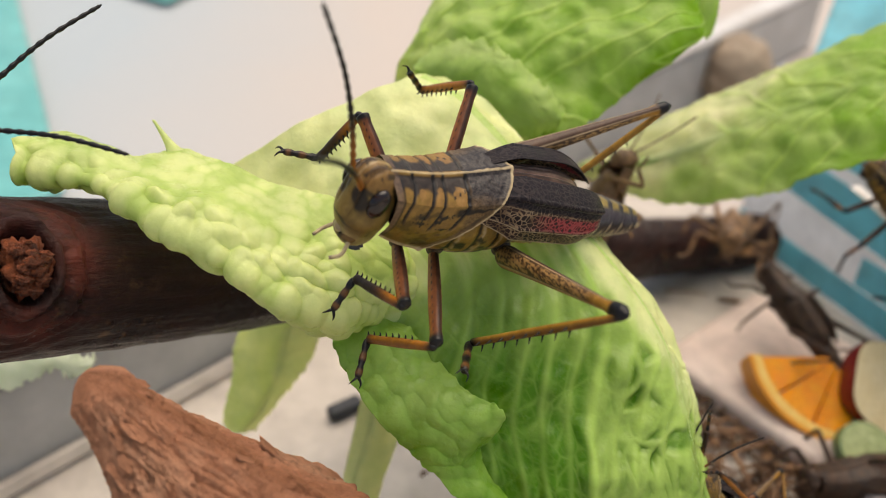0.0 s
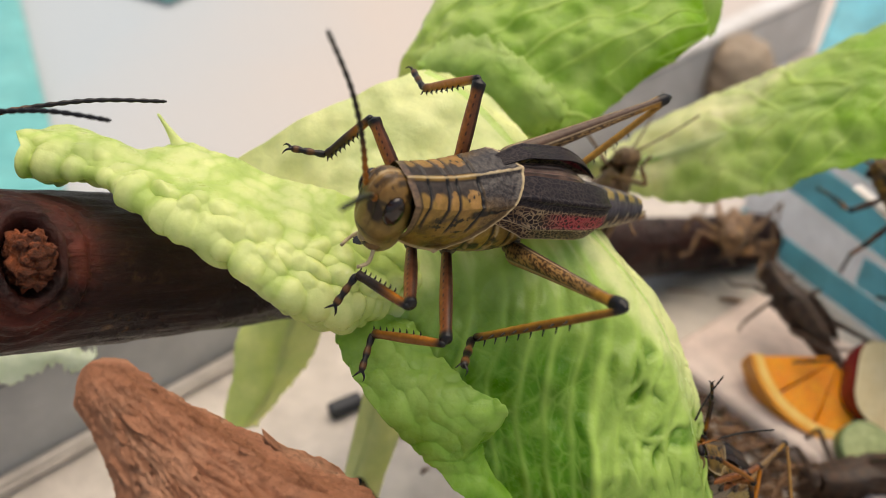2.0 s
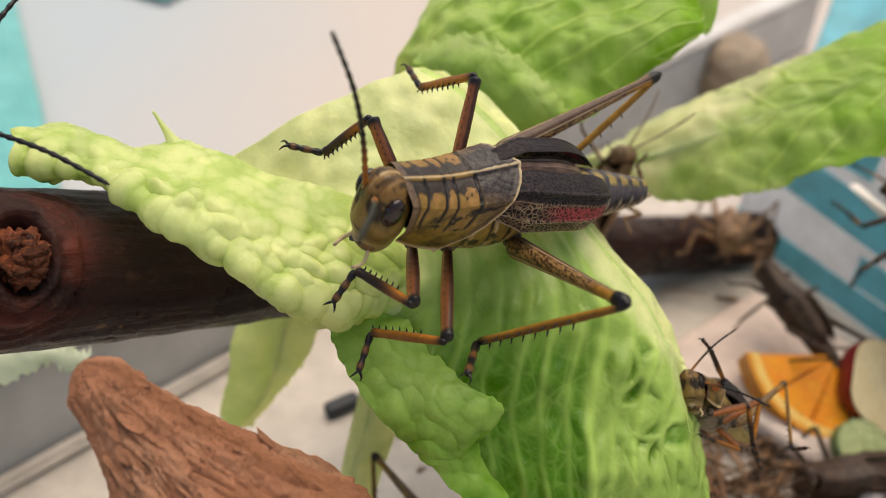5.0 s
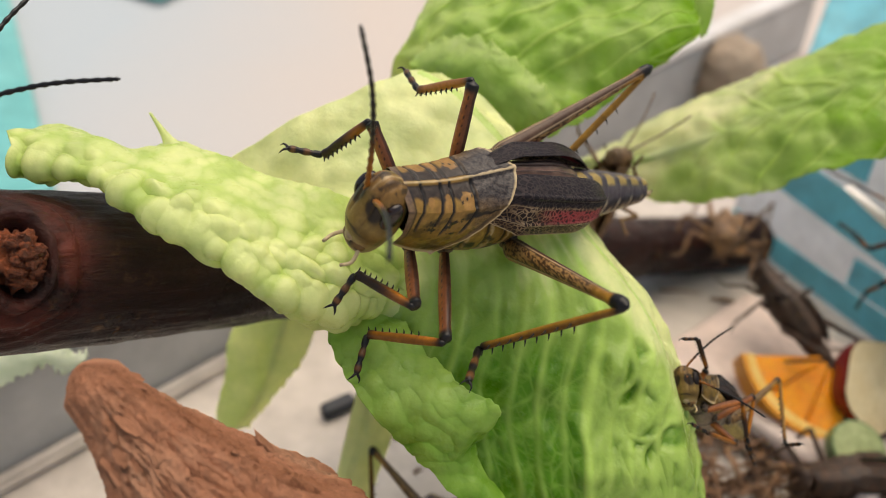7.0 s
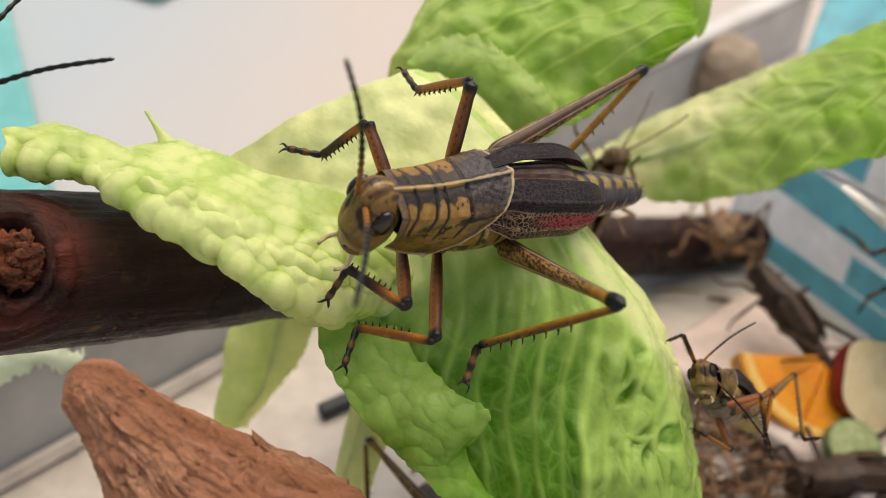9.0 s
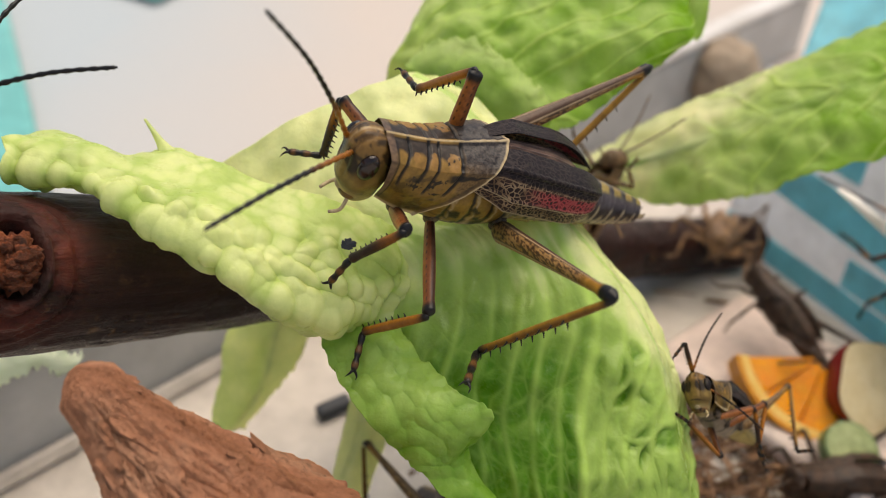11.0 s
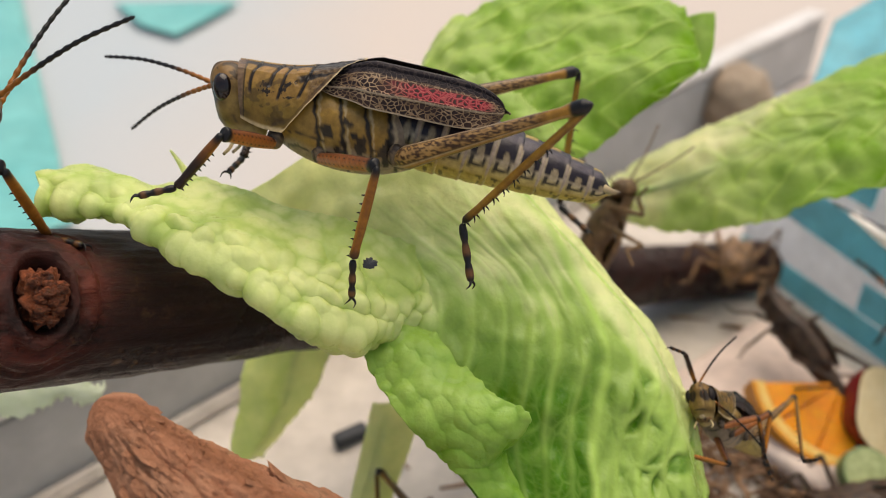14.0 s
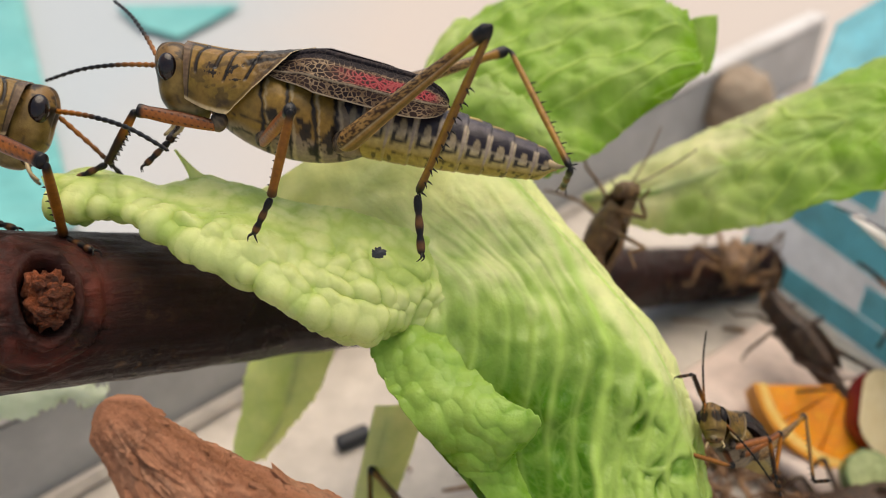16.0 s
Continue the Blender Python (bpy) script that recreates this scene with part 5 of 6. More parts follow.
leaf("lettuce_leaf", [
    ((-11.13, 17.50, -2.05), (-11.13, 17.50, -3.21)), ((-9.85, 17.50, -2.18), (-9.85, 17.50, -3.02)), ((-9.01, 17.50, -2.24), (-9.07, 17.50, -2.63)), ((-8.56, 17.50, -2.28), (-8.67, 17.60, -2.84)), ((-8.15, 17.60, -2.45), (-8.22, 17.60, -2.64))],
    "bleached torn lettuce scrap below the branch", M_LEAF_WHITE, 60, 30, bulge=0.1, blister=0.02, size=0.5, wave=0.06, pale=lambda u, v, p: 0.8, frill=0.35, seed=29.0)

leaf("lettuce_leaf", [
    ((5.77, 18.60, 6.45), (6.59, 18.60, 6.59)), ((5.81, 18.60, 5.90), (6.55, 18.60, 5.90)), ((5.90, 18.60, 5.42), (6.41, 18.60, 5.29)), ((6.08, 18.60, 5.19), (6.25, 18.60, 5.14))],
    "small bright lettuce tip hanging behind", M_LEAF_BACK, 30, 24, bulge=0.15, blister=0.02, size=0.5, wave=0.05, pale=lambda u, v, p: 0.3, frill=0.08, seed=33.0)

# ---- fruit on the board ----
M_BOARD = make_mottled("pinkish_cream_dish", (0.64, 0.49, 0.42), (0.74, 0.61, 0.54), 30, 0.5, 0.1, 0.0003)
M_FLESH = make_mottled("wet_orange_flesh", (0.93, 0.27, 0.002), (0.96, 0.38, 0.006), 160, 0.22, 0.6, 0.0008, fine=4)
M_PITH = make_mottled("orange_pith", (0.86, 0.48, 0.08), (0.90, 0.62, 0.20), 200, 0.6, 0.3, 0.0004)
M_RIND = make_mottled("orange_rind", (0.75, 0.26, 0.01), (0.80, 0.34, 0.02), 300, 0.4, 0.5, 0.0005)
M_APPLE = make_mottled("red_apple_skin", (0.16, 0.010, 0.012), (0.30, 0.030, 0.025), 90, 0.25, 0.1, 0.0002)
M_APPLE_IN = make_mottled("cream_apple_flesh", (0.66, 0.52, 0.28), (0.76, 0.64, 0.40), 90, 0.5, 0.2, 0.0003)
M_CUKE = make_mottled("cucumber_flesh", (0.22, 0.28, 0.10), (0.42, 0.46, 0.22), 160, 0.3, 0.3, 0.0004)
M_CUKE_SKIN = make_mottled("cucumber_skin", (0.10, 0.17, 0.06), (0.22, 0.30, 0.12), 160, 0.4, 0.2, 0.0003)


def wedge(name, r0, r1, a0, a1, z0, z1, n=28, round_=0.06):
    """A sector of a disc, lying flat."""
    bm = bmesh.new()
    ring = []
    for i in range(n + 1):
        a = radians(a0 + (a1 - a0) * i / n)
        ring.append((r1 * math.cos(a), r1 * math.sin(a)))
    inner = [(r0 * math.cos(radians(a)), r0 * math.sin(radians(a))) for a in np.linspace(a1, a0, n + 1)] if r0 > 0.01 else [(0, 0)]
    out = ring + inner
    low = [bm.verts.new((x * CM, y * CM, z0 * CM)) for x, y in out]
    top = [bm.verts.new((x * CM, y * CM, z1 * CM)) for x, y in out]
    k = len(out)
    f = bm.faces.new(top)
    bm.faces.new(low[::-1])
    for i in range(k):
        bm.faces.new((low[i], low[(i + 1) % k], top[(i + 1) % k], top[i]))
    bmesh.ops.bevel(bm, geom=[e for e in bm.edges if e.calc_length() > 0.0001 and abs(e.verts[0].co.z - e.verts[1].co.z) < 1e-6 and e.verts[0].co.z > z1 * CM - 1e-6], offset=round_ * CM, segments=2, affect='EDGES')
    bmesh.ops.recalc_face_normals(bm, faces=bm.faces)
    return bm


def orange_slice(m):
    g = thing("orange_slice", "juicy orange wedge with pale pith on the dish", "orange", m)
    part("rind", wedge("rind", 3.75, 3.95, 0, 92, 0, 1.25), M_RIND, g, "dimpled orange rind")
    part("pith", wedge("pith", 3.40, 3.74, 0, 92, 0, 1.24), M_PITH, g, "pale orange pith")
    for i in range(3):
        part("flesh_segment", wedge("flesh_segment", 0.25, 3.38, 1 + i * 30.3, 29.8 + i * 30.3, 0, 1.22, 14, 0.1), M_FLESH, g)
    return g


dish_at = Vector((11.54, 17.86, 0.00))
dish = thing("serving_board", "pinkish cream rectangular food dish on the tray floor", "dish", pose(dish_at.x * CM, dish_at.y * CM, 0, 0, 0, -52))
part("plate", bevelled_box(7.6, 5.6, 0.9, 0.3), M_BOARD, dish)
part("foot", bevelled_box(6.8, 4.8, 0.3, 0.1), M_BOARD, dish, m=pose(0, 0, 0))
orange_slice(stand(*(12.10, 24.60, -3.70), 64) @ pose(0, 0, 0, 0, 0, 178) @ Matrix.Scale(0.71, 4))


def apple_half(m):
    g = thing("apple_half", "cut apple half with dark red skin and cream flesh", "apple", m)

    def skin(u, v):
        th, a = math.pi / 2 * u, 2 * math.pi * v
        r = 2.9 * (1 + 0.05 * math.cos(5 * a))
        return (r * math.cos(th) * math.cos(a), r * math.cos(th) * math.sin(a), -2.5 * math.sin(th))
    part("skin", sheet("skin", 18, 40, skin, wrap=True), M_APPLE, g, "dark red apple skin")

    def cut(u, v):
        a = 2 * math.pi * v
        r = 2.86 * u * (1 + 0.05 * math.cos(5 * a))
        return (r * math.cos(a), r * math.sin(a), 0.02 - 0.12 * math.exp(-(u * 5) ** 2))
    part("flesh", sheet("flesh", 12, 40, cut, wrap=True), M_APPLE_IN, g, "cream apple flesh")
    return g


ap = Vector((13.25, 16.58, 1.50))
apple_half(pose(ap.x * CM, ap.y * CM, 1.75 * CM, 38, 30, 0) @ Matrix.Scale(0.52, 4))


def cucumber(m):
    g = thing("cucumber_slice", "round pale green cucumber slice with dark rind", "cucumber", m)
    part("flesh", wedge("flesh", 0, 1.75, 0, 359.9, 0, 0.9, 40, 0.05), M_CUKE, g, "pale green cucumber flesh")
    part("rind", wedge("rind", 1.76, 1.9, 0, 359.9, 0, 0.88, 40, 0.03), M_CUKE_SKIN, g, "dark green cucumber rind")
    return g


cu = Vector((11.81, 14.81, 1.40))
cucumber(pose(cu.x * CM, cu.y * CM, 1.0 * CM, 26, 8, 0) @ Matrix.Scale(0.43, 4))

# ---- small things on the tray floor ----
M_DARK = make_mottled("black_rubber", (0.018, 0.020, 0.024), (0.05, 0.055, 0.065), 80, 0.5, 0.1, 0.0003)
M_TWIG = make_mottled("dry_stalks", (0.045, 0.022, 0.012), (0.34, 0.18, 0.09), 110, 0.7, 0.4, 0.0004)
M_STONE = make_mottled("tan_pebble", (0.30, 0.22, 0.15), (0.42, 0.32, 0.23), 60, 0.6, 0.3, 0.0004)
pg = Vector((-3.36, 17.29, 0.00))
tagged(part("peg", bevelled_box(1.15, 0.5, 0.45, 0.12), M_DARK, m=pose(pg.x * CM, pg.y * CM, 0, 0, 0, 32)), "short black rubber peg on the tray floor", "peg")
st = Vector((16.22, 41.42, 1.00))
tagged(part("pebble", crumb("pebble", 2.0, 0.12, 2.0), M_STONE, m=pose(st.x * CM, st.y * CM, 1.7 * CM)), "smooth tan pebble beyond the leaves", "pebble")


def litter(n, cx, cy, sx, sy, seed):
    """Broken stalks and droppings strewn over the floor."""
    rnd = random.Random(seed)
    ms = []
    for i in range(n):
        x, y = rnd.gauss(cx, sx), rnd.gauss(cy, sy)
        a, ln = rnd.uniform(0, 6.28), rnd.uniform(0.4, 2.6) * (0.4 if rnd.random() < 0.5 else 1)
        h = rnd.uniform(0.05, 0.5)
        d = Vector((math.cos(a), math.sin(a), rnd.uniform(-0.05, 0.12)))
        p = Vector((x, y, h))
        r = rnd.uniform(0.03, 0.10)
        ms.append(tube("stalk", [p, p + d * ln * 0.5 + Vector((0, 0, rnd.uniform(-0.05, 0.12))), p + d * ln], lambda q: r * (1 - 0.4 * q), 5, 6))
    return join_meshes("litter", ms)


lt = Vector((9.73, 14.58, 0.00))
tagged(part("litter", litter(700, lt.x, lt.y, 3.8, 2.4, 3), M_TWIG), "brown dry stalks and droppings strewn on the floor", "litter", kind="stuff")


# a torn dark hole in the draped leaf, with ragged rim
def ragged_patch(name, r, seed):
    def shape(u, v):
        a = 2 * math.pi * v
        k = r * u * (1 + 0.55 * noise.noise(Vector((math.cos(a) * 2.2, math.sin(a) * 2.2, seed))) + 0.25 * noise.noise(Vector((math.cos(a) * 6, math.sin(a) * 6, seed))))
        return (k * math.cos(a), -0.03 * (1 - u), k * math.sin(a) * 0.75)
    return sheet(name, 6, 40, shape, wrap=True)


solid(part("chewed_hole", ragged_patch("chewed_hole", 0.12, 3.0), M_DARK, tongue, "ragged black chewed spot", m=Matrix.Translation(Vector((-1.50, 12.55, 0.16)) * CM)), 0.03)


leaf("leaf_sliver", [((-5.19, 13.50, 2.38), (-5.17, 13.50, 2.38)), ((-5.03, 13.50, 2.08), (-4.94, 13.50, 2.11)), ((-4.93, 13.45, 1.80), (-4.66, 13.45, 1.86)), ((-5.00, 13.30, 1.50), (-4.10, 13.30, 1.52))],
     "", M_LEAF_TIP, 20, 8, bulge=0.03, blister=0.0, wave=0.02, pale=lambda u, v, p: 0.9, net=0.0, thick=0.03, parent=tongue, seed=41.0)


# ---- the insects ----
main_insect, main_parts = grasshopper("large ochre and black lubber grasshopper climbing on lettuce", stand(0.7, 12.9, 0.8, 0, 0, 180))


def facing(x, d, u, fwd, up, scale=1.0):
    """A pose in the leaning frame with the insect's head towards fwd and its back towards up."""
    f = Vector(fwd).normalized()
    y = Vector(up).cross(f).normalized()
    m = Matrix((f, y, f.cross(y))).transposed().to_4x4()
    m.translation = Vector((x, d, u)) * CM
    return LEAN @ m @ Matrix.Scale(scale, 4)


grasshopper("dusky grasshopper clinging behind the lettuce leaf", facing(*(3.95, 20.20, 1.15), (0.40, -0.35, 0.80), (0.75, 0.55, 0.1), 0.6), coat=M_FAWN)
grasshopper("rusty brown grasshopper resting on the branch", facing(*(10.55, 28.60, 0.62), (-0.35, -0.85, -0.2), (0.1, -0.57, 0.82), 0.72), coat=M_FAWN)
grasshopper("dark brown grasshopper climbing over the fruit dish", facing(*(11.20, 24.80, -2.0), (-0.36, 0.40, 0.75), (0.4, -0.75, 0.45), 0.64), coat=M_RUST)
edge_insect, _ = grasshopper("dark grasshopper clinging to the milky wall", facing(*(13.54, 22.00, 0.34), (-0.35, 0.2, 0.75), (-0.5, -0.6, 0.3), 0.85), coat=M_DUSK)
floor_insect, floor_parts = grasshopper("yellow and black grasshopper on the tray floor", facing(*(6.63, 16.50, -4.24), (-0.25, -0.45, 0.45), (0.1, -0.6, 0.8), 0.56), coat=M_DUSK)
grasshopper("dark brown grasshopper among the litter", facing(*(11.42, 21.50, -6.45), (-0.8, -0.3, 0.1), (0.1, -0.6, 0.8), 0.72), coat=M_RUST)
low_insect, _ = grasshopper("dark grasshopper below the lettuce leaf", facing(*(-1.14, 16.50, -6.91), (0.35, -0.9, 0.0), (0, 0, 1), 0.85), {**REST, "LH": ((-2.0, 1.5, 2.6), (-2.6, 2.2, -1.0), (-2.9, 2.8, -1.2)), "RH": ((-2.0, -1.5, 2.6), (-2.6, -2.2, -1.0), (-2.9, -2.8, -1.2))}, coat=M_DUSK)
left_insect, left_parts = grasshopper("orange-legged grasshopper coming along the branch", facing(-10.9, 12.6, 1.6, (0.95, -0.05, 0.1), (0, -0.5, 0.87), 1.08))


for i in (0, 1):  # its long leading leg
    left_parts["RF" + str(i)].data = MESH["M"][i]


# ---- movement ----
def at_time(rows, t):
    """Row values at t, by a smooth curve through the rows."""
    if t <= rows[0][0]:
        return rows[0][1:]
    for i in range(len(rows) - 1):
        if t <= rows[i + 1][0]:
            t0, t1 = rows[i][0], rows[i + 1][0]
            p0, p1 = np.array(rows[i][1:], float), np.array(rows[i + 1][1:], float)
            a, b = max(i - 1, 0), min(i + 2, len(rows) - 1)
            pa, pb = np.array(rows[a][1:], float), np.array(rows[b][1:], float)
            h = t1 - t0
            s0 = (p1 - pa) / max(t1 - rows[a][0], 1e-6)
            s1 = (pb - p0) / max(rows[b][0] - t0, 1e-6)
            lim = np.abs(p1 - p0) * 2.0 / h + 1e-9
            s0, s1 = np.clip(s0, -lim, lim), np.clip(s1, -lim, lim)
            f = (t - t0) / h
            return tuple((2 * f ** 3 - 3 * f * f + 1) * p0 + (f ** 3 - 2 * f * f + f) * h * s0 + (-2 * f ** 3 + 3 * f * f) * p1 + (f ** 3 - f * f) * h * s1)
    return rows[-1][1:]


TIMES = [i * 0.1 for i in range(161)]


def animate(insect, parts, course, steps, feelers, nods, scale=1.0, longer={}):
    """Keys an insect along its course (place, turn, bend of the abdomen), its feet, feelers and head."""
    quats = []
    for r in course:
        q = Euler([radians(a) for a in r[4:7]]).to_quaternion()
        if quats:
            q.make_compatible(Quaternion(quats[-1][1:]))
        quats.append((r[0], *q))
    places = [r[:4] for r in course]
    tails = [(r[0], r[7]) for r in course]
    keyed = {"head", "abdomen", *feelers, *(k + str(i) for k in steps for i in range(3))}
    rows = {k: [] for k in keyed}
    body_rows = []
    for t in TIMES:
        m = Quaternion(at_time(quats, t)).normalized().to_matrix().to_4x4()
        m.translation = Vector(at_time(places, t))
        inv = Matrix.Scale(1 / scale, 4) @ m.inverted()
        shown = m.copy()
        shown.translation = m.translation * CM
        body_rows.append((t, LEAN @ shown))
        rows["abdomen"].append((t, pose(-0.4 * CM, 0, 0.02 * CM, 0, at_time(tails, t)[0], 0)))
        nod = at_time(nods, t)
        rows["head"].append((t, pose(2.3 * CM, 0, 0.1 * CM, nod[1], nod[0], nod[2]) @ pose(-2.3 * CM, 0, -0.1 * CM)))
        for key, track in steps.items():
            v = at_time([(r[0], *r[1], *r[2], *r[3]) for r in track], t)
            knee, ankle, claw = (inv @ Vector(v[i:i + 3]) for i in (0, 3, 6))
            hip = Vector(HIP[key])
            l1, l2, l3 = LENGTH[key[1]]
            if key in longer:
                l1, l2 = l1 * longer[key], l2 * longer[key]
            toe = claw - ankle
            knee, ankle = bend_leg(hip, knee, ankle, l1, l2)
            rows[key + "0"].append((t, segment_pose(hip, knee, (0, 0, 1))))
            rows[key + "1"].append((t, segment_pose(knee, ankle, (knee - (hip + ankle) * 0.5))))
            rows[key + "2"].append((t, segment_pose(ankle, ankle + toe, (0, 0, 1))))
        for key, track in feelers.items():
            tip = inv @ Vector(at_time([(r[0], *r[1]) for r in track], t))
            base = rows["head"][-1][1] @ (Vector((2.78, 0.13 if key == "AL" else -0.13, 0.16)) * CM) / CM
            rows[key].append((t, segment_pose(base, tip, (0, 0, 1))))
    walk(insect, body_rows)
    for key in rows:
        walk(parts[key], rows[key])


def motions():
    steps, feelers = {}, {}
    course = [  # seconds, place, turn, bend of the abdomen
        (0.0, 0.65, 12.72, 0.80, -57.3, -1.8, -136.8, -1),
        (1.5, 0.75, 12.99, 0.75, -57.4, 0.1, -135.7, 0),
        (3.5, 0.83, 12.81, 0.78, -56.0, 2.7, -135.6, 1),
        (7.0, 0.83, 13.19, 0.80, -56.7, 3.7, -137.4, 4),
        (9.0, 0.79, 12.88, 0.76, -60.7, 4.5, -137.3, 2),
        (11.5, 0.77, 13.14, 1.40, -56.7, -8.4, -142.1, -1),
        (12.0, 0.50, 12.84, 1.79, -54.1, -13.8, -144.4, 0),
        (12.5, -0.14, 12.88, 2.23, -48.1, -17.6, -150.3, -2),
        (13.0, -0.72, 12.89, 2.48, -35.5, -18.4, -160.0, -2),
        (13.5, -1.07, 13.01, 2.66, -20.5, -15.0, -172.2, -1),
        (14.0, -1.31, 12.85, 2.83, -12.3, -12.0, -177.3, -6),
        (14.5, -1.45, 13.20, 2.99, -17.8, -7.1, 179.5, -13),
        (15.0, -1.76, 13.20, 3.05, -3.0, -5.7, -177.2, -12),
        (15.5, -2.32, 13.64, 3.29, -2.0, -11.3, -176.5, -4),
        (16.0, -2.33, 12.90, 3.10, -8.6, -13.6, -172.5, 0),
    ]
    steps['LF'] = [  # seconds, knee, ankle, claw
        (0.0, (-0.60, 10.91, -0.75), (-1.41, 11.77, -0.36), (-1.80, 11.65, -0.93)),
        (1.5, (-0.59, 11.15, -0.84), (-1.45, 11.95, -0.40), (-1.85, 11.84, -0.97)),
        (3.5, (-0.51, 10.93, -0.84), (-1.40, 11.65, -0.34), (-1.79, 11.54, -0.91)),
        (7.0, (-0.41, 11.40, -0.87), (-1.37, 12.05, -0.39), (-1.76, 11.94, -0.96)),
        (9.0, (-0.50, 11.09, -0.85), (-1.41, 11.73, -0.30), (-1.80, 11.84, -0.87)),
        (11.5, (-0.59, 11.13, 0.56), (-1.37, 11.90, -0.03), (-1.82, 12.25, -0.44)),
        (12.0, (-1.44, 10.85, 1.24), (-2.32, 11.71, 1.03), (-2.99, 11.53, 1.09)),
        (12.5, (-1.94, 10.96, 1.62), (-2.46, 11.92, 1.01), (-3.16, 11.89, 0.96)),
        (13.0, (-2.43, 11.04, 2.00), (-2.52, 11.97, 1.17), (-3.17, 11.89, 0.93)),
        (13.5, (-2.78, 11.55, 2.85), (-3.82, 11.75, 2.28), (-4.35, 11.75, 2.84)),
        (14.0, (-3.47, 11.27, 2.32), (-4.34, 11.74, 1.56), (-5.01, 11.59, 1.39)),
        (14.5, (-3.54, 11.78, 2.42), (-4.40, 12.43, 1.78), (-5.04, 12.17, 1.64)),
        (15.0, (-3.51, 11.47, 2.84), (-3.82, 12.20, 1.88), (-4.45, 12.04, 1.61)),
        (15.5, (-3.90, 12.30, 3.81), (-4.95, 12.60, 3.85), (-5.69, 12.60, 4.22)),
        (16.0, (-5.34, 12.36, 3.00), (-6.08, 12.94, 2.18), (-6.71, 12.91, 1.88)),
    ]
    steps['LM'] = [  # seconds, knee, ankle, claw
        (0.0, (-0.15, 11.15, -1.35), (-1.29, 12.41, -1.37), (-1.44, 12.03, -2.06)),
        (1.5, (-0.09, 11.41, -1.41), (-1.29, 12.60, -1.39), (-1.45, 12.20, -2.06)),
        (3.5, (-0.02, 11.21, -1.40), (-1.21, 12.42, -1.37), (-1.43, 12.09, -2.06)),
        (7.0, (0.03, 11.68, -1.44), (-1.26, 12.78, -1.42), (-1.45, 12.55, -2.16)),
        (9.0, (-0.07, 11.34, -1.38), (-1.35, 12.46, -1.28), (-1.55, 12.08, -1.95)),
        (11.5, (-0.18, 11.82, -0.85), (-1.22, 13.06, -1.38), (-1.37, 12.84, -2.14)),
        (12.0, (-0.28, 11.68, -0.50), (-0.98, 12.96, -1.37), (-0.97, 12.83, -2.16)),
        (12.5, (-0.18, 11.31, 0.65), (-1.42, 12.42, 0.31), (-1.59, 12.44, -0.47)),
        (13.0, (-0.58, 11.30, 1.02), (-1.61, 12.43, 0.28), (-1.76, 12.38, -0.51)),
        (13.5, (-0.83, 11.32, 1.42), (-1.65, 12.37, 0.37), (-1.73, 12.32, -0.43)),
        (14.0, (-1.06, 11.04, 1.76), (-1.55, 11.91, 0.39), (-1.62, 12.21, -0.35)),
        (14.5, (-1.07, 11.58, 1.88), (-1.56, 12.06, 0.32), (-1.64, 12.51, -0.33)),
        (15.0, (-1.58, 11.19, 2.84), (-1.69, 12.64, 1.96), (-1.50, 13.32, 1.60)),
        (15.5, (-2.46, 11.39, 2.78), (-3.08, 12.28, 1.47), (-3.46, 12.56, 0.83)),
        (16.0, (-2.35, 10.75, 2.62), (-2.91, 11.82, 1.43), (-3.29, 12.05, 0.77)),
    ]
    steps['LH'] = [  # seconds, knee, ankle, claw
        (0.0, (2.33, 9.78, -0.78), (0.35, 12.21, -1.42), (0.24, 11.13, -1.78)),
        (1.5, (2.31, 10.02, -0.78), (0.34, 12.45, -1.44), (0.17, 11.37, -1.80)),
        (3.5, (2.33, 9.82, -0.77), (0.42, 12.29, -1.48), (0.25, 11.23, -1.89)),
        (7.0, (2.48, 10.26, -0.79), (0.60, 12.71, -1.63), (0.35, 11.71, -2.13)),
        (9.0, (2.41, 9.99, -0.75), (0.61, 12.50, -1.58), (0.35, 11.52, -2.12)),
        (11.5, (2.37, 10.20, -0.62), (0.65, 12.68, -1.67), (0.42, 11.63, -2.09)),
        (12.0, (2.15, 9.96, -0.54), (0.63, 12.54, -1.65), (0.40, 11.43, -1.84)),
        (12.5, (1.84, 10.20, -0.44), (0.63, 12.87, -1.72), (0.51, 11.72, -1.74)),
        (13.0, (1.67, 10.24, -0.19), (0.84, 12.96, -1.66), (0.67, 11.84, -1.82)),
        (13.5, (2.46, 10.85, 0.95), (1.75, 13.28, -0.99), (2.01, 12.53, -1.83)),
        (14.0, (2.00, 10.04, 2.45), (0.21, 12.26, 0.98), (0.37, 12.23, -0.16)),
        (14.5, (2.25, 10.91, 2.15), (-0.40, 12.50, 1.32), (-0.57, 12.49, 0.18)),
        (15.0, (1.64, 10.37, 3.13), (-0.39, 12.28, 1.57), (-0.47, 12.30, 0.42)),
        (15.5, (1.03, 11.00, 3.77), (-0.55, 12.65, 1.53), (-0.51, 12.67, 0.38)),
        (16.0, (0.58, 9.89, 3.54), (-0.57, 12.05, 1.48), (-0.50, 12.07, 0.33)),
    ]
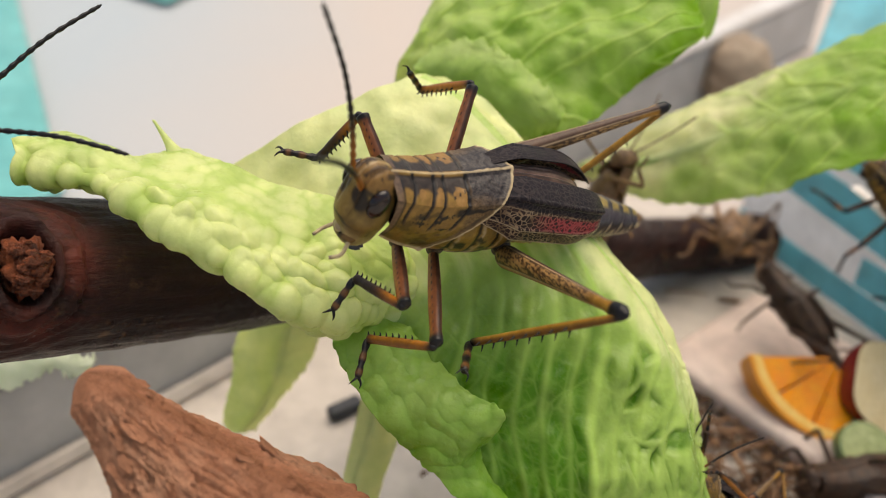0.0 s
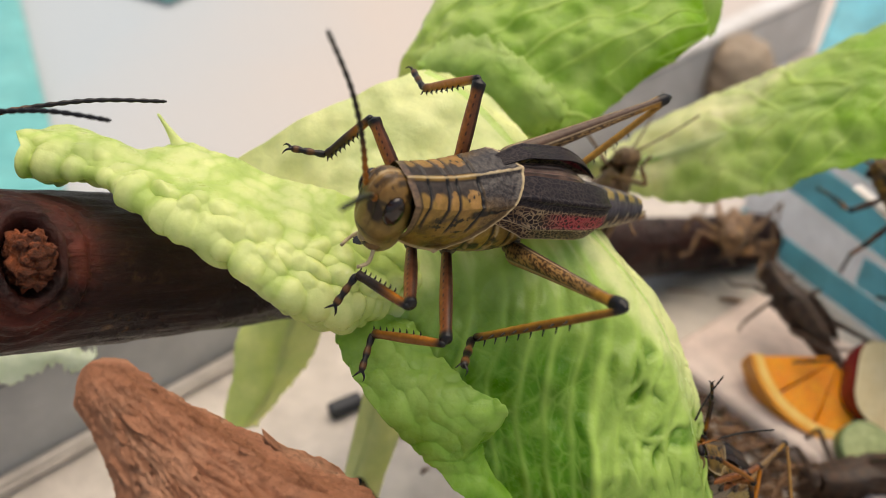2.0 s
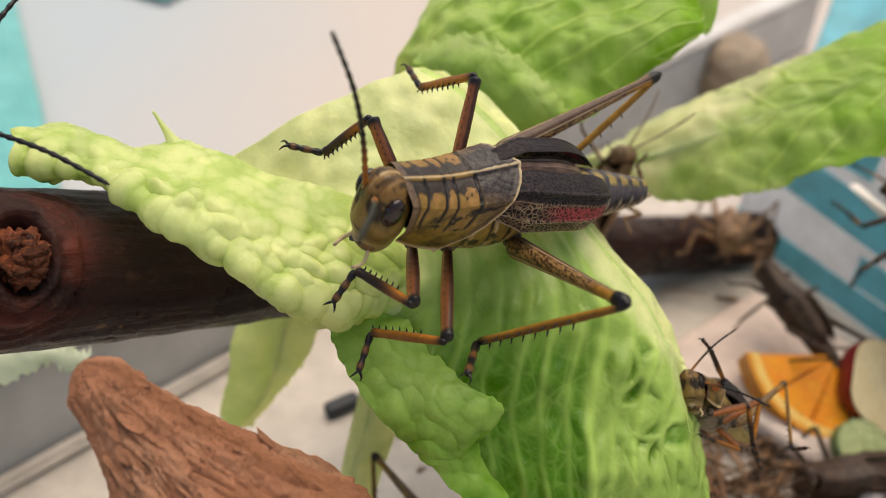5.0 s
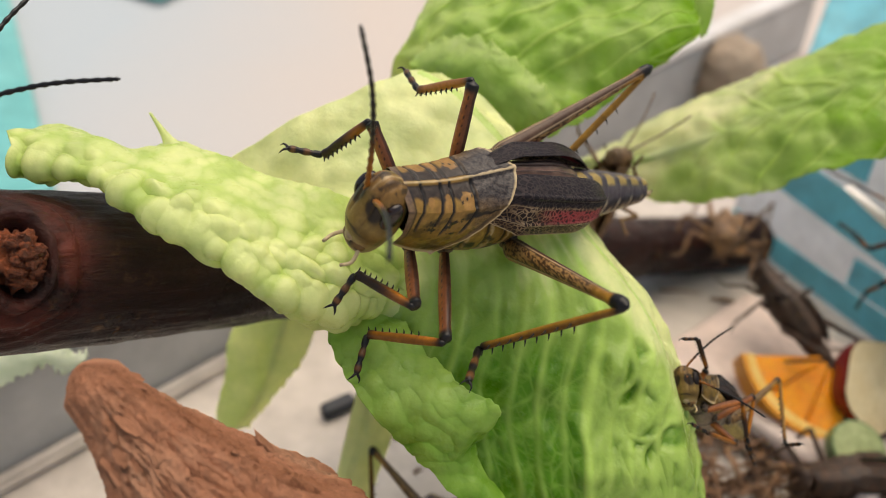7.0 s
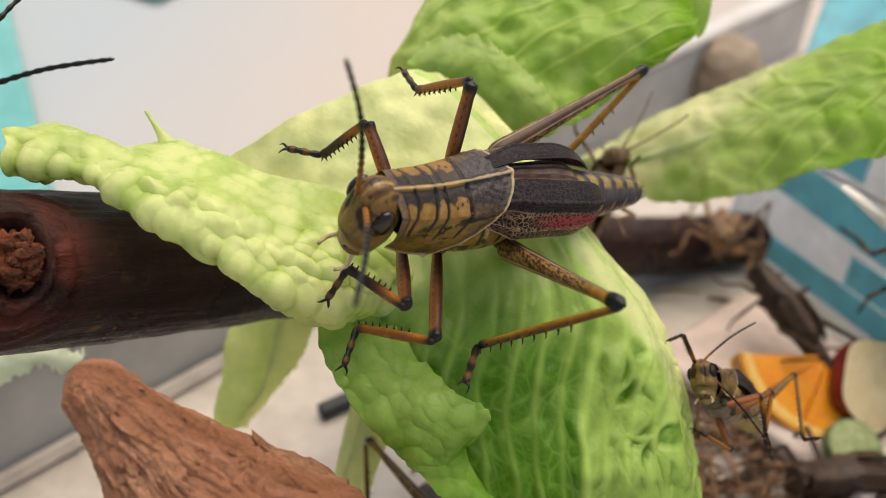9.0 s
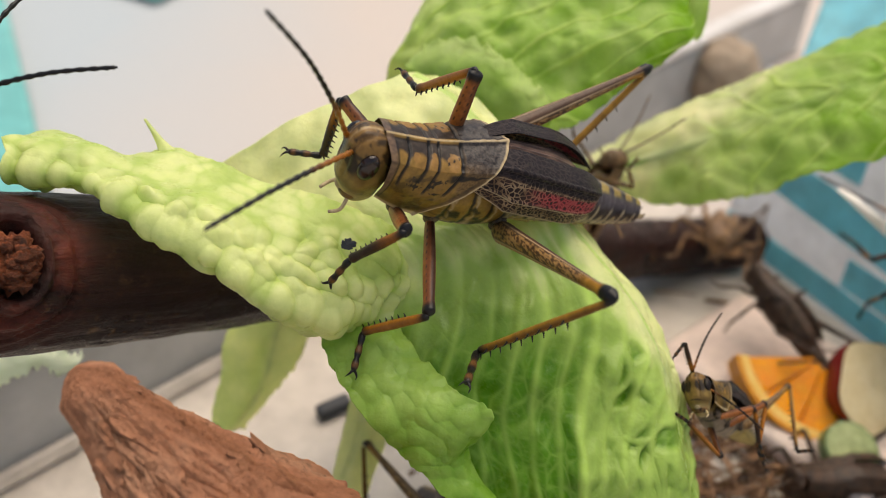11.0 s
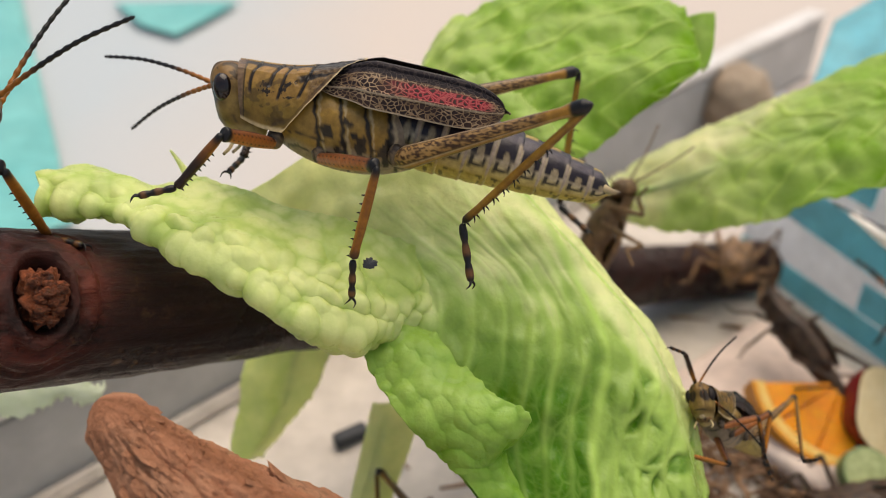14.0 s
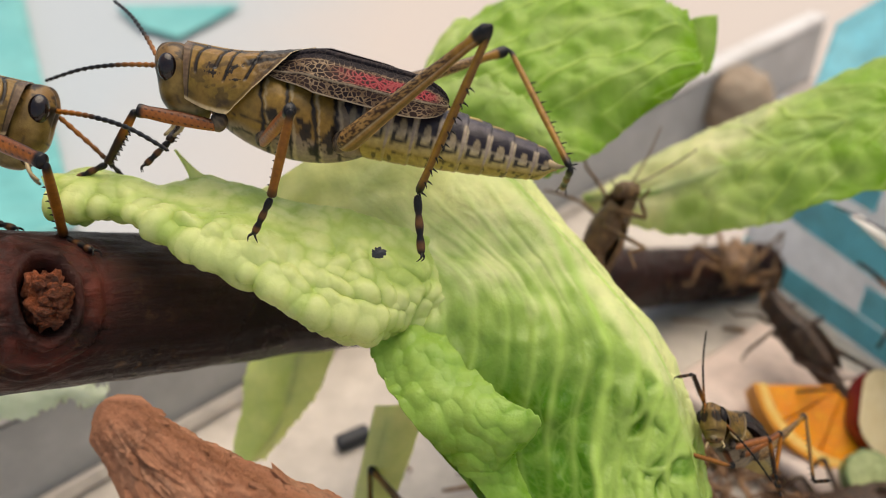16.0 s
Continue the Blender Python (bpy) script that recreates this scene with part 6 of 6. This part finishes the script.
    steps['RF'] = [  # seconds, knee, ankle, claw
        (0.0, (-1.32, 11.99, 2.22), (-2.12, 12.73, 1.60), (-2.79, 12.56, 1.72)),
        (1.5, (-1.24, 12.03, 2.10), (-2.07, 12.80, 1.58), (-2.74, 12.64, 1.68)),
        (3.5, (-1.18, 12.05, 2.04), (-2.06, 12.80, 1.56), (-2.72, 12.64, 1.70)),
        (7.0, (-1.15, 12.17, 2.05), (-2.02, 12.94, 1.58), (-2.69, 12.78, 1.70)),
        (9.0, (-1.16, 12.26, 2.04), (-2.01, 13.07, 1.59), (-2.68, 12.91, 1.71)),
        (11.5, (-1.74, 12.76, 2.66), (-2.04, 13.52, 1.71), (-2.72, 13.37, 1.77)),
        (12.0, (-1.86, 12.72, 3.26), (-2.26, 13.56, 2.42), (-2.67, 12.99, 2.32)),
        (12.5, (-2.39, 12.97, 3.83), (-3.31, 13.60, 4.40), (-3.53, 13.97, 4.95)),
        (13.0, (-2.74, 14.04, 3.30), (-3.02, 13.42, 2.26), (-3.41, 12.96, 1.89)),
        (13.5, (-3.26, 14.39, 3.36), (-3.53, 13.73, 2.33), (-3.91, 13.24, 2.01)),
        (14.0, (-3.65, 14.24, 3.39), (-3.80, 13.63, 2.32), (-3.95, 13.06, 1.93)),
        (14.5, (-3.98, 14.57, 3.39), (-3.90, 13.91, 2.34), (-4.06, 13.38, 1.90)),
        (15.0, (-4.09, 14.55, 3.37), (-4.08, 13.95, 2.28), (-4.00, 13.43, 1.81)),
        (15.5, (-3.81, 12.49, 2.99), (-4.03, 13.40, 2.16), (-3.84, 12.86, 1.75)),
        (16.0, (-5.03, 13.94, 3.40), (-5.00, 12.99, 2.58), (-5.49, 12.96, 2.08)),
    ]
    steps['RM'] = [  # seconds, knee, ankle, claw
        (0.0, (0.46, 12.82, 2.85), (-0.47, 14.23, 3.03), (-0.69, 13.50, 3.26)),
        (1.5, (0.46, 11.83, 2.59), (-0.46, 13.25, 2.78), (-0.72, 13.79, 3.30)),
        (3.5, (0.50, 12.84, 2.81), (-0.48, 14.21, 2.96), (-0.77, 14.72, 3.51)),
        (7.0, (0.49, 12.22, 2.69), (-0.44, 13.64, 2.82), (-0.73, 14.17, 3.35)),
        (9.0, (0.50, 11.77, 2.59), (-0.40, 13.21, 2.73), (-0.70, 13.75, 3.24)),
        (11.5, (0.59, 11.64, 2.95), (-0.35, 13.04, 2.77), (-0.67, 13.61, 3.24)),
        (12.0, (0.62, 13.50, 3.71), (-0.25, 14.87, 3.21), (-0.66, 14.21, 3.38)),
        (12.5, (0.13, 11.46, 3.39), (-0.33, 13.01, 2.88), (-0.65, 13.73, 3.04)),
        (13.0, (-0.25, 11.87, 3.71), (-0.46, 13.47, 3.16), (-0.65, 14.24, 3.13)),
        (13.5, (-0.91, 12.21, 4.11), (-1.02, 13.81, 3.53), (-1.08, 13.22, 2.99)),
        (14.0, (-1.70, 14.46, 4.31), (-1.46, 13.24, 3.14), (-1.65, 13.97, 2.88)),
        (14.5, (-2.25, 14.97, 4.38), (-1.96, 13.78, 3.20), (-2.00, 13.28, 2.58)),
        (15.0, (-2.71, 14.95, 4.25), (-2.37, 13.68, 3.17), (-2.39, 13.17, 2.55)),
        (15.5, (-3.05, 15.51, 4.42), (-2.70, 14.27, 3.31), (-2.71, 13.78, 2.68)),
        (16.0, (-3.62, 14.76, 4.13), (-3.19, 13.44, 3.16), (-3.45, 14.08, 2.76)),
    ]
    steps['RH'] = [  # seconds, knee, ankle, claw
        (0.0, (4.12, 14.09, 2.69), (1.63, 14.89, 0.85), (1.11, 13.88, 0.70)),
        (1.5, (4.14, 14.35, 2.79), (1.58, 14.73, 0.90), (1.06, 13.72, 0.73)),
        (3.5, (4.07, 14.26, 3.01), (1.69, 15.16, 1.07), (1.16, 14.15, 0.90)),
        (7.0, (3.94, 14.42, 3.43), (1.74, 14.81, 1.14), (1.18, 13.85, 0.83)),
        (9.0, (3.88, 14.25, 3.38), (1.71, 14.64, 1.06), (1.22, 13.64, 0.81)),
        (11.5, (4.17, 14.69, 3.55), (1.89, 15.15, 1.36), (1.30, 14.21, 1.07)),
        (12.0, (4.13, 14.42, 3.41), (1.99, 15.60, 1.35), (1.43, 14.63, 1.10)),
        (12.5, (3.74, 14.18, 3.14), (2.19, 16.41, 1.44), (1.61, 15.45, 1.19)),
        (13.0, (3.25, 13.83, 3.18), (2.36, 16.48, 1.62), (1.77, 15.54, 1.36)),
        (13.5, (2.89, 14.02, 3.59), (2.64, 16.73, 1.92), (2.25, 15.70, 1.57)),
        (14.0, (2.52, 14.36, 4.06), (2.38, 16.43, 1.62), (3.00, 15.77, 0.90)),
        (14.5, (2.39, 14.72, 4.30), (2.48, 16.41, 1.59), (2.94, 15.59, 0.92)),
        (15.0, (2.10, 14.11, 4.24), (2.41, 15.89, 1.60), (2.35, 16.90, 1.25)),
        (15.5, (1.56, 14.82, 4.31), (2.47, 16.76, 1.94), (2.35, 17.80, 1.70)),
        (16.0, (1.18, 14.89, 4.70), (2.13, 13.36, 2.05), (2.10, 14.42, 1.78)),
    ]
    feelers['AL'] = [  # seconds, tip
        (0.0, (-1.33, 7.78, 1.01)),
        (1.5, (-1.14, 8.01, 0.53)),
        (3.5, (-1.15, 7.86, 0.17)),
        (7.0, (-0.59, 8.39, -0.12)),
        (9.0, (-0.90, 8.18, -0.60)),
        (11.5, (-3.15, 9.37, 0.66)),
        (12.0, (-3.32, 8.99, 1.49)),
        (12.5, (-4.12, 9.53, 1.76)),
        (13.0, (-4.62, 9.76, 2.01)),
        (13.5, (-5.95, 14.26, 3.17)),
        (14.0, (-6.18, 14.40, 3.04)),
        (14.5, (-6.83, 13.65, 2.38)),
        (15.0, (-7.06, 13.79, 2.44)),
        (15.5, (-7.77, 14.06, 3.52)),
        (16.0, (-7.57, 13.65, 3.86)),
    ]
    feelers['AR'] = [  # seconds, tip
        (0.0, (-1.33, 8.44, 2.79)),
        (1.5, (-1.35, 8.62, 2.59)),
        (3.5, (-1.46, 8.31, 2.25)),
        (7.0, (-0.96, 8.94, 2.56)),
        (9.0, (-1.02, 8.36, 2.05)),
        (11.5, (-2.25, 8.82, 2.91)),
        (12.0, (-2.56, 8.51, 2.52)),
        (12.5, (-3.05, 9.07, 1.96)),
        (13.0, (-3.55, 9.65, 1.93)),
        (13.5, (-6.50, 13.14, 4.19)),
        (14.0, (-6.54, 13.97, 4.34)),
        (14.5, (-6.83, 14.44, 3.23)),
        (15.0, (-7.20, 14.27, 3.54)),
        (15.5, (-7.71, 13.87, 5.04)),
        (16.0, (-6.63, 14.33, 5.63)),
    ]
    nods = [(0, -8, 16, 0), (1.5, 2, 18, 0), (3.5, 4, 18, 0), (7, -14, 12, 0), (9, -8, 12, 0), (11.5, 6, 5, 0), (12, 10, 2, 0), (12.5, 14, 0, 0), (13, 14, 0, 0), (13.5, 14, 0, 0), (14, 14, 0, 0), (14.5, 16, 0, 0), (15, 16, 0, 0), (15.5, 14, 0, 0), (16, 14, 0, 0)]
    animate(main_insect, main_parts, course, steps, feelers, nods)

    # the newcomer on the branch
    steps, feelers = {}, {}
    course = [(t, x, d, u, *turn, 0) for t, (x, d, u), turn in (
        (0.0, (-10.58, 11.60, 2.02), (0, 6, -4)), (3.5, (-10.58, 11.60, 2.06), (0, 6, -4)), (7.0, (-10.61, 11.60, 2.06), (0, 6, -4)), (11.5, (-10.58, 11.60, 2.14), (0, 4, -4)), (13.0, (-10.46, 11.60, 2.57), (0, 2, -4)),
        (14.0, (-10.37, 11.60, 2.87), (0, 2, 5)), (14.5, (-10.52, 11.60, 3.02), (0, 2, 12)), (15.0, (-10.06, 11.60, 3.13), (0, 4, 18)), (15.5, (-9.95, 11.60, 3.24), (0, 5, 24)), (16.0, (-9.70, 11.60, 3.24), (0, 6, 26)))]
    steps["RF"] = [
        (0.0, (-9.77, 11.20, 1.16), (-10.28, 12.20, 0.68), (-9.83, 12.20, 0.55)), (12.3, (-8.94, 11.20, 1.49), (-9.20, 12.20, 0.77), (-8.66, 12.20, 0.64)), (12.7, (-7.29, 11.20, 1.74), (-7.31, 12.20, 1.27), (-6.59, 12.20, 1.00)),
        (13.0, (-6.55, 11.20, 1.33), (-6.97, 12.60, 0.91), (-6.11, 12.50, 0.68)), (13.5, (-6.32, 11.20, 1.37), (-6.90, 12.60, 0.86), (-6.07, 12.50, 0.65)), (14.5, (-6.18, 11.20, 1.50), (-6.79, 12.60, 0.83), (-5.88, 12.50, 0.59)), (15.0, (-6.00, 11.20, 1.50), (-6.70, 12.60, 0.88), (-5.97, 12.50, 0.59)),
        (15.5, (-5.77, 11.20, 1.44), (-6.71, 12.60, 0.89), (-6.02, 12.50, 0.59)), (16.0, (-5.62, 11.20, 1.43), (-6.71, 12.70, 0.88), (-6.02, 12.50, 0.59))]
    steps["RM"] = [(0.0, (-10.26, 11.20, 1.41), (-9.93, 11.20, 0.75), (-9.44, 11.20, 0.59)), (13.0, (-10.10, 11.20, 1.58), (-9.77, 11.20, 0.92), (-9.35, 11.20, 0.75)), (16.0, (-9.02, 11.00, 1.39), (-9.11, 11.20, 0.75), (-8.78, 11.20, 0.50))]
    steps["LF"] = [(0.0, (-9.69, 12.60, 1.77), (-9.56, 12.80, 0.95), (-9.09, 12.80, 0.76)), (13.0, (-9.69, 12.60, 1.87), (-9.56, 12.80, 1.05), (-9.09, 12.80, 0.86)), (16.0, (-8.39, 12.60, 1.96), (-8.24, 12.80, 1.23), (-7.77, 12.80, 1.09))]
    feelers["AL"] = [
        (0.0, (-5.65, 12.60, 4.17)), (0.5, (-6.35, 12.60, 4.18)), (1.0, (-5.42, 12.60, 4.04)), (1.5, (-5.32, 12.60, 3.42)), (2.0, (-4.68, 12.60, 2.43)), (2.5, (-4.93, 12.60, 3.14)), (3.0, (-5.49, 12.60, 2.92)), (3.5, (-5.88, 12.60, 4.09)), (4.0, (-6.76, 12.60, 4.37)),
        (6.5, (-6.49, 12.60, 4.17)), (7.0, (-6.63, 12.60, 4.18)), (9.0, (-6.70, 12.60, 4.18)), (11.5, (-6.53, 12.60, 4.28)), (13.0, (-6.16, 12.60, 3.72)), (13.5, (-6.72, 12.60, 3.63)),
        (14.0, (-6.53, 12.60, 4.74)), (14.5, (-5.42, 12.60, 4.46)), (15.0, (-4.58, 12.60, 2.98)), (15.5, (-5.19, 11.00, 2.46)), (16.0, (-6.29, 13.40, 2.13))]
    feelers["AR"] = [
        (0.0, (-4.02, 10.80, 1.38)), (0.5, (-3.98, 10.80, 2.12)), (1.0, (-4.01, 10.80, 1.38)), (1.5, (-4.22, 10.80, 1.33)), (2.0, (-4.79, 10.40, 1.75)), (2.5, (-5.15, 10.20, 1.10)), (3.0, (-4.14, 10.80, 1.16)), (3.5, (-4.34, 10.60, 0.22)), (4.2, (-4.48, 10.60, 0.15)),
        (6.5, (-4.14, 10.80, 2.08)), (7.0, (-4.26, 10.80, 2.45)), (8.0, (-4.31, 10.80, 2.54)), (9.0, (-4.42, 10.80, 2.72)), (11.5, (-4.31, 10.80, 2.60)), (12.0, (-4.42, 10.80, 2.39)), (12.5, (-4.72, 10.80, 1.52)), (13.0, (-4.25, 10.80, 2.39)),
        (13.5, (-4.27, 10.80, 2.96)), (14.0, (-4.87, 10.80, 3.86)), (14.5, (-4.72, 10.80, 3.73)), (15.0, (-5.21, 10.60, 1.57)), (15.5, (-4.78, 10.00, 2.36)), (16.0, (-3.53, 10.80, 1.80))]
    animate(left_insect, left_parts, course, steps, feelers, [(0, 0, 0, 0), (16, 0, 0, 0)], 1.08, {"RF": 1.38})

    # the one that clings to the rear edge of the leaf
    turn = (14, -25, -128)
    course = [(t, x, d, u, *turn, 0) for t, (x, d, u) in (
        (0.0, (5.16, 15.20, -4.94)), (1.5, (5.19, 15.20, -4.71)), (3.5, (5.31, 15.20, -3.31)), (7.0, (5.24, 15.20, -3.06)), (9.0, (5.66, 15.20, -2.97)), (11.5, (5.57, 15.20, -3.21)),
        (12.0, (5.53, 15.20, -3.26)), (13.0, (5.37, 15.20, -3.02)), (14.5, (5.51, 15.20, -2.81)), (16.0, (5.60, 15.20, -3.18)))]
    feelers = {"AL": [(0.0, (6.30, 14.00, -3.08)), (3.5, (7.06, 14.50, -3.25)), (7.0, (6.20, 14.00, -3.24)), (9.0, (5.78, 14.00, -3.29)), (12.5, (6.58, 14.50, -3.62)), (16.0, (5.68, 14.00, -3.50))],
               "AR": [(0.0, (5.76, 15.00, -1.65)), (3.5, (6.01, 15.00, -1.28)), (7.0, (6.14, 15.00, -1.09)), (9.0, (7.09, 15.00, -0.75)), (12.0, (5.20, 15.00, -0.75)), (13.0, (5.87, 15.00, -1.28)), (14.5, (5.76, 15.00, -0.70)), (16.0, (5.03, 15.00, -0.31))]}
    steps = {"RF": [(0.0, (5.17, 14.30, -3.36), (5.00, 14.20, -2.60), (5.08, 14.20, -2.08)), (3.5, (5.12, 14.30, -2.73), (4.96, 14.20, -2.08), (4.80, 14.00, -1.74)), (7.0, (5.00, 14.20, -2.08), (4.65, 14.00, -1.64), (4.41, 13.90, -1.63)),
                    (9.0, (4.94, 14.20, -1.51), (4.36, 13.90, -1.42), (4.13, 13.80, -1.49)), (12.0, (5.14, 14.20, -1.45), (4.46, 13.90, -1.37), (4.26, 13.80, -1.62)), (13.0, (5.14, 14.20, -1.35), (4.31, 13.90, -1.12), (4.15, 13.80, -0.75)),
                    (14.5, (5.13, 14.20, -1.29), (4.26, 13.90, -1.18), (3.97, 13.80, -1.23)), (16.0, (5.27, 14.20, -1.46), (4.31, 13.90, -1.36), (4.02, 13.80, -1.39))],
             "RM": [(0.0, (5.33, 14.30, -4.41), (5.00, 14.20, -4.07), (4.70, 14.00, -4.01)), (7.0, (5.49, 14.30, -3.68), (4.77, 13.90, -3.32), (4.55, 13.80, -3.19)), (9.0, (5.70, 14.30, -4.10), (4.74, 13.80, -3.34), (4.68, 14.30, -3.35)),
                    (12.0, (5.14, 14.20, -3.65), (4.51, 14.20, -3.07), (4.16, 13.70, -2.83)), (14.5, (5.29, 14.20, -3.39), (4.19, 14.00, -3.24), (3.76, 13.50, -3.09)), (16.0, (5.48, 14.20, -3.42), (4.19, 14.00, -3.13), (3.71, 13.50, -3.00))]}
    for key, reach in (("LF", ((0.5, -0.7, 0.1), (0.5, -0.7, -0.5), (0.6, -0.7, -0.8))), ("LM", ((0.6, -0.3, 0.1), (0.6, -0.4, -0.7), (0.7, -0.5, -1.0)))):
        steps[key] = [(r[0], *(tuple(r[i + 1] + o[i] for i in range(3)) for o in reach)) for r in course]
    animate(floor_insect, floor_parts, course, steps, feelers, [(0, 0, 0, 0), (7, 6, 0, 5), (9, -4, 0, -6), (12.5, 4, 0, 0), (16, 0, 0, 6)], 0.56)

    # insects that only shift a little
    walk(edge_insect, [(0.0, facing(*(13.63, 22.00, 0.66), (-0.55, 0.2, 0.75), (-0.5, -0.6, 0.3))), (3.5, facing(*(13.87, 22.00, 0.50), (-0.50, 0.2, 0.75), (-0.5, -0.6, 0.3))),
                       (7.0, facing(*(14.52, 22.00, -0.63), (-0.45, 0.2, 0.75), (-0.5, -0.6, 0.3))), (16.0, facing(*(14.84, 22.00, -0.96), (-0.45, 0.2, 0.75), (-0.5, -0.6, 0.3)))])
    low = ((0.0, (0.40, 16.50, -7.95)), (1.5, (0.40, 16.50, -7.46)), (3.5, (0.83, 16.50, -6.91)), (7.0, (0.95, 16.50, -6.55)), (9.0, (0.89, 16.50, -6.28)), (12.5, (0.89, 16.50, -6.34)), (16.0, (0.58, 16.50, -6.25)))
    walk(low_insect, [(t, facing(*at, (0.35, -0.9, 0.0), (0, 0, 1))) for t, at in low])

    # the leaves give under the feet
    tip = Vector((-7.60, 13.50, 1.95)) * CM

    def swung(a, dx, du):
        return LEAN @ Matrix.Translation(tip + Vector((dx, 0, du)) * CM) @ pose(0, 0, 0, 0, a, 0) @ Matrix.Translation(-tip)
    walk(tongue, [(t, swung(-a, dx, du)) for t, a, dx, du in ((0.0, 0, 0, 0), (7.0, 0.3, 0.03, 0.0), (9.0, 0.6, 0.0, 0.02), (11.5, 0.2, 0.02, -0.08), (12.5, 0.6, 0.10, -0.05), (13.5, 1.4, 0.10, 0.0), (14.5, 2.4, 0.10, 0.0), (15.0, 4.0, 0.12, 0.0), (16.0, 4.0, 0.13, -0.04))])
    walk(fold, [(t, LEAN @ Matrix.Translation(Vector((dx, 0, du)) * CM)) for t, dx, du in ((0.0, 0, 0), (7.0, 0, 0), (9.0, -0.12, -0.08), (11.5, 0.05, 0.0), (12.0, 0.25, 0.2), (12.5, 0.35, 0.38), (14.5, 0.42, 0.38), (15.0, 0.52, 0.36), (16.0, 0.50, 0.36))])


motions()
